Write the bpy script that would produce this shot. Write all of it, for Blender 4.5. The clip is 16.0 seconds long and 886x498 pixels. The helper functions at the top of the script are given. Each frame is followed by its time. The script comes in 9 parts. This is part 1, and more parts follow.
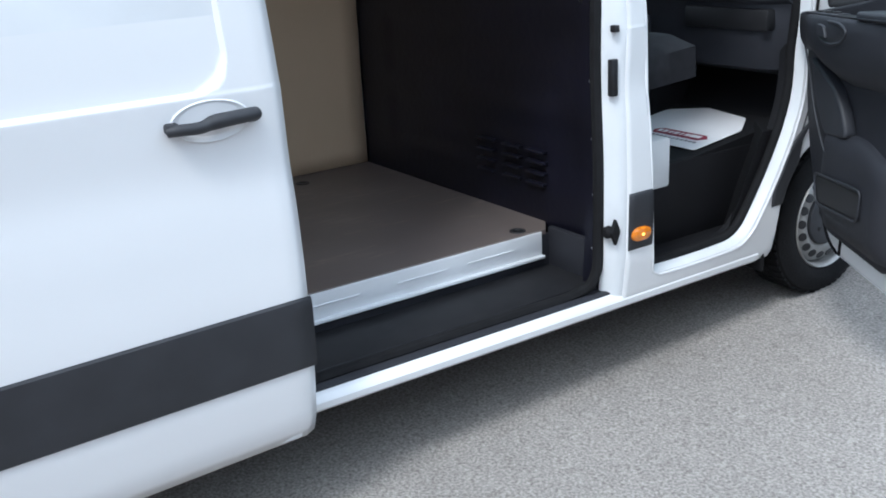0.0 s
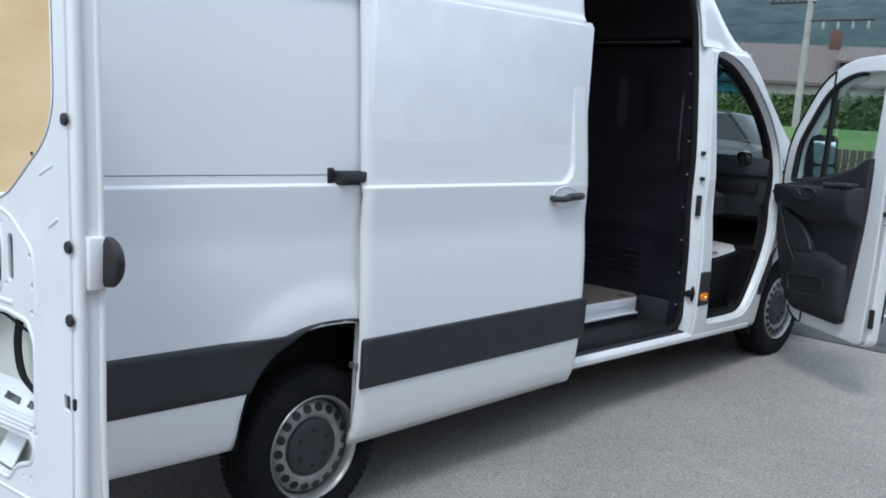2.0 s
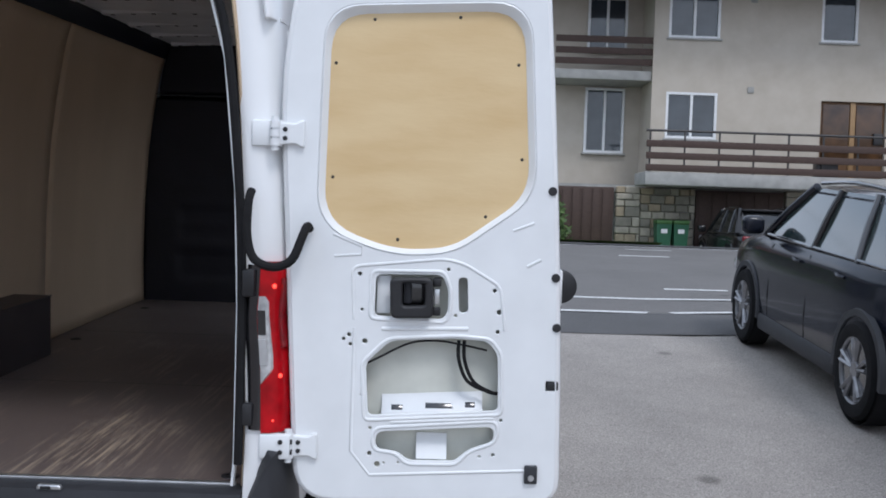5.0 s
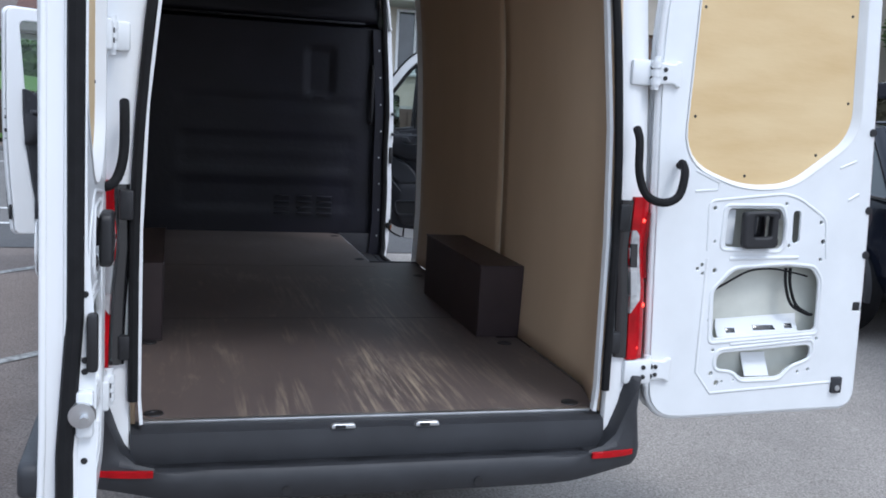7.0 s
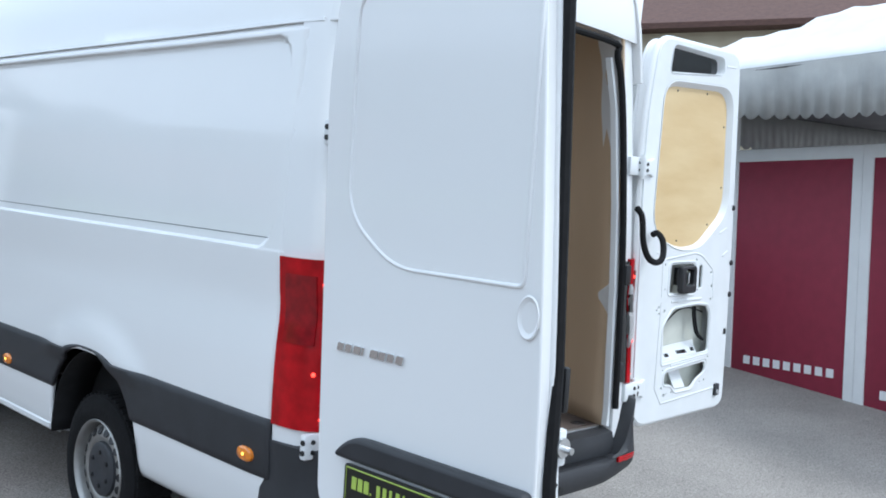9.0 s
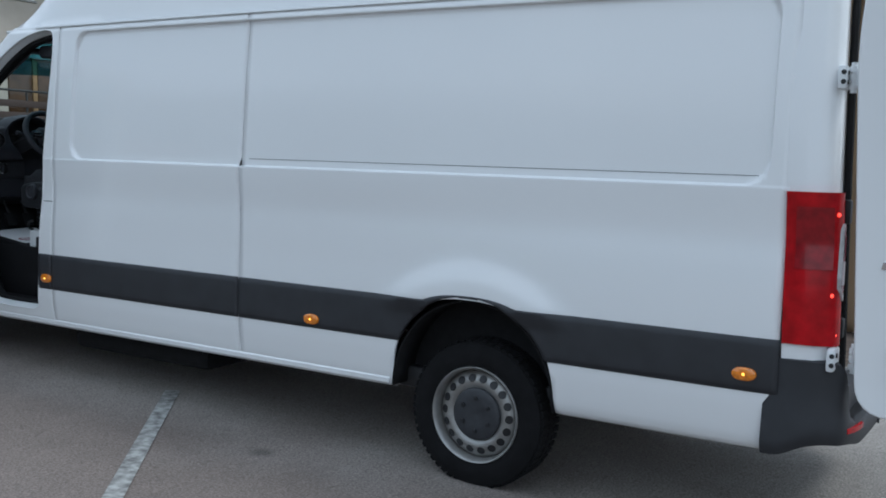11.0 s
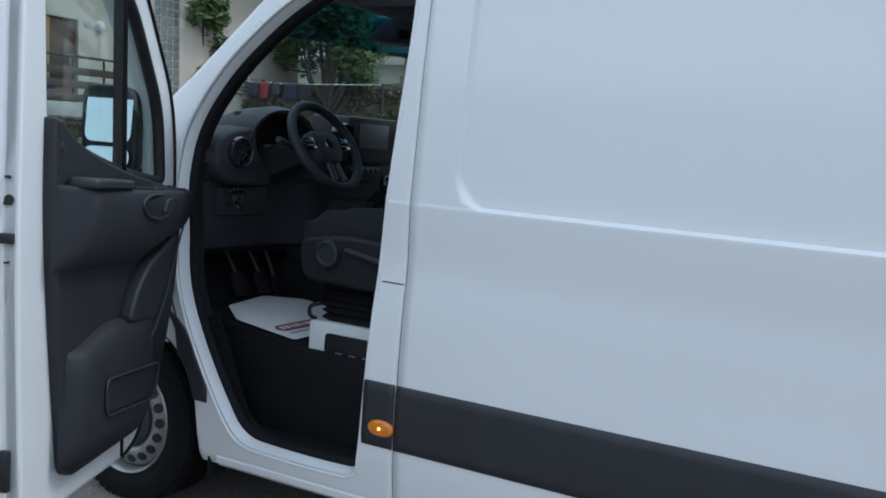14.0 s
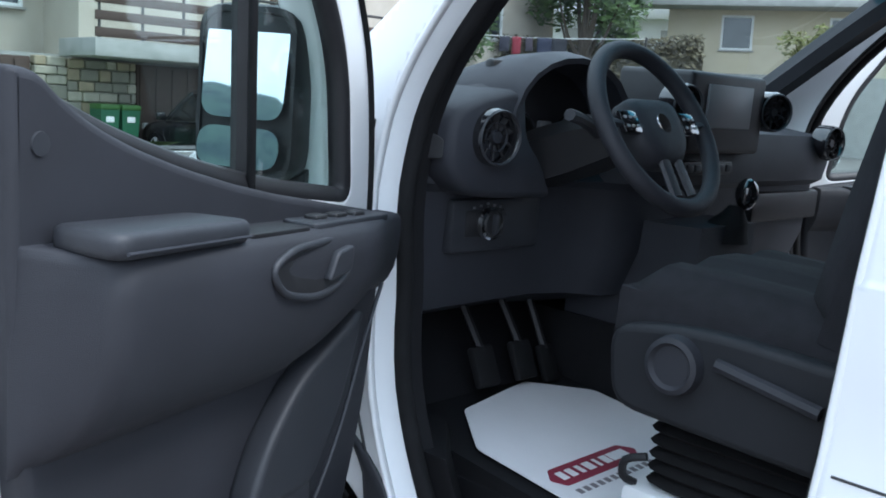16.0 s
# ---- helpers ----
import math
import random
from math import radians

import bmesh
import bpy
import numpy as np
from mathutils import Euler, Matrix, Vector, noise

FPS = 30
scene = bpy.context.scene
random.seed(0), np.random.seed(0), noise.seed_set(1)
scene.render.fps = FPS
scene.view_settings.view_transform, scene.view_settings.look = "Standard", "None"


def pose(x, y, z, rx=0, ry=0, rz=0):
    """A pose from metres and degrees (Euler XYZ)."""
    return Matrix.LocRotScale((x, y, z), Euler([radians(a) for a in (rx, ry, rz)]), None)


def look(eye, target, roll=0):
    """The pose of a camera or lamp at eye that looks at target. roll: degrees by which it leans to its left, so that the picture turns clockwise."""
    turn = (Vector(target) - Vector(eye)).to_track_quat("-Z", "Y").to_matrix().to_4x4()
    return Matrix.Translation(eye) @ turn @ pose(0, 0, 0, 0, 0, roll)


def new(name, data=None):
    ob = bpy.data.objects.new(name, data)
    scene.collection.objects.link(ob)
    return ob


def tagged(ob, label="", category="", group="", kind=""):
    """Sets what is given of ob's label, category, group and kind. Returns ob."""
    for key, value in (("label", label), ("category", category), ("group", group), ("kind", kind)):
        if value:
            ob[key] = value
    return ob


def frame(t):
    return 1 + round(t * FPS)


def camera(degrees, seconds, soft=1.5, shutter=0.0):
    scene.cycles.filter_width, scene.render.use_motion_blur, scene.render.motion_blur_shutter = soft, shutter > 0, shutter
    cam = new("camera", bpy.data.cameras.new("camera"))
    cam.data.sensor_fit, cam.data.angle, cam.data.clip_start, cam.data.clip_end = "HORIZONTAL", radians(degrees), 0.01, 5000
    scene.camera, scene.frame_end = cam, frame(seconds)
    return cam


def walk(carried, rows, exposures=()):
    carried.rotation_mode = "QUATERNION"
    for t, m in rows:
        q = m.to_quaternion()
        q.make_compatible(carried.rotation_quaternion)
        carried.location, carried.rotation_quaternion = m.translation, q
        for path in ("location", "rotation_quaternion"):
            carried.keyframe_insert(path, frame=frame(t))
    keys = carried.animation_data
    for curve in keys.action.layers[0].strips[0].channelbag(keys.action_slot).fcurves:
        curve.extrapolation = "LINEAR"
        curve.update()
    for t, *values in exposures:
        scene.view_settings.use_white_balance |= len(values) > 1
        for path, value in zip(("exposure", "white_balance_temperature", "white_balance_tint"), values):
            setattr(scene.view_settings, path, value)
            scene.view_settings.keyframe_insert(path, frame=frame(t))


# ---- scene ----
cam = camera(48.5, 16.0, soft=1.8)
# seconds and poses in the van's own frame
PATH = [
    (0, look((3.516, 0.593, 1.876), (1.93, 1.626, 1.231), -3.2)),
    (0.5, look((3.924, -0.135, 1.863), (2.382, 1.001, 1.289), 0.3)),
    (1, look((4.128, -1.036, 1.823), (2.619, 0.197, 1.376), -0.4)),
    (1.5, look((4.141, -1.82, 1.81), (2.661, -0.529, 1.431), 1.0)),
    (2, look((4.134, -2.567, 1.804), (2.758, -1.143, 1.524), 3.4)),
    (2.5, look((3.949, -3.141, 1.789), (2.764, -1.541, 1.591), 2.5)),
    (3, look((3.705, -3.703, 1.81), (2.75, -1.956, 1.623), 3.3)),
    (3.2, look((3.541, -3.88, 1.766), (2.696, -2.077, 1.577), 3.3)),
    (5.3, look((1.157, -4.956, 1.781), (1.236, -2.962, 1.644), 2.2)),
    (5.5, look((0.913, -4.95, 1.757), (1.04, -2.957, 1.647), 2.5)),
    (6, look((0.298, -4.899, 1.731), (0.524, -2.914, 1.627), 3.1)),
    (6.5, look((-0.204, -4.796, 1.741), (0.143, -2.848, 1.45), 4.6)),
    (7, look((-0.706, -4.771, 1.757), (-0.176, -2.865, 1.46), 3.3)),
    (7.5, look((-1.256, -4.722, 1.763), (-0.349, -2.952, 1.551), 3.9)),
    (8, look((-1.854, -4.59, 1.749), (-0.785, -2.908, 1.583), 3.9)),
    (8.2, look((-2.1, -4.543, 1.748), (-0.96, -2.907, 1.601), 4.2)),
    (10.3, look((-4.4, -3.123, 1.568), (-2.76, -1.985, 1.442), 1.6)),
    (10.5, look((-4.59, -2.883, 1.504), (-2.943, -1.756, 1.39), 1.6)),
    (11, look((-4.951, -2.24, 1.529), (-3.252, -1.2, 1.352), 1.8)),
    (11.5, look((-5.073, -1.599, 1.612), (-3.329, -0.648, 1.383), 0.0)),
    (12, look((-4.888, -0.909, 1.574), (-3.11, -0.012, 1.383), 2.2)),
    (12.5, look((-4.69, -0.303, 1.604), (-2.883, 0.533, 1.42), 1.7)),
    (13, look((-4.459, 0.37, 1.632), (-2.65, 1.204, 1.455), 3.3)),
    (13.5, look((-4.204, 0.878, 1.646), (-2.395, 1.705, 1.437), 3.1)),
    (14, look((-3.703, 1.406, 1.678), (-1.966, 2.374, 1.46), 4.2)),
    (14.5, look((-3.323, 1.794, 1.682), (-1.611, 2.805, 1.464), 4.1)),
    (15, look((-2.94, 2.125, 1.728), (-1.253, 3.175, 1.502), 5.6)),
    (15.5, look((-2.61, 2.43, 1.732), (-1.028, 3.619, 1.446), 5.0)),
    (16.0, look((-2.278, 2.676, 1.685), (-0.839, 4.021, 1.347), 4.7)),
]
EXPOSURES = [(0.0, 0.74, 5850, 8), (0.5, 0.54, 5800, 8), (1.5, 0.28, 5850, 8), (3.0, 0.0, 5850, 9), (5.5, -0.06, 6020, 14), (6.5, 0.06, 5860, 12), (7.0, 0.26, 5820, 12), (7.5, 0.60, 5830, 11), (8.0, 0.72, 5860, 9),
             (10.5, -0.20, 5850, 6), (12.5, -0.15, 5820, 6), (14.0, 0.0, 5780, 6), (14.5, 0.16, 5760, 5), (15.5, 0.58, 5780, 5), (16.0, 1.05, 5800, 8)]

# The lot rises towards the road, and the van stands on that slope: its own frame leans by this much.
LEAN = pose(0, 0, 0, 2.5)
walk(cam, [(t, LEAN @ m) for t, m in PATH], EXPOSURES)

# ---- world and light: bright overcast day ----
world = bpy.data.worlds.new("overcast_sky")
scene.world = world
world.use_nodes = True
wn = world.node_tree
wn.nodes.clear()
w_out = wn.nodes.new("ShaderNodeOutputWorld")
w_bg = wn.nodes.new("ShaderNodeBackground")
w_sky = wn.nodes.new("ShaderNodeTexSky")
w_sky.sky_type = "NISHITA"
w_sky.sun_disc = False
w_sky.sun_elevation = radians(48)
w_sky.sun_rotation = radians(150)
w_sky.dust_density = 3.0
w_sky.air_density = 1.0
w_co = wn.nodes.new("ShaderNodeTexCoord")
w_map = wn.nodes.new("ShaderNodeMapping")
w_map.inputs["Scale"].default_value = (1.0, 1.0, 2.6)
w_noise = wn.nodes.new("ShaderNodeTexNoise")
w_noise.inputs["Scale"].default_value = 2.2
w_noise.inputs["Detail"].default_value = 7
w_noise.inputs["Roughness"].default_value = 0.58
w_ramp = wn.nodes.new("ShaderNodeValToRGB")
w_ramp.color_ramp.elements[0].position = 0.36
w_ramp.color_ramp.elements[0].color = (4.9, 6.0, 7.2, 1)
w_ramp.color_ramp.elements[1].position = 0.66
w_ramp.color_ramp.elements[1].color = (9.0, 9.4, 9.9, 1)
w_mix = wn.nodes.new("ShaderNodeMixRGB")
w_mix.inputs["Fac"].default_value = 0.86
wn.links.new(w_co.outputs["Generated"], w_map.inputs["Vector"])
wn.links.new(w_map.outputs["Vector"], w_noise.inputs["Vector"])
wn.links.new(w_noise.outputs["Fac"], w_ramp.inputs["Fac"])
wn.links.new(w_sky.outputs["Color"], w_mix.inputs["Color1"])
wn.links.new(w_ramp.outputs["Color"], w_mix.inputs["Color2"])
# an overcast sky is brightest overhead
w_sep = wn.nodes.new("ShaderNodeSeparateXYZ")
w_grad = wn.nodes.new("ShaderNodeMapRange")
w_grad.inputs["From Min"].default_value, w_grad.inputs["From Max"].default_value = 0.0, 1.0
w_grad.inputs["To Min"].default_value, w_grad.inputs["To Max"].default_value = 1.30, 1.80
w_mul = wn.nodes.new("ShaderNodeMixRGB")
w_mul.blend_type = "MULTIPLY"
w_mul.inputs["Fac"].default_value = 1.0
wn.links.new(w_co.outputs["Generated"], w_sep.inputs["Vector"])
wn.links.new(w_sep.outputs["Z"], w_grad.inputs["Value"])
wn.links.new(w_mix.outputs["Color"], w_mul.inputs["Color1"])
wn.links.new(w_grad.outputs["Result"], w_mul.inputs["Color2"])
wn.links.new(w_mul.outputs["Color"], w_bg.inputs["Color"])
w_bg.inputs["Strength"].default_value = 0.1
wn.links.new(w_bg.outputs["Background"], w_out.inputs["Surface"])

sun_data = bpy.data.lights.new("sun", "SUN")
sun_data.energy = 1.25
sun_data.angle = radians(14)
sun_data.color = (1.0, 0.97, 0.92)
sun = new("sun", sun_data)
sun.matrix_world = look((0, 0, 60), (-18, 40, 0))


# ---- materials ----
def mat(name, color, rough=0.5, metal=0.0, var=0.08, scale=6.0, bump=0.0, bscale=60.0, coat=0.0, color2=None, spec=None, detail=5.0, stretch=None, rvar=0.0):
    m = bpy.data.materials.new(name)
    m.use_nodes = True
    nt = m.node_tree
    b = nt.nodes["Principled BSDF"]
    b.inputs["Roughness"].default_value = rough
    b.inputs["Metallic"].default_value = metal
    if coat:
        b.inputs["Coat Weight"].default_value = coat
        b.inputs["Coat Roughness"].default_value = 0.07
    if spec is not None:
        b.inputs["Specular IOR Level"].default_value = spec
    co = nt.nodes.new("ShaderNodeTexCoord")
    vec = co.outputs["Object"]
    if stretch:
        mp = nt.nodes.new("ShaderNodeMapping")
        mp.inputs["Scale"].default_value = stretch
        nt.links.new(vec, mp.inputs["Vector"])
        vec = mp.outputs["Vector"]
    n1 = nt.nodes.new("ShaderNodeTexNoise")
    n1.inputs["Scale"].default_value = scale
    n1.inputs["Detail"].default_value = detail
    nt.links.new(vec, n1.inputs["Vector"])
    ramp = nt.nodes.new("ShaderNodeValToRGB")
    c2 = color2 or tuple(min(1, c * (1 + var)) for c in color)
    c1 = color if color2 else tuple(c * (1 - var) for c in color)
    ramp.color_ramp.elements[0].position, ramp.color_ramp.elements[0].color = 0.3, (*c1, 1)
    ramp.color_ramp.elements[1].position, ramp.color_ramp.elements[1].color = 0.7, (*c2, 1)
    nt.links.new(n1.outputs["Fac"], ramp.inputs["Fac"])
    nt.links.new(ramp.outputs["Color"], b.inputs["Base Color"])
    if rvar:
        mr = nt.nodes.new("ShaderNodeMapRange")
        mr.inputs["To Min"].default_value, mr.inputs["To Max"].default_value = max(0, rough - rvar), min(1, rough + rvar)
        nt.links.new(n1.outputs["Fac"], mr.inputs["Value"])
        nt.links.new(mr.outputs["Result"], b.inputs["Roughness"])
    if bump:
        n2 = nt.nodes.new("ShaderNodeTexNoise")
        n2.inputs["Scale"].default_value = bscale
        n2.inputs["Detail"].default_value = 4
        nt.links.new(vec, n2.inputs["Vector"])
        bp = nt.nodes.new("ShaderNodeBump")
        bp.inputs["Strength"].default_value = bump
        bp.inputs["Distance"].default_value = 0.01
        nt.links.new(n2.outputs["Fac"], bp.inputs["Height"])
        nt.links.new(bp.outputs["Normal"], b.inputs["Normal"])
    m.diffuse_color = (*color, 1)
    return m


def glass_mat(name, tint=(0.86, 0.93, 0.91), rough=0.0, thin=0.85):
    m = bpy.data.materials.new(name)
    m.use_nodes = True
    nt = m.node_tree
    nt.nodes.clear()
    out = nt.nodes.new("ShaderNodeOutputMaterial")
    tr = nt.nodes.new("ShaderNodeBsdfTransparent")
    tr.inputs["Color"].default_value = (*tint, 1)
    gl = nt.nodes.new("ShaderNodeBsdfGlossy")
    gl.inputs["Roughness"].default_value = rough
    lw = nt.nodes.new("ShaderNodeLayerWeight")
    pw = nt.nodes.new("ShaderNodeMath")
    pw.operation = "POWER"
    pw.inputs[1].default_value = 5.0
    fr = nt.nodes.new("ShaderNodeMath")
    fr.operation = "MULTIPLY_ADD"
    fr.inputs[1].default_value, fr.inputs[2].default_value = 0.9, 0.05
    nt.links.new(lw.outputs["Facing"], pw.inputs[0])
    nt.links.new(pw.outputs["Value"], fr.inputs[0])
    mx = nt.nodes.new("ShaderNodeMixShader")
    nt.links.new(fr.outputs["Value"], mx.inputs["Fac"])
    nt.links.new(tr.outputs["BSDF"], mx.inputs[1])
    nt.links.new(gl.outputs["BSDF"], mx.inputs[2])
    nt.links.new(mx.outputs["Shader"], out.inputs["Surface"])
    return m


WHITE = mat("white_car_paint", (0.80, 0.81, 0.815), 0.30, var=0.012, scale=0.7, coat=0.7)
WHITE_IN = mat("white_primer_paint", (0.76, 0.78, 0.79), 0.38, var=0.04, scale=5, coat=0.2)
CLADDING = mat("dark_grey_plastic_cladding", (0.025, 0.0265, 0.031), 0.55, var=0.15, scale=9, bump=0.12, bscale=900)
BLACK_PL = mat("black_plastic", (0.014, 0.014, 0.016), 0.5, var=0.2, scale=12, bump=0.1, bscale=700)
TRIM = mat("charcoal_door_trim", (0.019, 0.020, 0.026), 0.62, var=0.14, scale=8, bump=0.2, bscale=900)
TRIM2 = mat("dark_grey_trim", (0.026, 0.028, 0.034), 0.5, var=0.12, scale=8, bump=0.15, bscale=800)
RUBBER = mat("rubber", (0.009, 0.009, 0.010), 0.8, var=0.25, scale=20, bump=0.2, bscale=400, spec=0.25)
TYRE = mat("tyre_rubber", (0.006, 0.006, 0.0068), 0.9, var=0.3, scale=14, bump=0.4, bscale=120, spec=0.25)
RIM = mat("silver_steel_rim", (0.27, 0.262, 0.25), 0.40, metal=0.6, var=0.25, scale=14, bump=0.05, color2=(0.38, 0.38, 0.37))
HUB = mat("grey_hub_cap", (0.030, 0.032, 0.037), 0.5, var=0.2, scale=30)
STEEL = mat("bare_metal", (0.62, 0.63, 0.64), 0.3, metal=0.9, var=0.12, scale=20)
PLY = mat("birch_plywood", (0.62, 0.44, 0.22), 0.55, var=0.1, scale=2.2, bump=0.06, bscale=30, color2=(0.72, 0.55, 0.31), stretch=(1, 1, 4), detail=8)
PLY_WALL = mat("plywood_lining", (0.53, 0.395, 0.262), 0.5, var=0.1, scale=1.4, bump=0.05, bscale=40, color2=(0.60, 0.455, 0.31), stretch=(1, 1.6, 0.7), detail=8)
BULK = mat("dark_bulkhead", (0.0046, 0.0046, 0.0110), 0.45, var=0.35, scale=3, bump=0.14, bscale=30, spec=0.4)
PHENOLIC = mat("brown_phenolic_board", (0.038, 0.026, 0.028), 0.42, var=0.25, scale=4, bump=0.06, bscale=300)
CEIL = mat("grey_roof_metal", (0.74, 0.74, 0.75), 0.5, var=0.12, scale=3)
RED = mat("red_lens", (0.38, 0.004, 0.008), 0.2, var=0.30, scale=16, coat=0.12, spec=0.2)
RED_D = mat("dark_red_lens", (0.22, 0.003, 0.007), 0.15, var=0.3, scale=24, coat=0.3, spec=0.35)
CLEAR = mat("clear_lens", (0.42, 0.42, 0.42), 0.1, var=0.35, scale=30, coat=1.0)
SMOKE = mat("black_lens_edge", (0.012, 0.012, 0.014), 0.15, var=0.2, scale=20, coat=1.0)
AMBER = mat("amber_lens", (0.75, 0.22, 0.012), 0.2, var=0.2, scale=60, coat=1.0)
GLASS = glass_mat("window_glass")
TINT = mat("black_window_glass", (0.008, 0.009, 0.010), 0.10, var=0.1, scale=5, coat=0.3)
MIRROR = mat("mirror_glass", (0.78, 0.84, 0.84), 0.02, metal=1.0, var=0.01)
SEATF = mat("charcoal_seat_fabric", (0.013, 0.013, 0.016), 0.85, spec=0.3, var=0.2, scale=30, bump=0.35, bscale=500)
DASH = mat("dash_plastic", (0.030, 0.032, 0.040), 0.6, spec=0.35, var=0.12, scale=8, bump=0.2, bscale=800)
# screens are off; the sky they reflect is put into this grey
SCREEN_SKY = mat("screen_sky_grey", (0.20, 0.205, 0.215), 0.45, var=0.04, scale=3, coat=0.1)
PAPER = mat("white_paper", (0.74, 0.73, 0.74), 0.75, var=0.03, scale=5, bump=0.1, bscale=15)
MAROON = mat("maroon_print", (0.23, 0.02, 0.045), 0.6, var=0.06, scale=10)
INKGREY = mat("grey_print", (0.20, 0.18, 0.19), 0.6, var=0.05, scale=10)
CHROME = mat("chrome", (0.75, 0.76, 0.77), 0.12, metal=1.0, var=0.03)
PLATE_BK = mat("black_plate", (0.012, 0.013, 0.012), 0.35, var=0.15, scale=20)
LIME = mat("lime_print", (0.42, 0.55, 0.10), 0.5, var=0.05, scale=20)


def emissive(name, color, strength):
    m = bpy.data.materials.new(name)
    m.use_nodes = True
    b = m.node_tree.nodes["Principled BSDF"]
    b.inputs["Base Color"].default_value = (*color, 1)
    b.inputs["Emission Color"].default_value = (*color, 1)
    b.inputs["Emission Strength"].default_value = strength
    return m


LED_RED = emissive("lit_red_led", (1.0, 0.05, 0.03), 3.0)
LED_AMBER = emissive("lit_amber_bulb", (1.0, 0.5, 0.06), 3.0)


# ---- building helpers ----
def thing(name, label, category, group="", m=None):
    ob = new(name)
    ob.empty_display_size = 0.2
    if m is not None:
        ob.matrix_world = m
    return tagged(ob, label, category, group)


def part(name, bm, material, parent, label="", smooth=35, m=None):
    if isinstance(bm, bmesh.types.BMesh):
        me = bpy.data.meshes.new(name)
        bmesh.ops.recalc_face_normals(bm, faces=bm.faces[:])
        bm.to_mesh(me)
        bm.free()
    else:
        me = bm
    if not me.materials:
        me.materials.append(material)
    if smooth:
        me.polygons.foreach_set("use_smooth", [True] * len(me.polygons))
        me.set_sharp_from_angle(angle=radians(smooth))
    ob = new(name, me)
    if parent is not None:
        ob.parent = parent
    if m is not None:
        ob.matrix_basis = m
    if label:
        ob["label"] = label
    return ob


def add_box(bm, x0, x1, y0, y1, z0, z1, bevel=0.0, seg=2, m=None):
    vs = [bm.verts.new((x, y, z)) for x in (x0, x1) for y in (y0, y1) for z in (z0, z1)]
    q = [(0, 1, 3, 2), (4, 6, 7, 5), (0, 4, 5, 1), (2, 3, 7, 6), (0, 2, 6, 4), (1, 5, 7, 3)]
    fs = [bm.faces.new([vs[i] for i in f]) for f in q]
    if bevel:
        es = list({e for f in fs for e in f.edges})
        r = bmesh.ops.bevel(bm, geom=es, offset=bevel, segments=seg, affect="EDGES", profile=0.5)
        vs = list({v for f in r["faces"] for v in f.verts} | {v for v in vs if v.is_valid})
    if m is not None:
        for v in vs:
            v.co = m @ v.co
    return bm


def box(x0, x1, y0, y1, z0, z1, bevel=0.0, seg=2, m=None):
    return add_box(bmesh.new(), x0, x1, y0, y1, z0, z1, bevel, seg, m)


def loft(sections, closed=True, caps=True, loop=False):
    """A skin through rings of points."""
    bm = bmesh.new()
    rings = [[bm.verts.new(p) for p in s] for s in sections]
    n = len(rings[0])
    pairs = list(zip(rings, rings[1:])) + ([(rings[-1], rings[0])] if loop else [])
    for a, b in pairs:
        for i in range(n if closed else n - 1):
            j = (i + 1) % n
            try:
                bm.faces.new((a[i], a[j], b[j], b[i]))
            except ValueError:
                pass
    if caps and closed and not loop:
        bm.faces.new(rings[0][::-1])
        bm.faces.new(rings[-1])
    return bm


def smooth_poly(pts, n=6, closed=False):
    """Catmull-Rom through points of any dimension."""
    P = [Vector(p) for p in pts]
    out = []
    k = len(P)
    for i in range(k if closed else k - 1):
        p0 = P[(i - 1) % k] if closed or i else P[0]
        p1, p2 = P[i], P[(i + 1) % k]
        p3 = P[(i + 2) % k] if closed or i + 2 < k else P[-1]
        for s in range(n):
            t = s / n
            out.append(0.5 * (2 * p1 + (p2 - p0) * t + (2 * p0 - 5 * p1 + 4 * p2 - p3) * t * t + (3 * p1 - p0 - 3 * p2 + p3) * t ** 3))
    if not closed:
        out.append(P[-1])
    return out


def tube(pts, r, sides=8, closed=False, smooth=0, flat=1.0):
    P = [Vector(p) for p in pts]
    if smooth:
        P = smooth_poly(P, smooth, closed)
    rings = []
    up = Vector((0, 0, 1))
    prev = None
    n = len(P)
    for i, p in enumerate(P):
        a = P[(i - 1) % n] if closed or i else p
        b = P[(i + 1) % n] if closed or i < n - 1 else p
        d = (b - a).normalized()
        if prev is None:
            s = d.cross(up)
            if s.length < 0.1:
                s = d.cross(Vector((1, 0, 0)))
            s.normalize()
        else:
            s = (prev - d * prev.dot(d)).normalized()
        prev = s
        u = s.cross(d)
        rr = r(i / max(1, n - 1)) if callable(r) else r
        rings.append([p + (s * math.cos(2 * math.pi * k / sides) + u * math.sin(2 * math.pi * k / sides) * flat) * rr for k in range(sides)])
    return loft(rings, loop=closed)


def lathe(profile, seg=40, axis="x", centre=(0, 0, 0), sgn=1):
    """Profile of (along, radius) turned round an axis."""
    rings = []
    for k in range(seg):
        a = 2 * math.pi * k / seg
        ring = []
        for h, r in profile:
            c, s = r * math.cos(a), r * math.sin(a)
            p = {"x": (h * sgn, c, s), "y": (c, h * sgn, s), "z": (c, s, h * sgn)}[axis]
            ring.append(Vector(p) + Vector(centre))
        rings.append(ring)
    return loft(rings, closed=False, caps=False, loop=True)


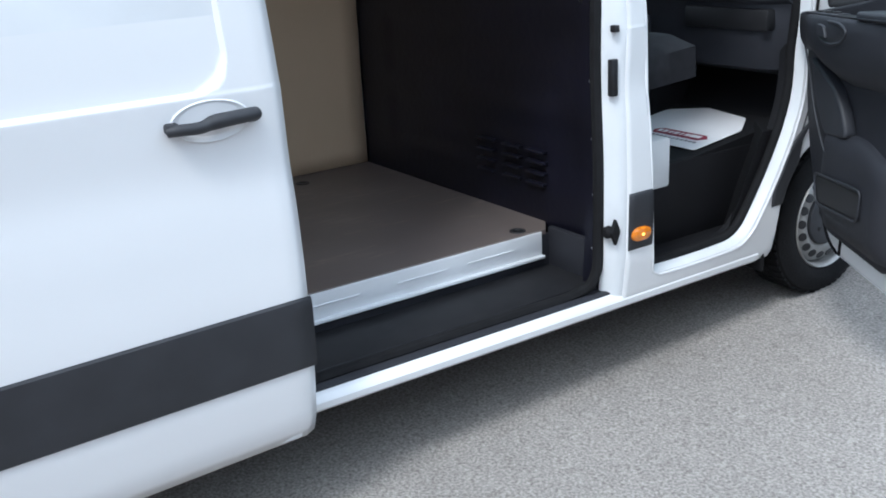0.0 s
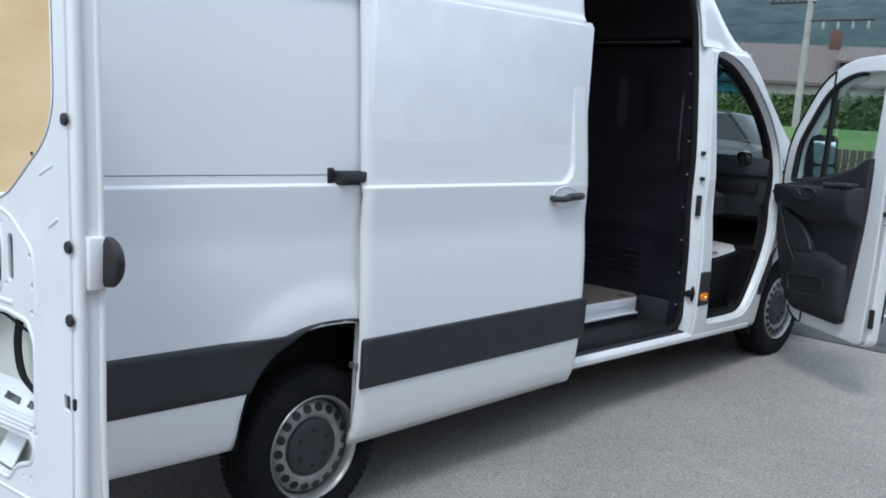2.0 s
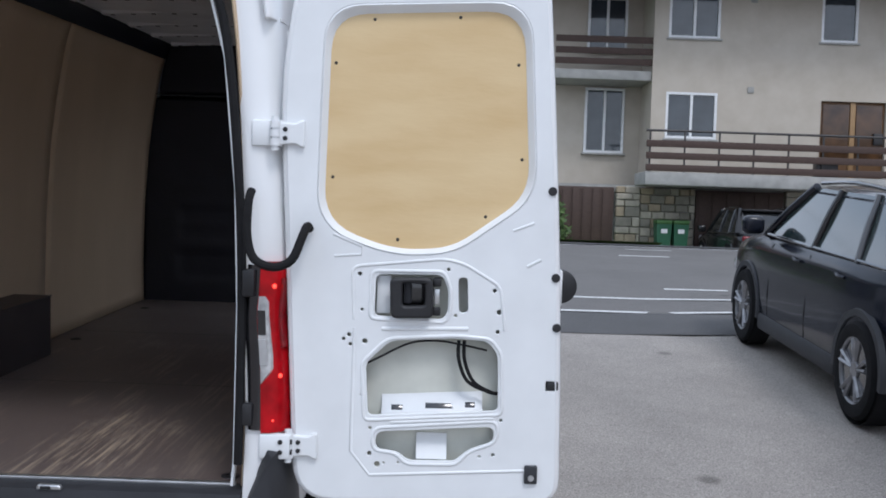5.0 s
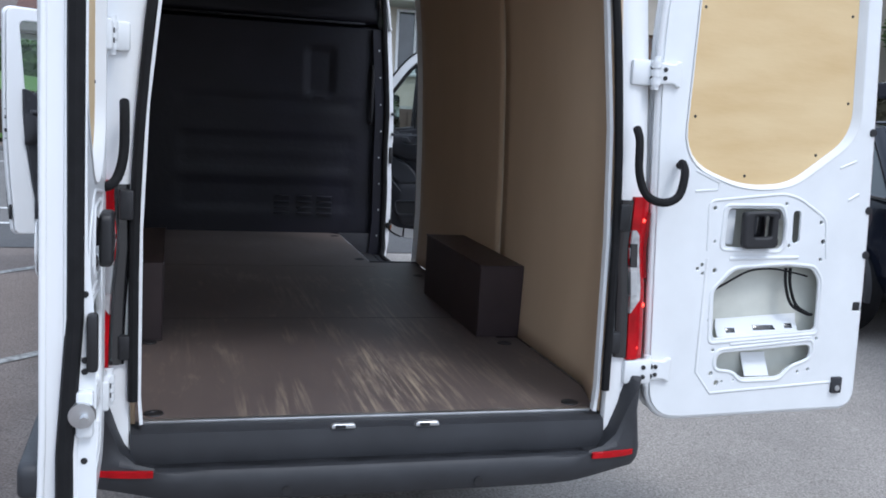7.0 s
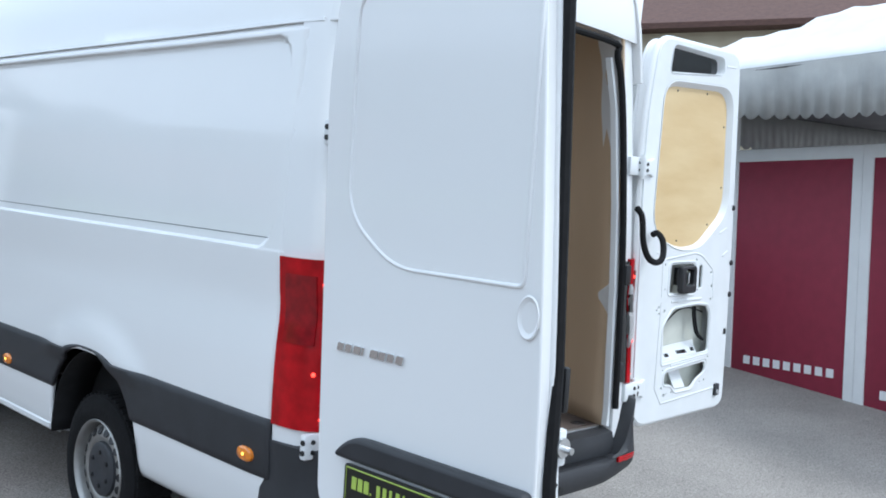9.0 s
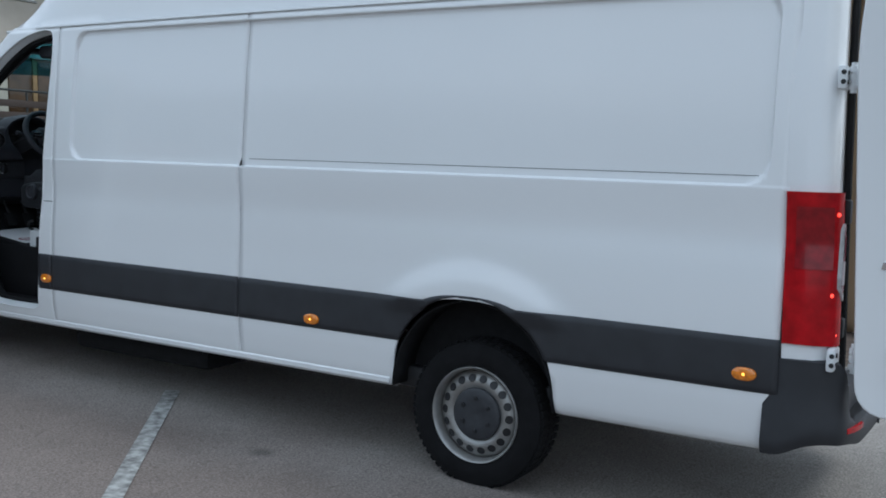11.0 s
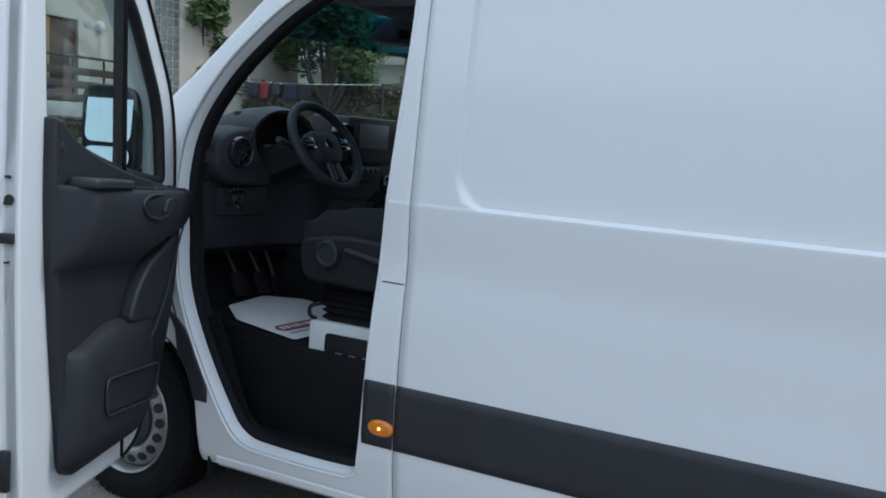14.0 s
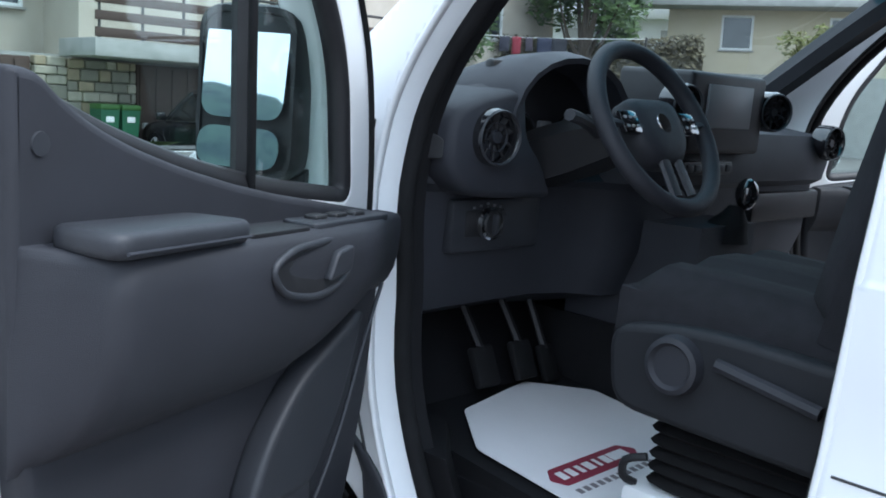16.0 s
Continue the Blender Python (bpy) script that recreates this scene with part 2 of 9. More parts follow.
def round_poly(pts, r=0.02, seg=4):
    """Rounded corners on a 2D polygon; a point may carry its own radius."""
    out = []
    n = len(pts)
    for i in range(n):
        p = Vector(pts[i][:2])
        rr = pts[i][2] if len(pts[i]) > 2 else r
        a, b = Vector(pts[i - 1][:2]) - p, Vector(pts[(i + 1) % n][:2]) - p
        la, lb = a.length, b.length
        d = min(rr, la * 0.49, lb * 0.49)
        if d < 1e-4:
            out.append(tuple(p))
            continue
        s, e = p + a / la * d, p + b / lb * d
        for k in range(seg + 1):
            t = k / seg
            q = s * (1 - t) ** 2 + p * 2 * t * (1 - t) + e * t * t
            out.append((q.x, q.y))
    return out


def plate(outline, holes=(), depth=0.01, bevel=0.0, seg=2):
    """A flat plate in the XY plane with holes, centred on z = 0; returns mesh data."""
    cu = bpy.data.curves.new("plate", "CURVE")
    cu.dimensions = "2D"
    cu.fill_mode = "BOTH"
    cu.extrude = max(0.0, depth / 2 - bevel)
    cu.bevel_depth = bevel
    cu.bevel_resolution = seg
    cu.offset = -bevel
    for poly in (outline, *holes):
        sp = cu.splines.new("POLY")
        sp.points.add(len(poly) - 1)
        for q, p in zip(sp.points, poly):
            q.co = (p[0], p[1], 0, 1)
        sp.use_cyclic_u = True
    ob = bpy.data.objects.new("plate", cu)
    scene.collection.objects.link(ob)
    dg = bpy.context.evaluated_depsgraph_get()
    me = bpy.data.meshes.new_from_object(ob.evaluated_get(dg))
    bpy.data.objects.remove(ob)
    bpy.data.curves.remove(cu)
    return me


def mapped(me, fn):
    for v in me.vertices:
        v.co = fn(v.co)
    return me


def text_mesh(body, size, depth=0.002, spacing=1.0, shear=0.0):
    cu = bpy.data.curves.new("text", "FONT")
    cu.body = body
    cu.size = size
    cu.extrude = depth
    cu.align_x, cu.align_y = "CENTER", "CENTER"
    cu.space_character = spacing
    cu.shear = shear
    ob = bpy.data.objects.new("text", cu)
    scene.collection.objects.link(ob)
    dg = bpy.context.evaluated_depsgraph_get()
    me = bpy.data.meshes.new_from_object(ob.evaluated_get(dg))
    bpy.data.objects.remove(ob)
    bpy.data.curves.remove(cu)
    return me


def lerp_tab(tab, v):
    if v <= tab[0][0]:
        return tab[0][1]
    for (a, fa), (b, fb) in zip(tab, tab[1:]):
        if v <= b:
            return fa + (fb - fa) * (v - a) / (b - a)
    return tab[-1][1]


def sstep(a, b, v):
    t = min(1, max(0, (v - a) / (b - a)))
    return t * t * (3 - 2 * t)


def inside(p, poly):
    x, y = p
    r = False
    j = len(poly) - 1
    for i in range(len(poly)):
        (xi, yi), (xj, yj) = poly[i], poly[j]
        if (yi > y) != (yj > y) and x < (xj - xi) * (y - yi) / (yj - yi) + xi:
            r = not r
        j = i
    return r


def nearest(p, poly):
    best, bp = 1e9, p
    for i in range(len(poly)):
        ax, ay = poly[i - 1]
        bx, by = poly[i]
        dx, dy = bx - ax, by - ay
        l2 = dx * dx + dy * dy
        t = 0 if l2 == 0 else min(1, max(0, ((p[0] - ax) * dx + (p[1] - ay) * dy) / l2))
        q = (ax + t * dx, ay + t * dy)
        d = (q[0] - p[0]) ** 2 + (q[1] - p[1]) ** 2
        if d < best:
            best, bp = d, q
    return bp


def skin(us, vs, fn, cuts=()):
    """A curved sheet over a grid of (u, v), with openings of exact outline cut in it."""
    bm = bmesh.new()
    grid = {}
    ins = {}
    for i, u in enumerate(us):
        for j, v in enumerate(vs):
            ins[i, j] = next((c for c in cuts if inside((u, v), c)), None)

    def vert(i, j):
        if (i, j) not in grid:
            p = (us[i], vs[j])
            if ins[i, j] is not None:
                p = nearest(p, ins[i, j])
            grid[i, j] = bm.verts.new(fn(*p))
        return grid[i, j]

    for i in range(len(us) - 1):
        for j in range(len(vs) - 1):
            k = [(i, j), (i + 1, j), (i + 1, j + 1), (i, j + 1)]
            if all(ins[q] is not None for q in k):
                continue
            bm.faces.new([vert(*q) for q in k])
    bmesh.ops.remove_doubles(bm, verts=bm.verts[:], dist=0.0004)
    return bm


def thick(ob, t, offset=-1.0):
    md = ob.modifiers.new("thickness", "SOLIDIFY")
    md.thickness, md.offset = t, offset
    return ob


def span(a, b, step, extra=()):
    n = max(1, round(abs(b - a) / step))
    vals = {round(a + (b - a) * i / n, 4) for i in range(n + 1)} | {round(e, 4) for e in extra if min(a, b) < e < max(a, b)}
    return sorted(vals)


# ---- the van, in its own frame: x to its right, y ahead from the rear axle, z up ----
van = thing("van", "white long high-roof panel van, all doors open, on the asphalt lot", "van", m=LEAN)

ZB, ZS0, ZS1, ZC = 0.405, 0.650, 0.872, 1.470      # lower edge, cladding band, crease
Y_TAIL, Y_SEAM, Y_B = -1.385, 1.468, 3.046         # panel joints along the side
FRONT_AXLE, Z_RW, Z_FW = 4.325, 0.338, 0.500

SIDE_X = [(0.30, 0.93), (0.405, 0.955), (0.45, 0.98), (0.60, 1.000), (0.872, 1.006), (0.95, 1.005), (1.08, 1.000), (1.17, 0.993), (1.24, 0.985), (1.30, 0.984),
          (1.38, 0.988), (1.466, 0.992), (1.476, 0.990), (1.60, 0.984), (1.9, 0.966), (2.22, 0.938), (2.26, 0.936), (2.30, 0.932),
          (2.42, 0.916), (2.56, 0.890), (2.68, 0.850), (2.77, 0.795), (2.82, 0.72), (2.85, 0.58), (2.87, 0.30), (2.88, 0.0)]


def side_x(y, z):
    x = lerp_tab(SIDE_X, z)
    x -= 0.03 * sstep(-1.15, -1.6, y) ** 2
    x += 0.028 * max(0.0, 1 - ((y - 1.4) / 1.9) ** 2) * sstep(0.95, 1.45, z)
    x -= 0.04 * sstep(3.6, 4.4, y) * sstep(1.3, 2.2, z)
    x -= 0.14 * sstep(4.4, 5.35, y) ** 2
    x += 0.026 * sstep(0.72, 0.56, math.hypot(y - 0.02, (z - 0.42) * 1.05)) * sstep(0.80, 0.86, z)
    return x


def rrect_d(y, z, y0, y1, z0, z1, r):
    qy = abs(y - (y0 + y1) / 2) - (y1 - y0) / 2 + r
    qz = abs(z - (z0 + z1) / 2) - (z1 - z0) / 2 + r
    return math.hypot(max(qy, 0), max(qz, 0)) + min(max(qy, qz), 0) - r


def recess(y, z, y0, y1, depth=0.020, r=0.11, z0=None, z1=2.250):
    d = rrect_d(y, z, y0, y1, ZC if z0 is None else z0, z1, r)
    return depth * sstep(0.001, -0.009, d)


def arch(cy, cz, ry, rz, n=2.5, zlow=0.2, flare=0.03):
    pts = []
    for k in range(41):
        a = math.pi * k / 40
        c, s = math.cos(a), math.sin(a)
        pts.append((cy + ry * math.copysign(abs(c) ** (2 / n), c), cz + rz * abs(s) ** (2 / n)))
    return [(cy + ry + flare, zlow)] + pts + [(cy - ry - flare, zlow)]


ARCH_R = arch(0.02, 0.42, 0.43, 0.448)
ARCH_RP = arch(0.02, 0.42, 0.437, 0.472)
ARCH_F = arch(FRONT_AXLE + 0.01, 0.52, 0.42, 0.40)
APERTURE = [tuple(p) for p in smooth_poly([(3.185, 0.60), (3.215, 0.522), (3.30, 0.507), (3.58, 0.508), (3.72, 0.528), (3.81, 0.63), (3.93, 0.83), (4.035, 1.06), (4.075, 1.30),
             (4.078, 1.53), (4.035, 1.70), (3.91, 1.88), (3.73, 2.045), (3.57, 2.155), (3.42, 2.23), (3.27, 2.265), (3.16, 2.27), (3.108, 2.22), (3.103, 2.0), (3.13, 1.6), (3.16, 1.1)], 4, True)]
ABOVE = [(2.9, 3.2), (2.9, 2.292), (3.36, 2.292), (3.52, 2.30), (3.72, 2.145), (3.83, 2.045), (4.05, 1.85), (4.22, 1.71), (4.45, 1.60), (4.66, 1.50), (5.02, 1.33), (5.22, 1.16), (5.30, 0.95), (5.33, 0.6), (5.33, 0.2), (6.5, 0.2), (6.5, 3.2)]

FINE_Z = [ZC - 0.012, ZC - 0.004, ZC - 0.001, ZC + 0.003, ZC + 0.006, ZC + 0.009, ZC + 0.013] + [ZC + 0.024 + 0.012 * k for k in range(9)] + [ 2.203, 2.22, 2.236, 2.243, 2.250, 2.255, 2.262, 2.275, 2.285, 2.30]


def side_panel(name, sgn, y0, y1, z0=ZB, z1=2.285, rec=None, cuts=(), parent=None, off=0.0, label="", step=0.035, fine_y=(), material=None):
    ex = list(fine_y)
    if rec:
        ex += [rec[0] + d for d in (-0.012, -0.001, 0.003, 0.006, 0.009, 0.013)] + [rec[1] - d for d in (-0.012, -0.001, 0.003, 0.006, 0.009, 0.013)] + [e + sg * (0.024 + 0.012 * k) for e, sg in ((rec[0], 1), (rec[1], -1)) for k in range(9)]
    ys, zs = span(y0, y1, step, ex), span(z0, z1, step, FINE_Z + [ZB + 0.012])

    def fn(y, z):
        x = side_x(y, z) + off
        if rec:
            x -= recess(y, z, *rec[:2], **(rec[2] if len(rec) > 2 else {}))
        # the thin drip ledge over the panels
        x -= 0.010 * sstep(2.262, 2.285, z)
        if z < ZB + 0.011:
            x -= 0.02
        return Vector((sgn * x, y, z))

    ob = part(name, skin(ys, zs, fn, cuts), material or WHITE, parent or van, label, 42)
    return thick(ob, 0.018, -1.0)


def cladding(name, sgn, y0, y1, cuts=(), bumps=(), off=0.0, parent=None):
    """Dark plastic band along the flank, with the brow over the wheel."""
    ys = span(y0, y1, 0.025)
    zs = span(ZS0, ZS1, 0.03, (ZS0 + 0.006, ZS1 - 0.006))

    def fn(y, z):
        e = min(z - ZS0, ZS1 - z) / 0.012
        zz = z
        if z > ZS1 - 0.05:
            for cy, cz, ry, rz in bumps:
                q = abs(y - cy) / (ry + 0.06)
                if q < 1:
                    t = cz + (rz + 0.105) * (1 - q ** 2.5) ** (1 / 2.5)
                    if t > z:
                        zz = max(zz, t - (ZS1 - z))
        x = side_x(y, zz) + off + 0.010 * min(1, max(0, e)) ** 0.5
        return Vector((sgn * x, y, zz))

    return thick(part(name, skin(ys, zs, fn, cuts), CLADDING, parent or van, "dark grey plastic side band", 50), 0.02)


side_panel("rear_side_panel", -1, Y_TAIL + 0.0025, Y_SEAM - 0.0025, rec=(-1.305, 3.5), cuts=[ARCH_RP], label="white pressed rear side panel")
side_panel("front_side_panel", -1, Y_SEAM + 0.0025, Y_B - 0.0025, rec=(-3.0, 2.885), label="white pressed side panel")
side_panel("rear_side_panel", 1, Y_TAIL + 0.004, 1.69, rec=(-1.305, 3.5), cuts=[ARCH_RP], label="white pressed rear side panel")
for s in (-1, 1):
    side_panel("front_quarter", s, Y_B + 0.0025, 5.34, cuts=[APERTURE, ARCH_F, ABOVE], z1=2.345, label="white front flank with the door opening", step=0.018)
cladding("side_band", -1, Y_TAIL, Y_SEAM - 0.004, [ARCH_R], [(0.02, 0.42, 0.425, 0.385)])
cladding("side_band", -1, Y_SEAM + 0.004, Y_B - 0.004)
cladding("side_band", 1, Y_TAIL, 1.69, [ARCH_R], [(0.02, 0.42, 0.425, 0.385)])
for s in (-1, 1):
    cladding("side_band", s, Y_B + 0.004, 3.168)
    cladding("side_band", s, 3.865, FRONT_AXLE, [APERTURE, ARCH_F], [(FRONT_AXLE + 0.01, 0.52, 0.42, 0.40)])
    cladding("side_band", s, FRONT_AXLE, 5.2, [ARCH_F], [(FRONT_AXLE + 0.01, 0.52, 0.42, 0.40)])
    # sill under the doors, with its step
    sec = []
    for y in (0.48, 1.0, 1.7, 2.4, 3.05, 3.4, 3.82):
        x = side_x(y, 0.45)
        sec.append([Vector((s * a, y, b)) for a, b in ((x - 0.06, 0.412), (x - 0.012, 0.415), (x + 0.002, 0.428), (x + 0.004, 0.450), (x - 0.008, 0.468), (x - 0.03, 0.478), (x - 0.10, 0.485), (x - 0.10, 0.40))])
    part("sill", loft(sec), WHITE, van, "white painted sill")
    # thin dark joint lines behind the gaps
    for yj in (Y_TAIL, Y_SEAM, Y_B):
        if s > 0 and yj in (Y_SEAM, Y_B):
            continue
        part("panel_joint", loft([[Vector((s * (side_x(yj, z) - d - (0.020 if yj == Y_SEAM and ZC < z < 2.25 else 0.0)), yj + e, z)) for d, e in ((0.005, -0.0024), (0.005, 0.0024), (0.03, 0.0024), (0.03, -0.0024))] for z in span(ZB, 2.28, 0.05)]), BLACK_PL, van)
# groove strip for the rail line
for s, ya, yb in ((-1, -1.31, 1.41), (1, -1.31, 0.02)):
    part("rail_groove", loft([[Vector((s * (side_x(y, 1.512) - 0.020 + dx), y, 1.512 + dz)) for dx, dz in ((-0.006, -0.0012), (0.001, -0.0012), (0.001, 0.0012), (-0.006, 0.0012))] for y in span(ya, yb, 0.1)]), TRIM2, van, "thin dark groove")

# roof: sides over the drip ledge and the crown
def roof_z(y):
    return 2.88 - 0.06 * sstep(-1.2, -1.6, y) - 0.56 * sstep(2.95, 3.75, y)


RP = [(2.285, None)] + [p for p in SIDE_X if p[0] > 2.29]
RN = len(RP)


def roof_fn(y, v):
    """v runs over the roof from the left drip ledge (-1) to the right one (1)."""
    k = (roof_z(y) - 2.285) / (2.88 - 2.285)
    q = (1 - abs(v)) * (RN - 1)
    i = min(RN - 2, int(q))
    f = q - i
    pt = []
    for z, x in RP[i:i + 2]:
        xx = (side_x(y, z) if x is None else x - 0.03 * sstep(-1.15, -1.6, y) ** 2 - 0.05 * sstep(3.0, 3.7, y)) - 0.008
        pt.append((xx, 2.285 + (z - 2.285) * k))
    return Vector((math.copysign(1, v) * (pt[0][0] * (1 - f) + pt[1][0] * f), y, pt[0][1] * (1 - f) + pt[1][1] * f))


vr = 1 - 4.5 / (RN - 1)
thick(part("roof", skin(span(-1.55, 3.60, 0.10, (1.62, 2.96)), [j / (2 * (RN - 1)) - 1 for j in range(4 * (RN - 1) + 1)], roof_fn, [[(1.62, vr), (2.80, vr), (2.96, vr + 0.12), (2.98, 1.2), (1.62, 1.2)]]), WHITE, van, "white high roof", 40), 0.02)
# longitudinal beads on the roof side
for s in (-1, 1):
    part("drip_rail", loft([[Vector((s * (side_x(y, 2.285) - 0.012 + a), y, 2.287 + b)) for a, b in ((0, 0), (0.014, 0.0), (0.012, 0.012), (0, 0.016))] for y in span(-1.45, 3.3 if s < 0 else 1.75, 0.15)]), WHITE, van)

# rear corner posts, header, lamps and bumper
POST = [(0.994, Y_TAIL - 0.004), (0.990, -1.44), (0.980, -1.50), (0.955, -1.545), (0.915, -1.566), (0.865, -1.570), (0.838, -1.562), (0.832, -1.545), (0.846, -1.50), (0.860, -1.44), (0.88, -1.40)]


def post_ring(z, s, grow=0.0, path=POST):
    dx = lerp_tab(SIDE_X, max(z, 0.9)) - 1.0 if z > 1.3 else (lerp_tab(SIDE_X, z) - 1.003)
    lean = 0.03 * (z - 0.9)
    out = []
    for x, y in path:
        g = 1 + grow
        out.append(Vector((s * (x + dx + (grow if x > 0.9 else 0)), y + lean - (grow if y < -1.5 else 0), z)))
    return out


for s in (-1, 1):
    part("rear_post", loft([post_ring(z, s) for z in span(0.55, 2.64, 0.08)]), WHITE, van, "white rear corner post", 40)
    # lamp: red body, clear reversing window, dark inner flank
    LP = [(0.999, Y_TAIL - 0.006), (0.997, -1.44), (0.988, -1.505), (0.962, -1.555), (0.925, -1.580), (0.895, -1.583), (0.893, -1.56), (0.95, -1.50), (0.97, Y_TAIL - 0.006)]
    lamp = part("tail_lamp", loft([post_ring(z, s, 0.004, LP) for z in span(0.863, 1.457, 0.04)]), RED, van, "red tail lamp wrapping the corner", 40)
    IN = [(0.893, -1.582), (0.868, -1.584), (0.848, -1.57), (0.845, -1.54), (0.892, -1.54)]
    part("lamp_flank", loft([post_ring(z, s, 0.0, IN) for z in span(0.87, 1.445, 0.05)]), SMOKE, lamp, "black gloss lamp flank", 40)
    def pane(w, g):
        return [(0.893 + w, -1.583), (0.893 + w - 0.006, -1.591 - g), (0.897, -1.592 - g), (0.893, -1.575), (0.893 + w, -1.56)]
    cw = part("clear_window", loft([post_ring(z, s, 0.002, pane(w, 0.0)) for z, w in ((1.035, 0.006), (1.055, 0.022), (1.085, 0.044), (1.13, 0.046), (1.2, 0.044), (1.27, 0.041), (1.32, 0.036), (1.338, 0.022))]), CLEAR, lamp, "clear reversing lamp window", 40)
    for za, zb in ((1.10, 1.19), (1.205, 1.29)):
        part("lamp_reflector", loft([post_ring(z, s, 0.002, pane(0.034, 0.002)) for z in (za, zb)]), SMOKE if za > 1.2 else STEEL, cw, "dark amber lamp cell" if za > 1.2 else "bright reflector cell", 40)
    DR = [(1.0, -1.43), (0.990, -1.51), (0.967, -1.558), (0.95, -1.55), (0.98, -1.43)]
    part("dark_element", loft([post_ring(z, s, 0.007, DR) for z in span(1.16, 1.40, 0.04)]), RED_D, lamp, "darker red ribbed element", 40)
    for z, lx in ((1.372, 0.942), (1.06, 0.958), (0.905, 0.93)):
        c = post_ring(z, s, 0.002, [(lx, -1.578 if lx < 0.95 else -1.566)])[0]
        bm = bmesh.new()
        bmesh.ops.create_uvsphere(bm, u_segments=10, v_segments=6, radius=0.008, matrix=Matrix.Translation(c + Vector((0, 0.006, 0))))
        part("lit_led", bm, LED_RED, lamp, "lit red spot")

sec = []
for x in (-0.86, -0.6, -0.2, 0.2, 0.6, 0.86):
    dz = -0.05 * abs(x) ** 2
    sec.append([Vector((x, y, z + dz)) for y, z in ((-1.535, 2.50), (-1.545, 2.74), (-1.50, 2.83), (-1.42, 2.84), (-1.40, 2.52))])
part("rear_header", loft(sec), WHITE, van, "white header over the rear opening")

# black door seal round the rear opening
seal = [(-0.822, 0.75), (-0.822, 1.3), (-0.805, 1.7), (-0.76, 2.15), (-0.70, 2.38), (-0.58, 2.45), (0.58, 2.45), (0.70, 2.38), (0.76, 2.15), (0.805, 1.7), (0.822, 1.3), (0.822, 0.75)]
part("door_seal", tube([(x, -1.583 + 0.03 * (z - 0.9), z) for x, z in seal], 0.016, 8, smooth=4), RUBBER, van, "black rubber door seal")
for s in (-1, 1):
    part("white_jamb", loft([[Vector((s * (x + d), y + 0.03 * (z - 0.9), z)) for d, y in ((-0.014, -1.56), (-0.004, -1.565), (-0.004, -1.53), (-0.014, -1.53))] for x, z in ((0.805, 0.665), (0.812, 0.75), (0.812, 1.3), (0.796, 1.7), (0.75, 2.15), (0.69, 2.38))]), WHITE_IN, van)

# rear bumper with step
BP = smooth_poly([(-1.004, -1.33), (-1.008, -1.46), (-0.975, -1.58), (-0.90, -1.645), (-0.6, -1.668), (0, -1.675), (0.6, -1.668), (0.90, -1.645), (0.975, -1.58), (1.008, -1.46), (1.004, -1.33)], 5)
sec = []
n = len(BP)
for i, p in enumerate(BP):
    a, b = BP[max(0, i - 1)], BP[min(n - 1, i + 1)]
    nrm = Vector((-(b - a).y, (b - a).x)).normalized() * 1.0
    if nrm.dot(p - Vector((0, -1.0))) < 0:
        nrm = -nrm
    k = abs(p.x) / 1.0
    corner = sstep(0.80, 0.975, abs(p.x))
    rise = 0.045 * sstep(0.62, 0.95, abs(p.x)) * sstep(-1.36, -1.58, p.y) - 0.02 * sstep(-1.50, -1.38, p.y)
    top = 0.535 + 0.275 * corner
    ring = []
    for o, z in ((-0.10, 0.425), (-0.014, 0.43), (0.0, 0.455), (0.004, 0.49), (0.0, 0.520), (-0.012, min(top, 0.54) + (top - 0.535) * 0.5), (-0.022 + 0.016 * corner, top - 0.01), (-0.04, top), (-0.11, top)):
        q = p + nrm * o
        ring.append(Vector((q.x, q.y, z + (rise if z < 0.53 else 0.0))))
    sec.append(ring)
bumper = part("rear_bumper", loft(sec), CLADDING, van, "dark grey plastic rear bumper with a step", 40)
for s in (-1, 1):
    part("reflector", loft([[Vector((s * x, y, z)) for y, z in ((y0 + 0.004, 0.521), (y0 - 0.007, 0.523), (y0 - 0.007, 0.542), (y0 + 0.004, 0.544))] for x, y0 in ((0.755, -1.668), (0.82, -1.664), (0.88, -1.654), (0.925, -1.637))]), RED, bumper, "red rear reflector")
    part("bumper_socket", lathe([(-0.002, 0.016), (0.004, 0.016), (0.004, 0.0)], 16, "y", (s * 0.33, -1.676, 0.462), -1), BLACK_PL, bumper)
part("step_top", box(-0.80, 0.80, -1.66, -1.54, 0.515, 0.535, 0.006), CLADDING, bumper)
part("entry_sill", loft([[Vector((x, y, z)) for y, z in ((-1.47, 0.52), (-1.585, 0.52), (-1.592, 0.545), (-1.585, 0.60), (-1.578, 0.635), (-1.555, 0.642), (-1.515, 0.650), (-1.47, 0.650))] for x in (-0.83, 0.83)]), CLADDING, van, "dark grey ribbed entry sill")
for x in (-0.135, 0.161):
    latch = part("sill_latch", mapped(plate(round_poly([(x - 0.046, 0.632), (x + 0.046, 0.632), (x + 0.040, 0.652), (x - 0.040, 0.652)], 0.009, 4), (), 0.022, 0.006, 2), lambda p: Vector((p.x, -1.576 + p.z, p.y))), STEEL, van, "bright metal door catch")
    part("catch_hole", box(x - 0.028, x + 0.008, -1.592, -1.57, 0.637, 0.648, 0.003), BLACK_PL, latch)
part("floor_edge", box(-0.80, 0.80, -1.52, -1.495, 0.648, 0.659, 0.003), STEEL, van, "worn aluminium floor edge")

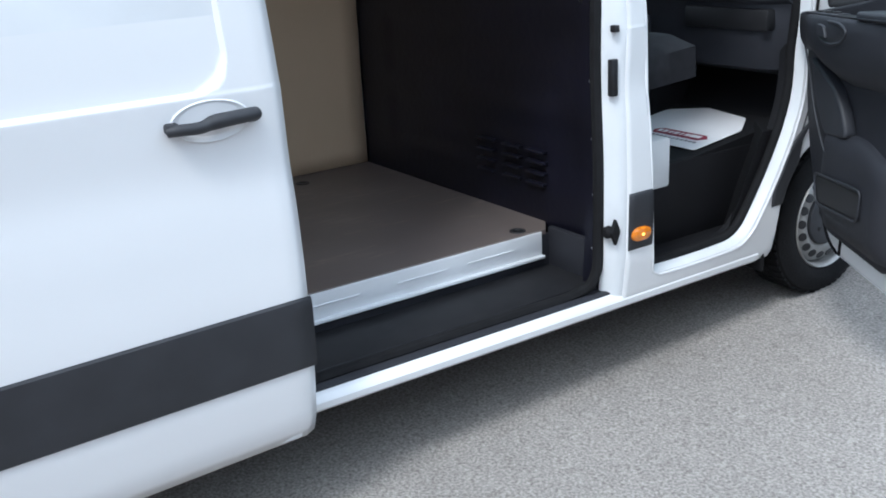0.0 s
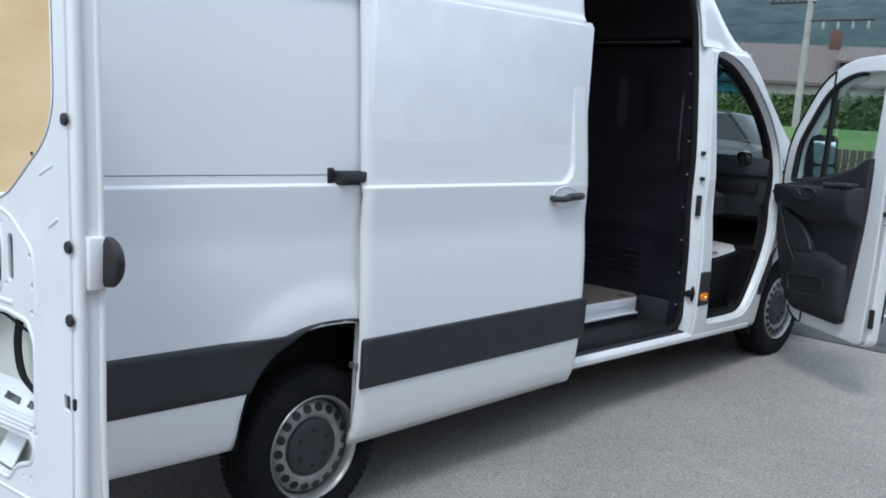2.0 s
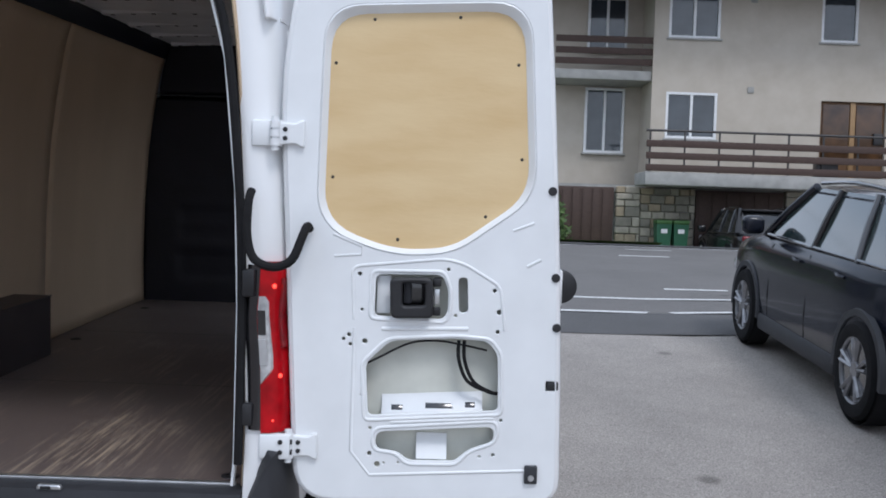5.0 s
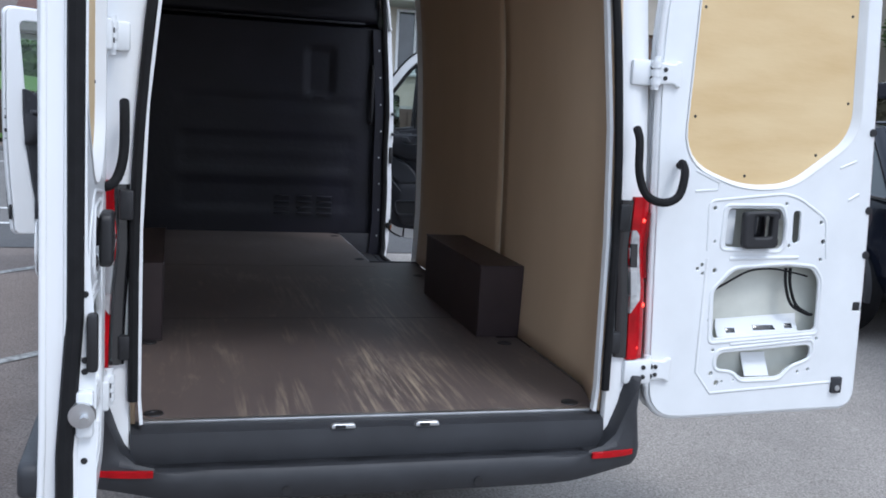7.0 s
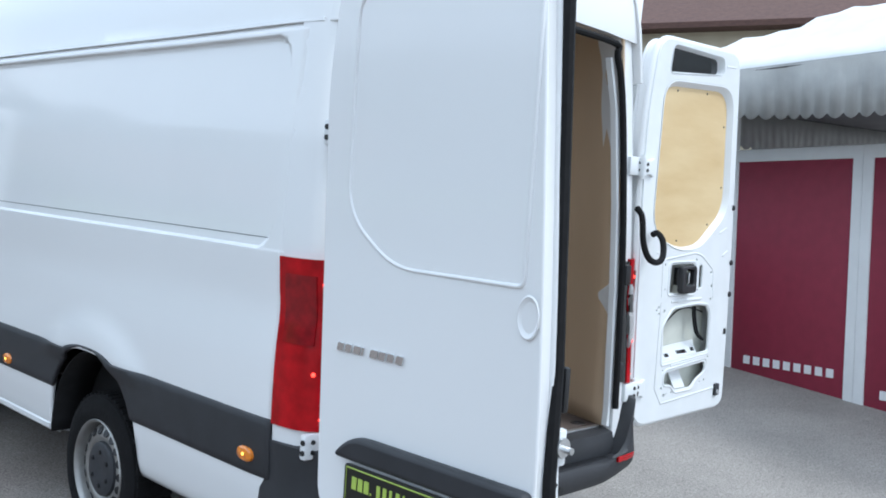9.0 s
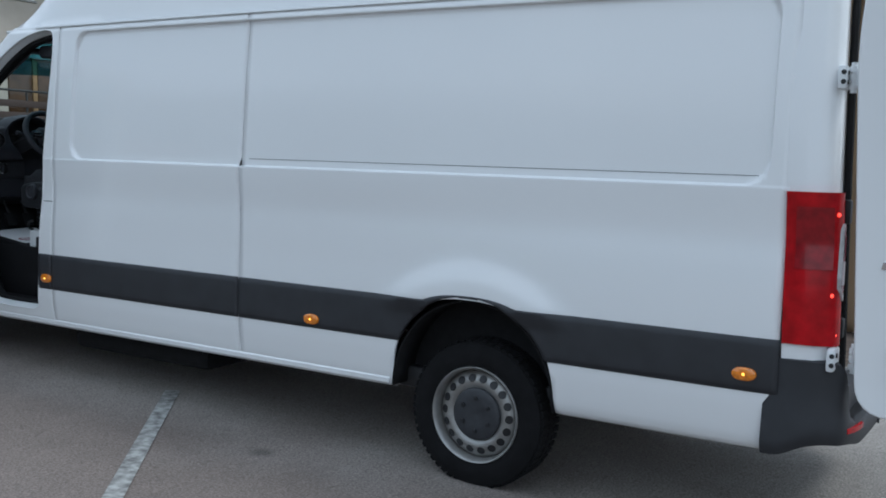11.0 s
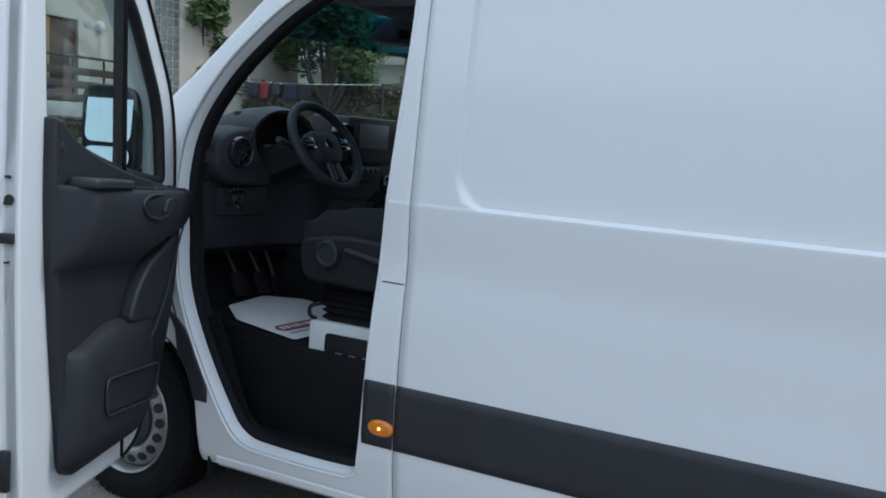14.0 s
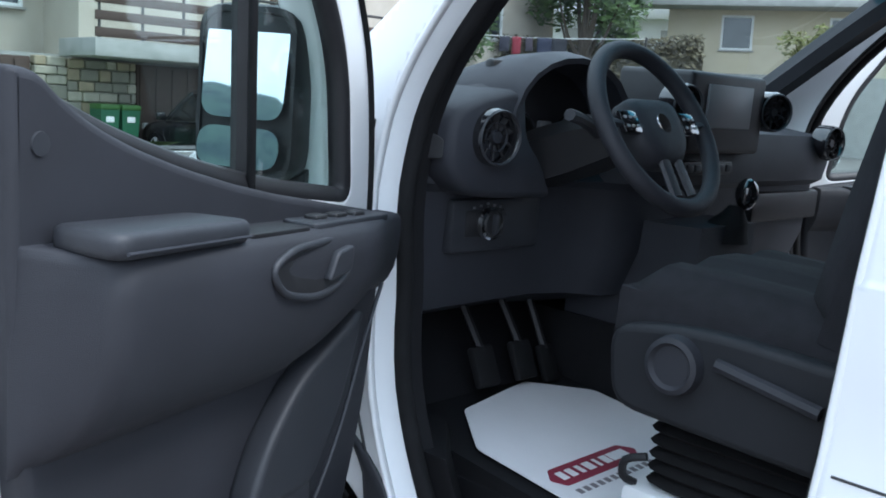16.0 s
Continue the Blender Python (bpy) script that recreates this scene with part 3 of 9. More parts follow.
# side marker lamps
def marker(s, y, z):
    x = side_x(y, z)
    bm = lathe([(0.006, 0.050), (0.015, 0.047), (0.020, 0.036), (0.021, 0.0)], 24, "x", (0, 0, 0), s)
    for v in bm.verts:
        v.co.y = math.copysign(0.05 * (abs(v.co.y) / 0.05) ** 0.72, v.co.y)
        v.co.z *= 0.56
        v.co += Vector((s * (x + 0.002), y, z))
    ob = part("marker_lamp", bm, AMBER, van, "amber side marker lamp")
    b2 = bmesh.new()
    bmesh.ops.create_uvsphere(b2, u_segments=10, v_segments=6, radius=0.006, matrix=Matrix.Translation((s * (x + 0.022), y, z)))
    part("lit_bulb", b2, LED_AMBER, ob, "lit bulb")


for s, y, z in ((-1, -1.256, 0.722), (-1, 0.955, 0.698), (-1, 3.090, 0.720), (1, 3.105, 0.712), (1, -1.256, 0.722)):
    marker(s, y, z)

# wheels
def wheel(s, y, z, deep):
    hx = 0.975
    P = [(hx - 0.215, 0.232), (hx - 0.220, 0.29), (hx - 0.205, 0.335), (hx - 0.175, 0.352), (hx - 0.05, 0.352), (hx - 0.022, 0.340), (hx - 0.004, 0.30), (hx - 0.003, 0.265), (hx - 0.012, 0.237), (hx - 0.02, 0.225), (hx - 0.21, 0.225)]
    tyre = part("tyre", lathe(P + [P[0]], 56, "x", (0, y, z), s), TYRE, van, "black road tyre", 30)
    bm = bmesh.new()
    for k in range(56):
        for row, (xa, xb) in enumerate(((hx - 0.20, hx - 0.145), (hx - 0.135, hx - 0.095), (hx - 0.085, hx - 0.030))):
            a = 2 * math.pi * (k + 0.33 * row) / 56
            add_box(bm, min(s * xa, s * xb), max(s * xa, s * xb), -0.013, 0.013, 0.346, 0.3555, m=Matrix.Translation((0, y, z)) @ Matrix.Rotation(a, 4, "X"))
    part("tread", bm, TYRE, tyre, "", 0)
    R = [(hx - 0.20, 0.215), (hx - 0.03, 0.215), (hx - 0.010, 0.222), (hx - 0.006, 0.228), (hx - 0.012, 0.232), (hx - 0.05, 0.225), (hx - 0.20, 0.225)]
    rim = part("rim", lathe(R + [R[0]], 56, "x", (0, y, z), s), RIM, van, "silver steel rim", 40)
    DISC = [(0.09, -deep), (0.120, -deep + 0.004), (0.138, -deep + 0.018), (0.155, -deep + 0.023), (0.172, -deep + 0.019), (0.196, -deep + 0.006), (0.210, -deep - 0.012), (0.217, -deep - 0.03)]
    disc = part("rim_disc", lathe([(hx + d, r) for r, d in DISC], 64, "x", (0, y, z), s), RIM, rim, "pierced silver wheel disc", 60)
    for k in range(18):
        a = 2 * math.pi * k / 18
        c = Vector((s * (hx + lerp_tab(DISC, 0.174) - 0.0010), y + 0.174 * math.cos(a), z + 0.174 * math.sin(a)))
        tilt = Matrix.Translation(c) @ Matrix.Rotation(a, 4, "X") @ Matrix.Rotation(s * 0.49, 4, "Z")
        part("vent_hole", lathe([(0.0, 0.0200), (0.0045, 0.0195), (0.0040, 0.0)], 14, "x", (0, 0, 0), s), BLACK_PL, disc, "", 0, m=tilt)
    part("brake_back", lathe([(hx - deep - 0.06, 0.0), (hx - deep - 0.06, 0.205)], 32, "x", (0, y, z), s), BLACK_PL, rim)
    H = [(hx - deep, 0.128), (hx - deep + 0.024, 0.124), (hx - deep + 0.032, 0.108), (hx - deep + 0.030, 0.06), (hx - deep + 0.024, 0.0)]
    cap = part("hub_cap", lathe(H, 40, "x", (0, y, z), s), HUB, rim, "dark grey hub cap", 40)
    for k in range(6):
        a = 2 * math.pi * (k + 0.5) / 6
        part("nut_cover", lathe([(hx - deep + 0.028, 0.011), (hx - deep + 0.038, 0.010), (hx - deep + 0.040, 0.0)], 12, "x", (0, y + 0.078 * math.cos(a), z + 0.078 * math.sin(a)), s), BLACK_PL, cap)


for s in (-1, 1):
    wheel(s, 0.0, Z_RW, 0.055)
    wheel(s, FRONT_AXLE, Z_FW, 0.045)
    # wheel houses and mud flaps
    for cy, cz, nm in ((0.02, 0.42, 0), (FRONT_AXLE + 0.01, 0.52, 1)):
        ring_a, ring_b = [], []
        for k in range(25):
            a = math.pi * k / 24
            q = Vector((0, cy + 0.44 * math.cos(a), cz + (0.41 if nm else 0.465) * math.sin(a)))
            ring_a.append(q + Vector((s * 0.985, 0, 0)))
            ring_b.append(q + Vector((s * (0.62 if nm else 0.80), 0, 0)))
        bm = loft([ring_a, ring_b], closed=False, caps=False)
        thick(part("wheel_house", bm, RUBBER, van, "black wheel housing"), 0.01)
        part("wheel_house_wall", loft([[p + Vector((s * 0.005, 0, 0)) for p in ring_b], [p - Vector((s * 0.02, 0, 0)) for p in ring_b]], closed=True), RUBBER, van)
    part("mud_flap", box(s * 0.93 - 0.045, s * 0.93 + 0.045, 3.86, 3.872, 0.36, 0.66, 0.004, m=None), RUBBER, van, "black mud flap")
# underbody
part("underbody", box(-0.86, 0.86, -1.25, 5.0, 0.39, 0.50, 0.02), BLACK_PL, van, "dark underbody")
part("fuel_tank", box(-0.80, -0.15, 1.9, 3.1, 0.25, 0.40, 0.05), RUBBER, van)
part("rear_axle", tube([(-0.75, 0, Z_RW), (0.75, 0, Z_RW)], 0.06, 12), BLACK_PL, van)

# nose, closing the front
sec = []
for y, zt, zb, w in ((4.55, 1.50, 0.50, 0.93), (4.80, 1.42, 0.45, 0.92), (5.05, 1.31, 0.42, 0.88), (5.22, 1.16, 0.40, 0.80), (5.30, 0.98, 0.40, 0.72), (5.33, 0.70, 0.42, 0.66)):
    sec.append([Vector(p) for p in ((-w, y, zb), (w, y, zb), (w, y, zt - 0.10), (w * 0.92, y, zt - 0.03), (w * 0.5, y, zt), (-w * 0.5, y, zt), (-w * 0.92, y, zt - 0.03), (-w, y, zt - 0.10))])
nose = part("front_end", loft(sec), WHITE, van, "white bonnet and nose", 50)
part("grille", box(-0.48, 0.48, 5.31, 5.345, 0.72, 0.98, 0.02), BLACK_PL, nose)
part("front_bumper", box(-0.80, 0.80, 5.18, 5.36, 0.38, 0.66, 0.05), CLADDING, nose)
for s in (-1, 1):
    part("headlamp", box(min(s * 0.50, s * 0.78), max(s * 0.50, s * 0.78), 5.15, 5.30, 0.86, 1.06, 0.03), CLEAR, nose)

# windscreen with black surround
SCREEN_Z = [(3.585, 2.275), (3.72, 2.150), (4.05, 1.855), (4.22, 1.715), (4.40, 1.63), (4.69, 1.49)]
ws = []
for k in range(13):
    t = k / 12
    y = 3.585 + (4.69 - 3.585) * t
    z = lerp_tab(SCREEN_Z, y)
    hw = 0.845 + 0.055 * t
    ws.append([Vector((hw * u, y + 0.06 * (1 - u * u), z + 0.035 * (1 - u * u))) for u in [j / 6 - 1 for j in range(13)]])
ob = part("windscreen", loft(ws, closed=False, caps=False), GLASS, van, "clear windscreen", 60)
ob.visible_shadow = False
for s in (-1, 1):
    part("screen_edge", tube([r[0 if s < 0 else -1] + Vector((0, 0, 0.004)) for r in ws], 0.022, 6), BLACK_PL, van)
    # inner A-post lining
    part("post_lining", tube([(s * 0.80, 3.55, 2.20), (s * 0.83, 3.85, 2.00), (s * 0.865, 4.2, 1.73), (s * 0.88, 4.5, 1.50)], 0.05, 8, smooth=3), TRIM2, van, "grey windscreen post lining")
SUNBAND = glass_mat("blue_sun_band", (0.10, 0.36, 0.46))
ob = part("sun_band", loft([[p + Vector((0, -0.003, -0.004)) for p in r] for r in ws[:4]], closed=False, caps=False), SUNBAND, van, "blue tinted band at the head of the windscreen", 60)
ob.visible_shadow = False
part("screen_base", tube([r for r in ws[-1]], 0.03, 6), BLACK_PL, van)
part("screen_top", tube([r for r in ws[0]], 0.035, 6), BLACK_PL, van)

# ---- load space ----
FZ = 0.652
FLOORM = bpy.data.materials.new("worn_brown_plywood_floor")
FLOORM.use_nodes = True
fn_ = FLOORM.node_tree
fb = fn_.nodes["Principled BSDF"]
fb.inputs["Roughness"].default_value = 0.5
f_co = fn_.nodes.new("ShaderNodeTexCoord")
f_map = fn_.nodes.new("ShaderNodeMapping")
f_map.inputs["Scale"].default_value = (13.0, 2.6, 1.0)
f_n = fn_.nodes.new("ShaderNodeTexNoise")
f_n.inputs["Scale"].default_value = 1.3
f_n.inputs["Detail"].default_value = 10
f_n.inputs["Roughness"].default_value = 0.72
f_n.inputs["Distortion"].default_value = 0.7
f_big = fn_.nodes.new("ShaderNodeTexNoise")
f_big.inputs["Scale"].default_value = 1.5
f_big.inputs["Detail"].default_value = 3
f_add = fn_.nodes.new("ShaderNodeMath")
f_add.operation = "MULTIPLY_ADD"
f_add.inputs[1].default_value = 0.42
f_ramp = fn_.nodes.new("ShaderNodeValToRGB")
f_ramp.color_ramp.elements[0].position, f_ramp.color_ramp.elements[0].color = 0.35, (0.086, 0.066, 0.062, 1)
f_ramp.color_ramp.elements[1].position, f_ramp.color_ramp.elements[1].color = 0.95, (0.30, 0.25, 0.20, 1)
e = f_ramp.color_ramp.elements.new(0.70)
e.color = (0.122, 0.097, 0.088, 1)
fn_.links.new(f_co.outputs["Object"], f_map.inputs["Vector"])
fn_.links.new(f_map.outputs["Vector"], f_n.inputs["Vector"])
fn_.links.new(f_co.outputs["Object"], f_big.inputs["Vector"])
fn_.links.new(f_big.outputs["Fac"], f_add.inputs[0])
f_half = fn_.nodes.new("ShaderNodeMath")
f_half.operation = "MULTIPLY"
f_half.inputs[1].default_value = 0.86
fn_.links.new(f_n.outputs["Fac"], f_half.inputs[0])
fn_.links.new(f_half.outputs["Value"], f_add.inputs[2])
fn_.links.new(f_add.outputs["Value"], f_ramp.inputs["Fac"])
s_map = fn_.nodes.new("ShaderNodeMapping")
s_map.inputs["Scale"].default_value = (58.0, 2.4, 1.0)
s_map.inputs["Rotation"].default_value = (0, 0, radians(-7))
s_n = fn_.nodes.new("ShaderNodeTexNoise")
s_n.inputs["Scale"].default_value, s_n.inputs["Detail"].default_value, s_n.inputs["Roughness"].default_value = 1.0, 7, 0.62
s_r = fn_.nodes.new("ShaderNodeMapRange")
s_r.inputs["From Min"].default_value, s_r.inputs["From Max"].default_value = 0.47, 0.68
s_sep = fn_.nodes.new("ShaderNodeSeparateXYZ")
s_y = fn_.nodes.new("ShaderNodeMapRange")
s_y.inputs["From Min"].default_value, s_y.inputs["From Max"].default_value = 1.4, -0.9
s_abs = fn_.nodes.new("ShaderNodeMath")
s_abs.operation = "ABSOLUTE"
s_x = fn_.nodes.new("ShaderNodeMapRange")
s_x.inputs["From Min"].default_value, s_x.inputs["From Max"].default_value = 0.75, 0.15
s_m1, s_m2, s_m3 = [fn_.nodes.new("ShaderNodeMath") for _ in range(3)]
for q in (s_m1, s_m2, s_m3):
    q.operation = "MULTIPLY"
s_pm = fn_.nodes.new("ShaderNodeMapping")
s_pm.inputs["Scale"].default_value = (4.2, 0.9, 1.0)
s_pm.inputs["Location"].default_value = (0.35, 0.2, 0.0)
s_pn = fn_.nodes.new("ShaderNodeTexNoise")
s_pn.inputs["Scale"].default_value, s_pn.inputs["Detail"].default_value = 1.0, 3
s_bg = fn_.nodes.new("ShaderNodeMapRange")
s_bg.inputs["From Min"].default_value, s_bg.inputs["From Max"].default_value = 0.48, 0.62
s_mix = fn_.nodes.new("ShaderNodeMixRGB")
s_mix.inputs["Color2"].default_value = (0.44, 0.355, 0.265, 1)
fn_.links.new(f_co.outputs["Object"], s_map.inputs["Vector"])
fn_.links.new(s_map.outputs["Vector"], s_n.inputs["Vector"])
fn_.links.new(s_n.outputs["Fac"], s_r.inputs["Value"])
fn_.links.new(f_co.outputs["Object"], s_sep.inputs["Vector"])
fn_.links.new(s_sep.outputs["Y"], s_y.inputs["Value"])
fn_.links.new(s_sep.outputs["X"], s_abs.inputs[0])
fn_.links.new(s_abs.outputs["Value"], s_x.inputs["Value"])
fn_.links.new(s_x.outputs["Result"], s_m1.inputs[0])
fn_.links.new(s_y.outputs["Result"], s_m1.inputs[1])
fn_.links.new(s_r.outputs["Result"], s_m2.inputs[0])
fn_.links.new(s_m1.outputs["Value"], s_m2.inputs[1])
fn_.links.new(f_co.outputs["Object"], s_pm.inputs["Vector"])
fn_.links.new(s_pm.outputs["Vector"], s_pn.inputs["Vector"])
fn_.links.new(s_pn.outputs["Fac"], s_bg.inputs["Value"])
fn_.links.new(s_m2.outputs["Value"], s_m3.inputs[0])
fn_.links.new(s_bg.outputs["Result"], s_m3.inputs[1])
fn_.links.new(s_m3.outputs["Value"], s_mix.inputs["Fac"])
# paler towards the side door: daylight from the opening, painted into the colour
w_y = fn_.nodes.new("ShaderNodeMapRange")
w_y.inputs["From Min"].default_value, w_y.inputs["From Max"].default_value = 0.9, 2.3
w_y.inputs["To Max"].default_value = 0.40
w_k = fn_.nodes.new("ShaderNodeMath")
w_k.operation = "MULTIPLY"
w_daylight = fn_.nodes.new("ShaderNodeMixRGB")
w_daylight.inputs["Color2"].default_value = (0.27, 0.232, 0.21, 1)
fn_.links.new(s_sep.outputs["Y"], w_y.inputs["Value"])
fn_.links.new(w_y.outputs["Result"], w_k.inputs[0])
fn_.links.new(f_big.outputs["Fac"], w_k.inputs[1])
fn_.links.new(w_k.outputs["Value"], w_daylight.inputs["Fac"])
fn_.links.new(f_ramp.outputs["Color"], w_daylight.inputs["Color1"])
fn_.links.new(w_daylight.outputs["Color"], s_mix.inputs["Color1"])
fn_.links.new(s_mix.outputs["Color"], fb.inputs["Base Color"])
f_rr = fn_.nodes.new("ShaderNodeMapRange")
f_rr.inputs["To Min"].default_value, f_rr.inputs["To Max"].default_value = 0.36, 0.62
fn_.links.new(f_n.outputs["Fac"], f_rr.inputs["Value"])
fn_.links.new(f_rr.outputs["Result"], fb.inputs["Roughness"])

floor_outline = [(-0.96, -1.36), (-0.83, -1.495), (0.90, -1.495), (0.90, -0.41), (0.80, -0.41), (0.80, 0.62), (0.90, 0.62), (0.90, 1.70), (0.585, 1.735), (0.585, 3.0), (0.50, 3.07), (-0.96, 3.07), (-0.96, 0.66), (-0.80, 0.66), (-0.80, -0.41), (-0.96, -0.41)]
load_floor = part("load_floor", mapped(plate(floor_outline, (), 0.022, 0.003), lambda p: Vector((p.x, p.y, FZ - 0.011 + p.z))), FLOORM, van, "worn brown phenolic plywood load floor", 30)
for y in (0.02, 1.52):
    part("board_joint", box(-0.88, 0.88 if y < 1 else 0.585, y - 0.0015, y + 0.0015, FZ - 0.004, FZ + 0.0006), BLACK_PL, load_floor)
for x, y in ((0.80, -0.52), (0.76, -1.42), (-0.80, -0.45), (-0.76, -1.42), (0.53, 1.80), (0.53, 2.9), (-0.80, 1.2), (0.80, 1.2), (-0.8, 2.6)):
    ring = part("lashing_eye", lathe([(0.0005, 0.034), (0.004, 0.032), (0.004, 0.018), (0.001, 0.016), (0.001, 0.0)], 20, "z", (x, y, FZ)), BLACK_PL, load_floor, "black recessed lashing eye")

# plywood walls in boards
LINING = {1: [(0.66, 0.905), (1.0, 0.915), (1.45, 0.905), (1.9, 0.885), (2.2, 0.862), (2.5, 0.825), (2.62, 0.80)],
          -1: [(0.66, 0.962), (1.0, 0.968), (1.45, 0.958), (1.9, 0.930), (2.2, 0.890), (2.5, 0.838), (2.62, 0.80)]}


def wall_board(s, y0, y1, z0, z1, name="wall_lining"):
    tab = LINING[s]
    rear = lambda y: (0.085 if s > 0 else 0.135) * sstep(-1.15, -1.55, y)
    us, vs = span(y0, y1, 0.1, (-0.405, 0.52)), span(z0, z1, 0.08, (0.95,))
    bm = skin(us, vs, lambda y, z: Vector((s * (lerp_tab(tab, z) - rear(y)), y, z)), [[(-0.405, 0.5), (0.52, 0.5), (0.52, 0.95), (-0.405, 0.95)]])
    return thick(part(name, bm, PLY_WALL, van, "plywood side lining board", 60), 0.012, 1.0 if s > 0 else -1.0)


for s, bounds in ((-1, (-1.53, 1.10, 3.06)), (1, (-1.53, -0.03, 1.70))):
    for a, b in zip(bounds, bounds[1:]):
        wall_board(s, a + 0.001, b - 0.001, FZ + 0.002, 2.62)
    w = 0.0025 if s < 0 else 0.006
    for yj in bounds[1:-1]:
        part("lining_joint", loft([[Vector((s * (x + d), yj + e, z)) for d, e in ((-0.003, -w), (-0.003, w), (0.01, w), (0.01, -w))] for z, x in LINING[s][0 if s < 0 else 1:]]), mat("joint_strip_" + ("left" if s < 0 else "right"), (0.10, 0.07, 0.04) if s < 0 else (0.55, 0.47, 0.36), 0.5), van, "joint strip between the boards")
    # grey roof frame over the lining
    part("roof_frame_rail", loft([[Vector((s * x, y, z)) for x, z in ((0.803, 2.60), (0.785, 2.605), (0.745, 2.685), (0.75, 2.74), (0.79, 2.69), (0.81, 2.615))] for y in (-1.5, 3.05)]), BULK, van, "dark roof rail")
# end post of the right lining at the sliding door
part("lining_end", loft([[Vector((x + d, y, z)) for d, y in ((-0.025, 1.695), (0.03, 1.695), (0.045, 1.735), (-0.015, 1.735))] for z, x in ((0.66, 0.895), (1.0, 0.905), (1.45, 0.895), (1.9, 0.875), (2.2, 0.852), (2.5, 0.815), (2.62, 0.79))]), WHITE_IN, van, "pale end post of the lining")

# wheel boxes
for s, xi, y0, y1 in ((1, 0.697, -0.41, 0.63), (-1, 0.745, -0.42, 0.67)):
    xo = 0.94 if s > 0 else 0.966
    bm = box(min(s * xi, s * xo), max(s * xi, s * xo), y0, y1, FZ + 0.001, 1.0, 0.004, 1)
    bmesh.ops.delete(bm, geom=[f for f in bm.faces if f.calc_center_median().z < FZ + 0.004 or abs(f.calc_center_median().x) > 0.935], context="FACES")
    bx = part("wheel_box", bm, PHENOLIC, van, "dark brown board box over the wheel arch")
    part("box_edge", box(s * xi - 0.004, s * xi + 0.004, y0 - 0.003, y1, 0.994, 1.003, 0.001), PHENOLIC, bx)

# ceiling with ribs
part("roof_lining", mapped(plate([(-0.78, -1.45), (0.78, -1.45), (0.78, 3.05), (-0.78, 3.05)], (), 0.01), lambda p: Vector((p.x, p.y, 2.76 + p.z - 0.05 * p.x * p.x))), CEIL, van, "grey bare metal roof inside")
for k in range(9):
    y = -1.2 + k * 0.52
    rib = part("roof_rib", loft([[Vector((x, y + a, 2.755 - 0.05 * x * x + b)) for a, b in ((-0.06, 0), (-0.035, -0.028), (0.035, -0.028), (0.06, 0))] for x in span(-0.71, 0.71, 0.142)]), CEIL, van, "grey roof rib")
    for j in range(11):
        x = -0.65 + j * 0.13
        part("rib_hole", box(x - 0.012, x + 0.012, y - 0.012, y + 0.012, 2.723 - 0.05 * x * x, 2.7265 - 0.05 * x * x), BLACK_PL, rib, "", 0)

# bulkhead
def bulk_fn(x, z):
    y = 3.075
    for zc, h in ((0.95, 0.10), (1.22, 0.05), (1.36, 0.05), (1.68, 0.03)):
        y += 0.008 * sstep(h + 0.035, h - 0.01, abs(z - zc)) * sstep(0.72, 0.62, abs(x))
    y -= 0.05 * sstep(2.30, 2.36, z)
    d = rrect_d(x, z, 0.28, 0.50, 1.75, 2.12, 0.04)
    y += 0.02 * sstep(0.01, -0.02, d)
    lim = lerp_tab(SIDE_X, z) - (0.10 if z > 2.3 else 0.07 if x > 0 else 0.03)
    return Vector((max(-lim, min(lim, x)), y, z))


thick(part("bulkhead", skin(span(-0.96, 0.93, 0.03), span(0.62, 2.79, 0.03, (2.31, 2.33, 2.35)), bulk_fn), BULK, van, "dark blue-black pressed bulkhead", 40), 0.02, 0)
part("bulkhead_ledge", box(-0.85, 0.72, 3.015, 3.05, 2.312, 2.326, 0.003), TRIM2, van)
for gx in (0.12, 0.30, 0.46):
    for k in range(4):
        part("vent_louvre", box(gx - 0.06, gx + 0.06, 3.045, 3.075, 0.80 + 0.045 * k, 0.815 + 0.045 * k, 0.006), BULK, van, "pressed louvre in the bulkhead")
part("grab_bar", tube([(0.80, 3.05, 1.55), (0.80, 3.00, 1.58), (0.80, 2.99, 1.75), (0.80, 3.00, 1.98), (0.80, 3.05, 2.01)], 0.014, 8, smooth=4), BLACK_PL, van, "black grab handle beside the door")

# step well of the sliding door
part("step_tread", box(0.575, 0.935, 1.70, 3.03, 0.425, 0.445, 0.006), CLADDING, van, "dark grey ribbed entry step")
lip = part("step_lip", loft([[Vector((side_x(y, 0.45) + a, y, b)) for a, b in ((-0.115, 0.44), (-0.115, 0.494), (-0.075, 0.494), (-0.070, 0.489), (-0.064, 0.489), (-0.059, 0.493), (-0.040, 0.490), (-0.026, 0.482), (-0.026, 0.46))] for y in span(1.66, 3.03, 0.1)]), TRIM, van, "black plastic lip along the step", 30)
for k in range(3):
    part("step_outline", tube([(0.66 + 0.02 * k, 2.60, 0.447), (0.66 + 0.02 * k, 2.94 - 0.035 * k, 0.447), (0.70 + 0.02 * k, 2.97 - 0.035 * k, 0.447), (0.86, 2.97 - 0.035 * k, 0.447)], 0.004, 6, smooth=3), CLADDING, van)
part("step_back", box(0.560, 0.585, 1.55, 3.02, 0.43, 0.632, 0.004), TRIM, van)
part("step_end", box(0.575, 0.935, 3.015, 3.045, 0.42, 0.66, 0.01), TRIM, van)
part("step_end", box(0.575, 0.935, 1.68, 1.70, 0.42, 0.66, 0.01), TRIM, van)
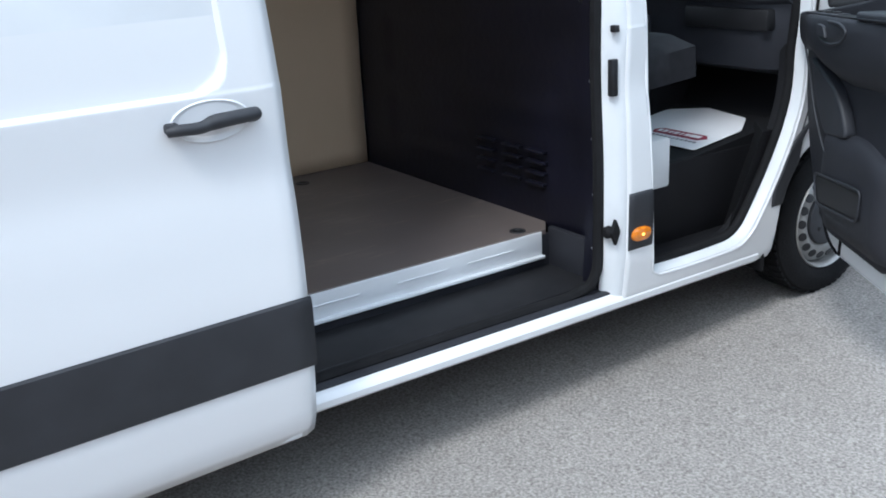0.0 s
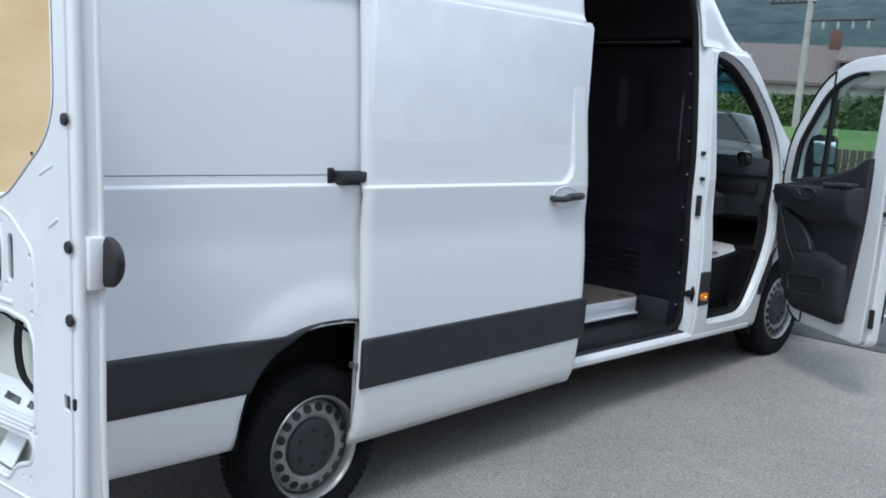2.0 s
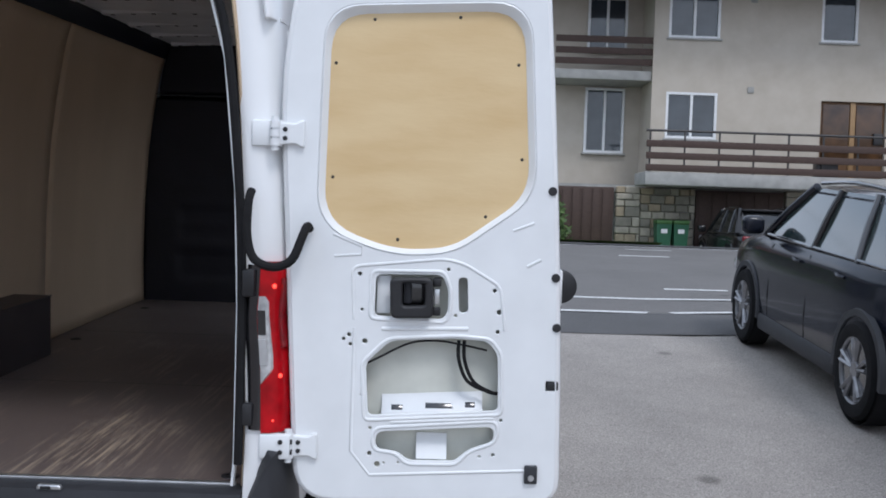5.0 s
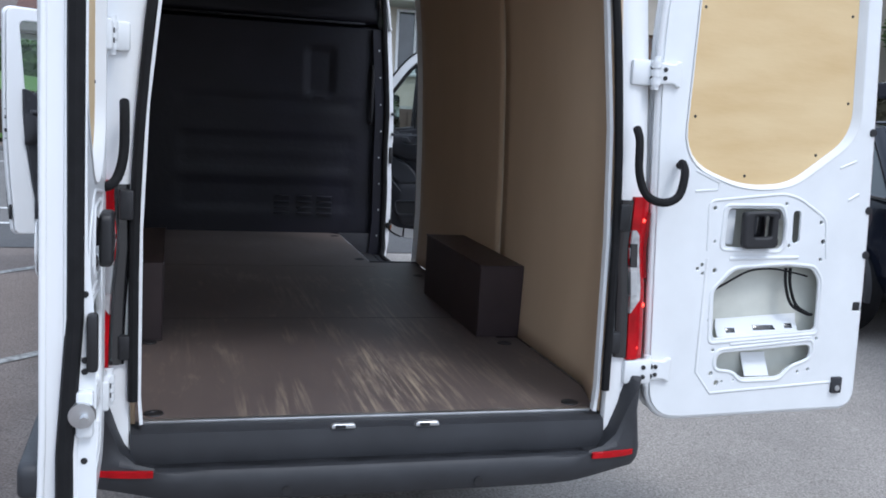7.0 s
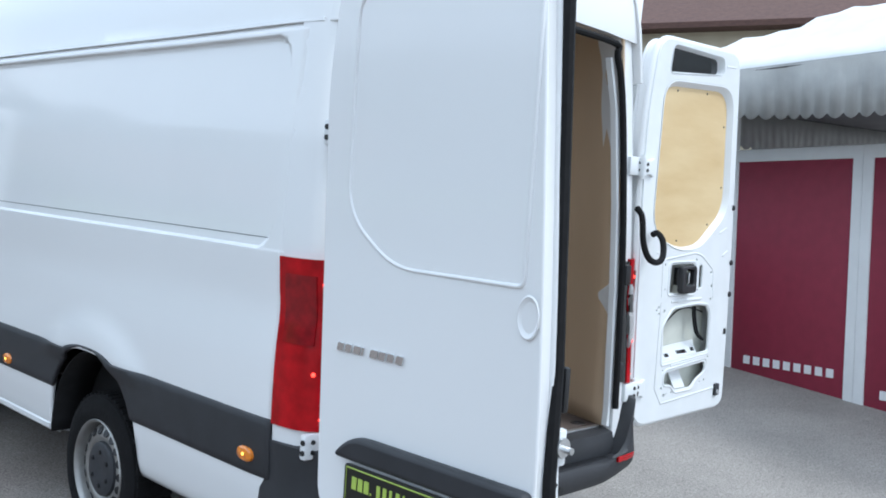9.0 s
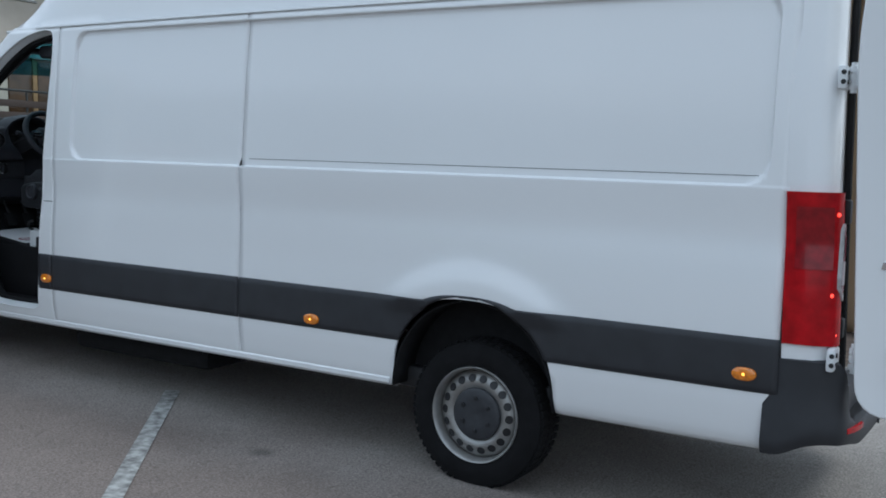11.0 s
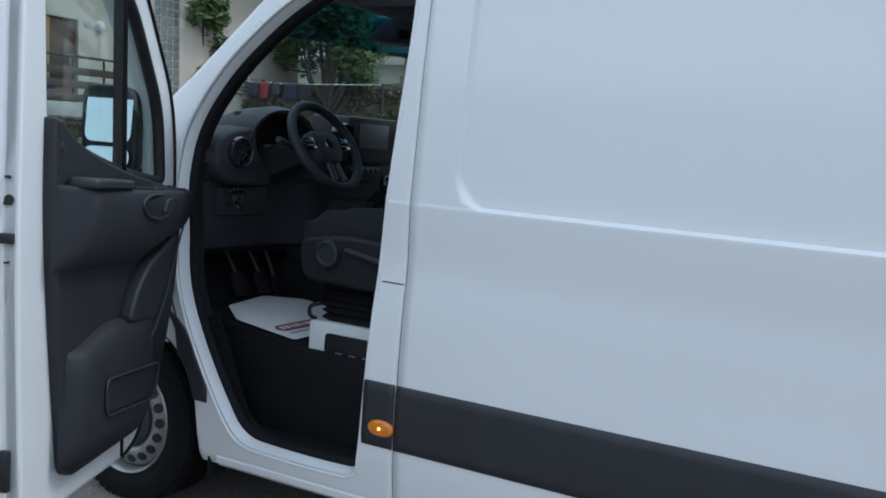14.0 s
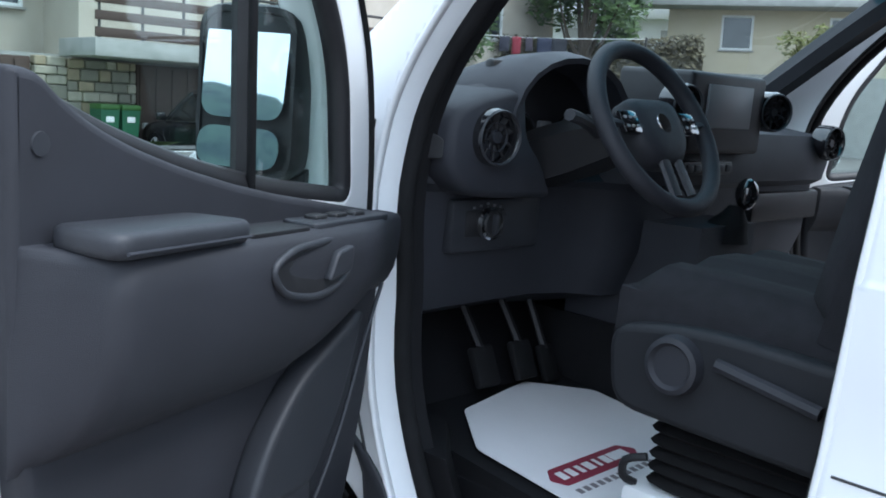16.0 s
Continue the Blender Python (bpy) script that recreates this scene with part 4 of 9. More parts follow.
riser = part("step_riser", box(0.583, 0.592, 1.55, 2.975, 0.545, 0.648, 0.003), WHITE_IN, van, "pale metal riser strip with slots")
for ya in (1.70, 2.02, 2.40, 2.72):
    part("riser_bead", box(0.590, 0.596, ya - 0.11, ya + 0.11, 0.598, 0.605, 0.003), WHITE_IN, riser)
part("riser_foot", box(0.583, 0.612, 1.55, 2.975, 0.540, 0.552, 0.003), WHITE_IN, riser)
for k in range(5):
    part("tread_rib", box(0.64 + 0.055 * k, 0.655 + 0.055 * k, 1.95, 2.85, 0.445, 0.449, 0.0015), CLADDING, van)
part("door_guide", box(0.885, 0.955, 1.70, 3.03, 0.448, 0.47, 0.006), RUBBER, van, "black lower door guide")
part("sill_screw", lathe([(0, 0.006), (0.006, 0.006), (0.008, 0.0)], 10, "z", (0.87, 2.47, 0.447)), STEEL, van)

# short joint across the left post
part("panel_joint", tube([(-(side_x(y, 1.205) + 0.0005), y, 1.205) for y in (3.052, 3.09, 3.135)], 0.0022, 6), BLACK_PL, van)

# B post, right and left
for s in (1, -1):
    zs = span(0.46, 2.68, 0.06)
    sec = []
    for z in zs:
        x = side_x(3.0, z) - (0.008 if z < 2.285 else 0.02)
        sec.append([Vector((s * a, y, z)) for a, y in ((x, 3.045), (x - 0.004, 3.028), (x - 0.016, 3.008 + 0.004 * math.sin(z * 19)), (x - 0.034, 2.996), (x - 0.044, 2.980), (x - 0.056, 2.976), (x - 0.060, 3.03), (x - 0.060, 3.14), (x - 0.05, 3.15), (x - 0.02, 3.10))])
    if s > 0:
        part("centre_post", loft(sec), WHITE_IN, van, "white door post between cab and load space", 40)
for (y, z, w, h, mt, lb) in ((2.998, 1.63, 0.012, 0.012, BLACK_PL, "dark bolt hole"), (2.998, 1.47, 0.012, 0.012, BLACK_PL, "dark bolt hole"), (2.998, 1.30, 0.014, 0.065, BLACK_PL, "black latch slot")):
    x = side_x(3.0, z) - 0.02
    part("post_fitting", box(x - 0.01, x + 0.016, y - w, y + w, z - h, z + h, 0.004), mt, van, lb)
buf = part("door_buffer", mapped(plate(round_poly([(-0.030, 0.0), (0.0, -0.055), (0.030, 0.0), (0.0, 0.055)], 0.014, 4), (), 0.016, 0.005), lambda p: Vector((side_x(3.0, 0.72) - 0.012 + p.z, 2.995 + 0.8 * p.x, 0.735 + p.y))), RUBBER, van, "black rubber door buffer")
part("buffer_nose", lathe([(0, 0.024), (0.018, 0.022), (0.026, 0.012), (0.026, 0)], 16, "y", (side_x(3.0, 0.72) - 0.03, 2.985, 0.735), -1), RUBBER, buf)
seal_x = lambda z: side_x(3.0, min(z, 2.28)) - 0.072
part("opening_seal", tube([(side_x(1.75, 0.45) - 0.07, 1.75, 0.497), (side_x(2.5, 0.45) - 0.07, 2.5, 0.497), (side_x(2.85, 0.45) - 0.066, 2.86, 0.50), (seal_x(0.56) + 0.012, 2.945, 0.56)] + [(seal_x(z), 2.966, z) for z in (0.70, 1.0, 1.3, 1.6, 1.9, 2.2)] + [(0.845, 2.945, 2.50), (0.81, 2.88, 2.64), (0.79, 2.75, 2.70), (0.79, 1.7, 2.70)], 0.021, 8, smooth=4), RUBBER, van, "black seal of the side opening")
part("post_backing", loft([[Vector((x, y, z)) for x, y in ((seal_x(z) - 0.09, 2.985), (seal_x(z) + 0.018, 2.985), (seal_x(z) + 0.018, 3.03), (seal_x(z) - 0.09, 3.03))] for z in (0.48, 0.8, 1.2, 1.6, 2.0, 2.28)]), BULK, van, "dark flange between bulkhead and post")
for k in range(8):
    part("post_rivet", lathe([(0, 0.007), (0.004, 0.006), (0.005, 0)], 8, "y", (seal_x(0.65 + 0.21 * k) - 0.045, 2.984, 0.65 + 0.21 * k), -1), STEEL, van)
# header over the sliding opening
part("side_header", loft([[Vector((a, y, z)) for a, z in ((0.835, 2.700), (0.80, 2.755), (0.72, 2.775), (0.70, 2.72), (0.78, 2.695))] for y in (1.60, 2.2, 2.8, 3.0)]), WHITE, van, "white header over the side opening")
part("upper_rail", box(0.74, 0.79, 1.6, 2.95, 2.675, 2.705, 0.006), BLACK_PL, van, "dark upper door rail")

# ---- sliding door, pushed back along the side ----
SD = 0.075
sd = new("sliding_door")
sd.parent = van
sd.location.z = -0.018
sd["label"] = "white sliding side door slid fully back"
zs = span(0.405, 2.735, 0.035, [q + 0.012 for q in FINE_Z] + [2.315, 2.325, 2.335, 2.35])
ys = span(0.135, 1.715, 0.035, [1.572 - d for d in (-0.012, -0.001, 0.003, 0.006, 0.009, 0.013)] + [1.548 - 0.012 * k for k in range(9)])


def sd_fn(y, z):
    x = lerp_tab(SIDE_X, z - 0.012) + SD - recess(y, z - 0.012, -1.0, 1.572, z1=2.285)
    x -= 0.02 * sstep(1.695, 1.715, y) + 0.02 * sstep(0.155, 0.135, y)
    x -= 0.010 * sstep(2.322, 2.345, z)
    yy = y - 0.055 * sstep(1.0, 1.7, y) * sstep(0.9, 2.4, z) ** 1.5
    return Vector((x, yy, z + sag(y, z)))


def sag(y, z):
    """The open door hangs a little lower at its rear foot."""
    r = 1 - (y - 0.135) / 1.58
    return -0.032 * r * sstep(1.40, 0.87, z) - 0.014 * r * sstep(0.65, 0.405, z)


part("door_skin", skin(ys, zs, sd_fn), WHITE, sd, "white pressed door skin", 42)
thick(sd.children[0], 0.03)
part("door_inner", box(0.975, 1.035, 0.17, 1.68, 0.40, 2.30, 0.02, m=None), WHITE_IN, sd)
bm = skin(span(0.138, 1.712, 0.08), span(ZS0, ZS1, 0.03, (ZS0 + 0.006, ZS1 - 0.006)), lambda y, z: Vector((lerp_tab(SIDE_X, z) + SD + 0.012 * min(1, max(0, min(z - ZS0, ZS1 - z) / 0.01)) ** 0.5, y, z + sag(y, z))))
thick(part("side_band", bm, CLADDING, sd, "dark grey plastic side band", 50), 0.02)
# handle with its bowl
hy, hz = 1.49, 1.410
bm = lathe([(0.001, 0.112), (0.004, 0.106), (0.001, 0.095), (-0.009, 0.055), (-0.012, 0.0)], 40, "x", (0, 0, 0))
for v in bm.verts:
    v.co.z *= 0.50
    v.co += Vector((lerp_tab(SIDE_X, hz) + SD + 0.001, hy, hz + 0.005))
part("handle_bowl", bm, WHITE, sd, "white handle bowl")
hp = [(0.022, hy - 0.118, hz - 0.004), (0.036, hy - 0.095, hz - 0.002), (0.040, hy - 0.04, hz - 0.003), (0.036, hy - 0.005, hz + 0.004), (0.040, hy + 0.03, hz + 0.008), (0.036, hy + 0.095, hz + 0.010), (0.022, hy + 0.122, hz + 0.008)]
handle = part("door_handle", tube([(lerp_tab(SIDE_X, hz) + SD + a - 0.010, b, c) for a, b, c in hp], lambda t: 0.020 - 0.005 * abs(t - 0.5) ** 0.5 + 0.004 * sstep(0.4, 0.6, t), 12, smooth=4, flat=0.9), CLADDING, sd, "dark grey pull handle")
for s in (-1, 1):
    part("handle_foot", box(1.03, 1.09, hy + s * 0.108 - 0.018, hy + s * 0.108 + 0.018, hz - 0.012, hz + 0.016, 0.008), CLADDING, handle)
# rear carriage in the rail
car_ = part("roller_carriage", box(0.950, 1.035, 0.02, 0.20, 1.500, 1.548, 0.008), BLACK_PL, sd, "black roller carriage in the rail")
part("carriage_end", box(0.940, 0.985, -0.012, 0.025, 1.488, 1.560, 0.006), BLACK_PL, car_)
part("carriage_arm", box(0.985, 1.042, 0.025, 0.15, 1.51, 1.54, 0.004), TRIM2, car_)
part("edge_fitting", box(1.02, 1.062, 0.118, 0.137, 0.706, 0.734, 0.003), STEEL, sd)

# ---- rear doors ----
def rear_door(name, label, m, mirror):
    """Built flat: u out from the hinge, v up, n towards the load side when shut."""
    root = new(name)
    root.parent = van
    root.matrix_basis = m
    root["label"] = label
    k = -1 if mirror else 1
    put = lambda n0: (lambda p: Vector((p.x * k, -(n0 + p.z), p.y)))
    lean = lambda u, v: (u - 0.05 * (v - 0.7), v)
    L = lambda pts: [(*lean(*p[:2]), *p[2:]) for p in pts]
    out = round_poly(L([(0.035, 0.625, 0.13), (0.945, 0.640, 0.07), (0.960, 1.35, 0.4), (0.945, 2.1, 0.4), (0.93, 2.55, 0.10), (0.13, 2.53, 0.12), (0.035, 2.10, 0.3)]), 0.05, 6)
    wood = round_poly([(0.113, 1.60, 0.12), (0.36, 1.512, 0.20), (0.555, 1.528, 0.07), (0.812, 1.715, 0.10), (0.772, 2.335, 0.13), (0.128, 2.300, 0.12)], 0.08, 6)
    win = round_poly([(0.150, 2.378, 0.03), (0.665, 2.425, 0.03), (0.655, 2.50, 0.03), (0.17, 2.50, 0.03)], 0.03, 4)
    mech = round_poly([(0.293, 1.280, 0.02), (0.530, 1.274, 0.02), (0.547, 1.300, 0.02), (0.547, 1.375, 0.02), (0.525, 1.428, 0.02), (0.296, 1.424, 0.02)], 0.015, 3)
    slot = round_poly([(0.586, 1.298), (0.618, 1.300), (0.612, 1.422), (0.580, 1.420)], 0.015, 4)
    big = round_poly([(0.280, 0.928, 0.02), (0.735, 0.957, 0.02), (0.727, 1.155, 0.02), (0.690, 1.200, 0.02), (0.575, 1.208, 0.02), (0.350, 1.193, 0.03), (0.268, 1.112, 0.02)], 0.02, 4)
    low = round_poly([(0.308, 0.808, 0.03), (0.385, 0.802, 0.02), (0.424, 0.771, 0.02), (0.589, 0.773, 0.02), (0.632, 0.812, 0.02), (0.722, 0.838, 0.03), (0.724, 0.898, 0.03), (0.310, 0.870, 0.03)], 0.02, 4)
    sq = round_poly([(0.898, 1.030), (0.932, 1.030), (0.932, 1.066), (0.898, 1.066)], 0.004, 2)
    dots = []
    for u, v, r in ((0.207, 1.211, .007), (0.188, 1.196, .006), (0.212, 1.178, .006), (0.262, 1.190, .009), (0.239, 1.424, .007), (0.545, 1.448, .006), (0.708, 1.379, .007), (0.726, 1.304, .009), (0.723, 1.235, .007), (0.574, 1.288, .006),
                    (0.288, 0.883, .006), (0.288, 0.792, .008), (0.316, 0.754, .010), (0.339, 0.759, .004), (0.389, 0.763, .004), (0.675, 0.790, .005), (0.722, 0.798, .006), (0.746, 0.922, .006), (0.250, 1.300, .005), (0.255, 1.000, .005)):
        dots.append([(u + r * math.cos(q), v + r * math.sin(q)) for q in [2 * math.pi * j / 10 for j in range(10)]])
    c = lambda poly, g: [((p[0] - sum(q[0] for q in poly) / len(poly)) * g[0] + sum(q[0] for q in poly) / len(poly), (p[1] - sum(q[1] for q in poly) / len(poly)) * g[1] + sum(q[1] for q in poly) / len(poly)) for p in poly]
    wood_rim, win_rim = c(wood, (1.085, 1.075)), c(win, (1.05, 1.22))
    inner = part("inner_panel", mapped(plate(out, [wood_rim, win_rim, mech, slot, big, low, sq] + dots, 0.012, 0.003, 2), put(0.0)), WHITE_IN, root, "white pressed inner panel with openings", 45)
    # raised beads round the openings
    def bead(pts, r=0.008, nm="pressed_bead", grow=1.0, closed=True):
        part(nm, tube([(u * k, -0.006 + 0.45 * r, v) for u, v in pts], r, 8, closed=closed), WHITE_IN, inner, "", 60)
    # slanting reveals down to the board and the window
    for rim, hole, deep in ((wood_rim, wood, 0.026), (win_rim, win, 0.030)):
        rings = [(0.0, -0.007), (0.12, -0.0095), (0.3, -0.005), (0.85, deep - 0.004), (1.0, deep)]
        part("pressed_reveal", loft([[Vector(((a[0] + (b[0] - a[0]) * g) * k, y, a[1] + (b[1] - a[1]) * g)) for a, b in zip(rim, hole)] for g, y in rings], closed=True, caps=False), WHITE_IN, inner, "slanting pressed reveal", 50)
    bead(c(mech, (1.10, 1.16)), 0.008)
    bead(c(big, (1.06, 1.10)), 0.008)
    bead(c(low, (1.06, 1.28)), 0.008)
    bead(round_poly([(0.225, 1.235), (0.212, 1.45), (0.53, 1.485), (0.60, 1.470), (0.728, 1.395), (0.752, 1.210)], 0.03, 4)[4:-4], 0.007, closed=False)
    bead([(0.225, 1.235), (0.222, 0.80), (0.29, 0.715), (0.85, 0.745)], 0.007, closed=False)
    bead([(0.32, 1.235), (0.62, 1.243)], 0.009, closed=False)
    bead([(0.36, 0.905), (0.72, 0.928)], 0.008, closed=False)
    bead([(0.145, 1.560), (0.245, 1.520), (0.240, 1.492), (0.150, 1.484)], 0.006, closed=False)
    bead([(0.765, 1.590), (0.835, 1.618)], 0.006, closed=False)
    bead([(0.817, 1.467), (0.864, 1.492)], 0.007, closed=False)
    bead([(0.70, 2.470), (0.79, 2.476)], 0.006, closed=False)
    # rim flange round the edge and outer skin
    part("edge_flange", tube([(u * k, 0.018, v) for u, v in out], 0.017, 8, closed=True), WHITE, root, "", 60)
    part("door_edge", loft([[Vector((u * k, y, v)) for u, v in out] for y in (0.006, 0.03, 0.055, 0.072)], closed=True, caps=False), WHITE, root, "white door edge", 50)
    skin_out = [((u - 0.45) * 1.015 + 0.45, (v - 1.57) * 1.006 + 1.568) for u, v in out]
    def sk(p):
        u, v = p.x, p.y
        n = 0.076 + p.z + 0.012 * sstep(0.9, 0.6, v)
        return Vector((u * k, n, v))
    osk = part("outer_skin", mapped(plate(skin_out, [win] if not mirror else [], 0.016, 0.007, 2), sk), WHITE, root, "white outer door skin", 45)
    part("wood_panel", mapped(plate(c(wood, (1.02, 1.02)), (), 0.008), put(-0.024)), PLY, root, "pale birch plywood panel screwed to the door", 40)
    for u, v in ((0.266, 2.295), (0.558, 2.312), (0.137, 2.144), (0.763, 2.158), (0.135, 1.755), (0.787, 1.835), (0.668, 1.634), (0.365, 1.545)):
        part("screw", lathe([(0.0, 0.006), (0.003, 0.004), (0.003, 0)], 8, "y", (u * k, 0.020, v), -1), BLACK_PL, inner)
    part("window_pane", mapped(plate(c(win, (1.03, 1.04)), (), 0.006), lambda p: Vector((p.x * k, 0.033 + p.z, p.y))), TINT, root, "dark window blank")
    # inside of the lower cavity
    part("cavity_back", mapped(plate(round_poly(L([(0.20, 0.70), (0.80, 0.70), (0.80, 1.46), (0.20, 1.46)]), 0.03), (), 0.004), put(-0.064)), mat("cavity_paint", (0.60, 0.61, 0.55), 0.5, var=0.15), root)
    ledge = part("cavity_ledge", loft([[Vector((u * k, n, v + 0.06 * (u - 0.5))) for n, v in ((0.016, 0.930 - e), (0.020, 0.930 - e), (0.058, 0.984 - e), (0.060, 1.0), (0.056, 1.0), (0.052, 0.986 - e))] for u, e in ((0.325, 0.016), (0.345, 0.0), (0.655, 0.0), (0.682, 0.016))]), WHITE_IN, root, "white folded bracket in the opening")
    for a, b in ((0.360, 0.400), (0.480, 0.590), (0.62, 0.655)):
        slope = Matrix.Translation(((a + b) / 2 * k, 0.0345, 0.9565 + 0.06 * ((a + b) / 2 - 0.5))) @ Matrix.Rotation(math.atan2(0.054, 0.036), 4, "X")
        part("ledge_slot", box(-(b - a) / 2, (b - a) / 2, -0.010, 0.010, -0.0015, 0.0025, 0.001), SMOKE, ledge, m=slope)
    part("low_tab", loft([[Vector((u * k, n, v)) for n, v in ((0.014, 0.772), (0.018, 0.772), (0.058, 0.842), (0.060, 0.856), (0.056, 0.856), (0.053, 0.843))] for u in (0.452, 0.466, 0.545, 0.560)]), WHITE_IN, root, "white folded tab")
    for off in (0.0, 0.020):
        part("cable", tube([((0.590 + off) * k, 0.02, 1.198), ((0.592 + off) * k, 0.012, 1.13), ((0.625 + off) * k, 0.010, 1.055), ((0.70 + off * 0.4) * k, 0.015, 1.018), (0.732 * k, 0.022, 1.012)], 0.0065, 8, smooth=5), RUBBER, root, "black cable loop")
    part("cable", tube([(0.275 * k, 0.015, 1.11), (0.32 * k, 0.012, 1.135), (0.42 * k, 0.012, 1.185), (0.52 * k, 0.012, 1.195), (0.62 * k, 0.012, 1.180), (0.69 * k, 0.02, 1.165)], 0.004, 6, smooth=5), RUBBER, root, "thin black cable")
    # lock mechanism: a black case with a ring-shaped grip
    lk = part("lock_case", mapped(plate(round_poly([(0.350, 1.277, 0.024), (0.497, 1.281, 0.024), (0.491, 1.422, 0.024), (0.344, 1.418, 0.024)], 0.02, 5), [round_poly([(0.390, 1.322, 0.012), (0.466, 1.325, 0.012), (0.464, 1.404, 0.012), (0.388, 1.402, 0.012)], 0.012, 4)], 0.034, 0.010, 3), lambda p: Vector((p.x * k, -0.030 + p.z, p.y))), BLACK_PL, root, "black ring-shaped inner handle", 40)
    part("lock_core", box(*sorted((0.384 * k, 0.470 * k)), 0.002, 0.03, 1.316, 1.408, 0.004), SMOKE, lk)
    part("lock_pull", box(*sorted((0.392 * k, 0.420 * k)), -0.014, 0.006, 1.326, 1.400, 0.007, 2), TRIM, lk)
    for v0 in (1.286, 1.388):
        part("lock_rod", box(*sorted((0.492 * k, 0.522 * k)), -0.012, 0.015, v0, v0 + 0.030, 0.006), BLACK_PL, lk)
    part("lock_frame", box(*sorted((0.494 * k, 0.518 * k)), 0.004, 0.03, 1.322, 1.378, 0.004), STEEL, lk)
    part("lock_plate", box(*sorted((0.298 * k, 0.346 * k)), 0.020, 0.028, 1.284, 1.420, 0.004), WHITE_IN, lk)
    # hinges on this leaf
    for v in (1.897, 0.815):
        u0 = lean(0, v)[0] + (0.012 if v < 1 else 0.0)
        hg = part("hinge", mapped(plate(round_poly([(u0 + 0.005, v - 0.040), (u0 + 0.070, v - 0.034), (u0 + 0.086, v - 0.046, 0.008), (u0 + 0.100, v - 0.046, 0.008), (u0 + 0.100, v + 0.046, 0.008), (u0 + 0.086, v + 0.046, 0.008), (u0 + 0.070, v + 0.034), (u0 + 0.005, v + 0.040)], 0.010, 3), (), 0.022, 0.006, 2), lambda p: Vector((p.x * k, -0.012 + p.z, p.y))), WHITE_IN, root, "white cast hinge leaf")
        part("hinge_pin", tube([(u0 * k, -0.018, v - 0.058), (u0 * k, -0.018, v + 0.058)], 0.0125, 12), WHITE_IN, hg)
        for dz in (-0.030, 0.0, 0.030):
            part("hinge_knuckle", lathe([(dz - 0.012, 0.0), (dz - 0.012, 0.018), (dz + 0.012, 0.018), (dz + 0.012, 0.0)], 16, "z", (u0 * k, -0.018, v)), WHITE_IN, hg)
        for du, dz in ((0.034, 0.014), (0.034, -0.016)):
            part("hinge_bolt", lathe([(0.020, 0.009), (0.027, 0.008), (0.027, 0)], 10, "y", ((u0 + du) * k, 0, v + dz), -1), BLACK_PL, hg)
    return root, inner, osk


rd, rd_in = rear_door("rear_door", "white rear door swung back flat, plywood panel and bare inner side", pose(0.985, -1.548, 0, 0, 0, 1.5), False)[:2]
for u, v in ((0.895, 1.73), (0.918, 1.43), (0.928, 1.255)):
    part("rubber_plug", lathe([(0.005, 0.016), (0.012, 0.014), (0.013, 0)], 14, "y", (u, 0, v), -1), BLACK_PL, rd_in, "black rubber plug")
part("door_stop", lathe([(-0.010, 0.0), (-0.010, 0.050), (-0.004, 0.060), (0.012, 0.062), (0.020, 0.055)], 32, "y", (0.945, 0.075, 1.392)), BLACK_PL, rd, "black round door stop")
part("edge_latch", box(0.902, 0.944, -0.003, 0.024, 1.032, 1.064, 0.006), BLACK_PL, rd, "black latch at the door edge")
part("stop_bracket", box(0.905, 0.948, 0.030, 0.076, 1.325, 1.455, 0.008), WHITE, rd, "white bracket of the door stop")
part("edge_catch", box(0.835, 0.880, -0.02, 0.005, 0.70, 0.765, 0.004), TRIM2, rd, "dark catch at the lower edge")
part("catch_eye", lathe([(0.018, 0.012), (0.024, 0.010), (0.024, 0)], 12, "y", (0.858, 0, 0.722), -1), STEEL, rd)

ld, _, ld_out = rear_door("rear_door", "white rear door swung open, its outside facing the lot", pose(-0.910, -1.635, 0, 0, 0, 90.8), True)
# fittings on the outer side of the left leaf
HP = round_poly([(0.10, 2.35, 0.10), (0.86, 2.35, 0.08), (0.86, 1.475, 0.03), (0.33, 1.475, 0.10), (0.10, 1.63, 0.12)], 0.05, 6)
part("pressed_line", tube([(-u, 0.0845, v) for u, v in HP], 0.007, 8, closed=True), WHITE, ld_out, "pressed line in the door skin")
for k, w in enumerate((0.030, 0.030, 0.034, 0.010, 0.036, 0.032, 0.030, 0.032)):
    u = 0.095 + 0.040 * k
    part("script_bar", mapped(plate(round_poly([(u, -0.014), (u + w, -0.014), (u + w + 0.006, 0.014), (u + 0.006, 0.014)], 0.004, 2), (), 0.006, 0.001), lambda p: Vector((-p.x, 0.092 + p.z, 1.195 + p.y))), CHROME, ld_out, "small chrome badge bar")
part("plate_hood", mapped(plate(round_poly([(0.13, 0.845, 0.04), (0.945, 0.845, 0.02), (0.945, 0.925, 0.03), (0.22, 0.925, 0.06)], 0.03, 4), (), 0.05, 0.015), lambda p: Vector((-p.x, 0.104 + p.z, p.y))), CLADDING, ld, "dark grey plate recess and light bar")
plate_ob = part("licence_plate", mapped(plate(round_poly([(0.19, 0.695), (0.72, 0.695), (0.72, 0.83), (0.19, 0.83)], 0.012, 3), (), 0.012, 0.003), lambda p: Vector((-p.x, 0.106 + p.z, p.y))), PLATE_BK, ld, "black dealer plate with lime lettering")
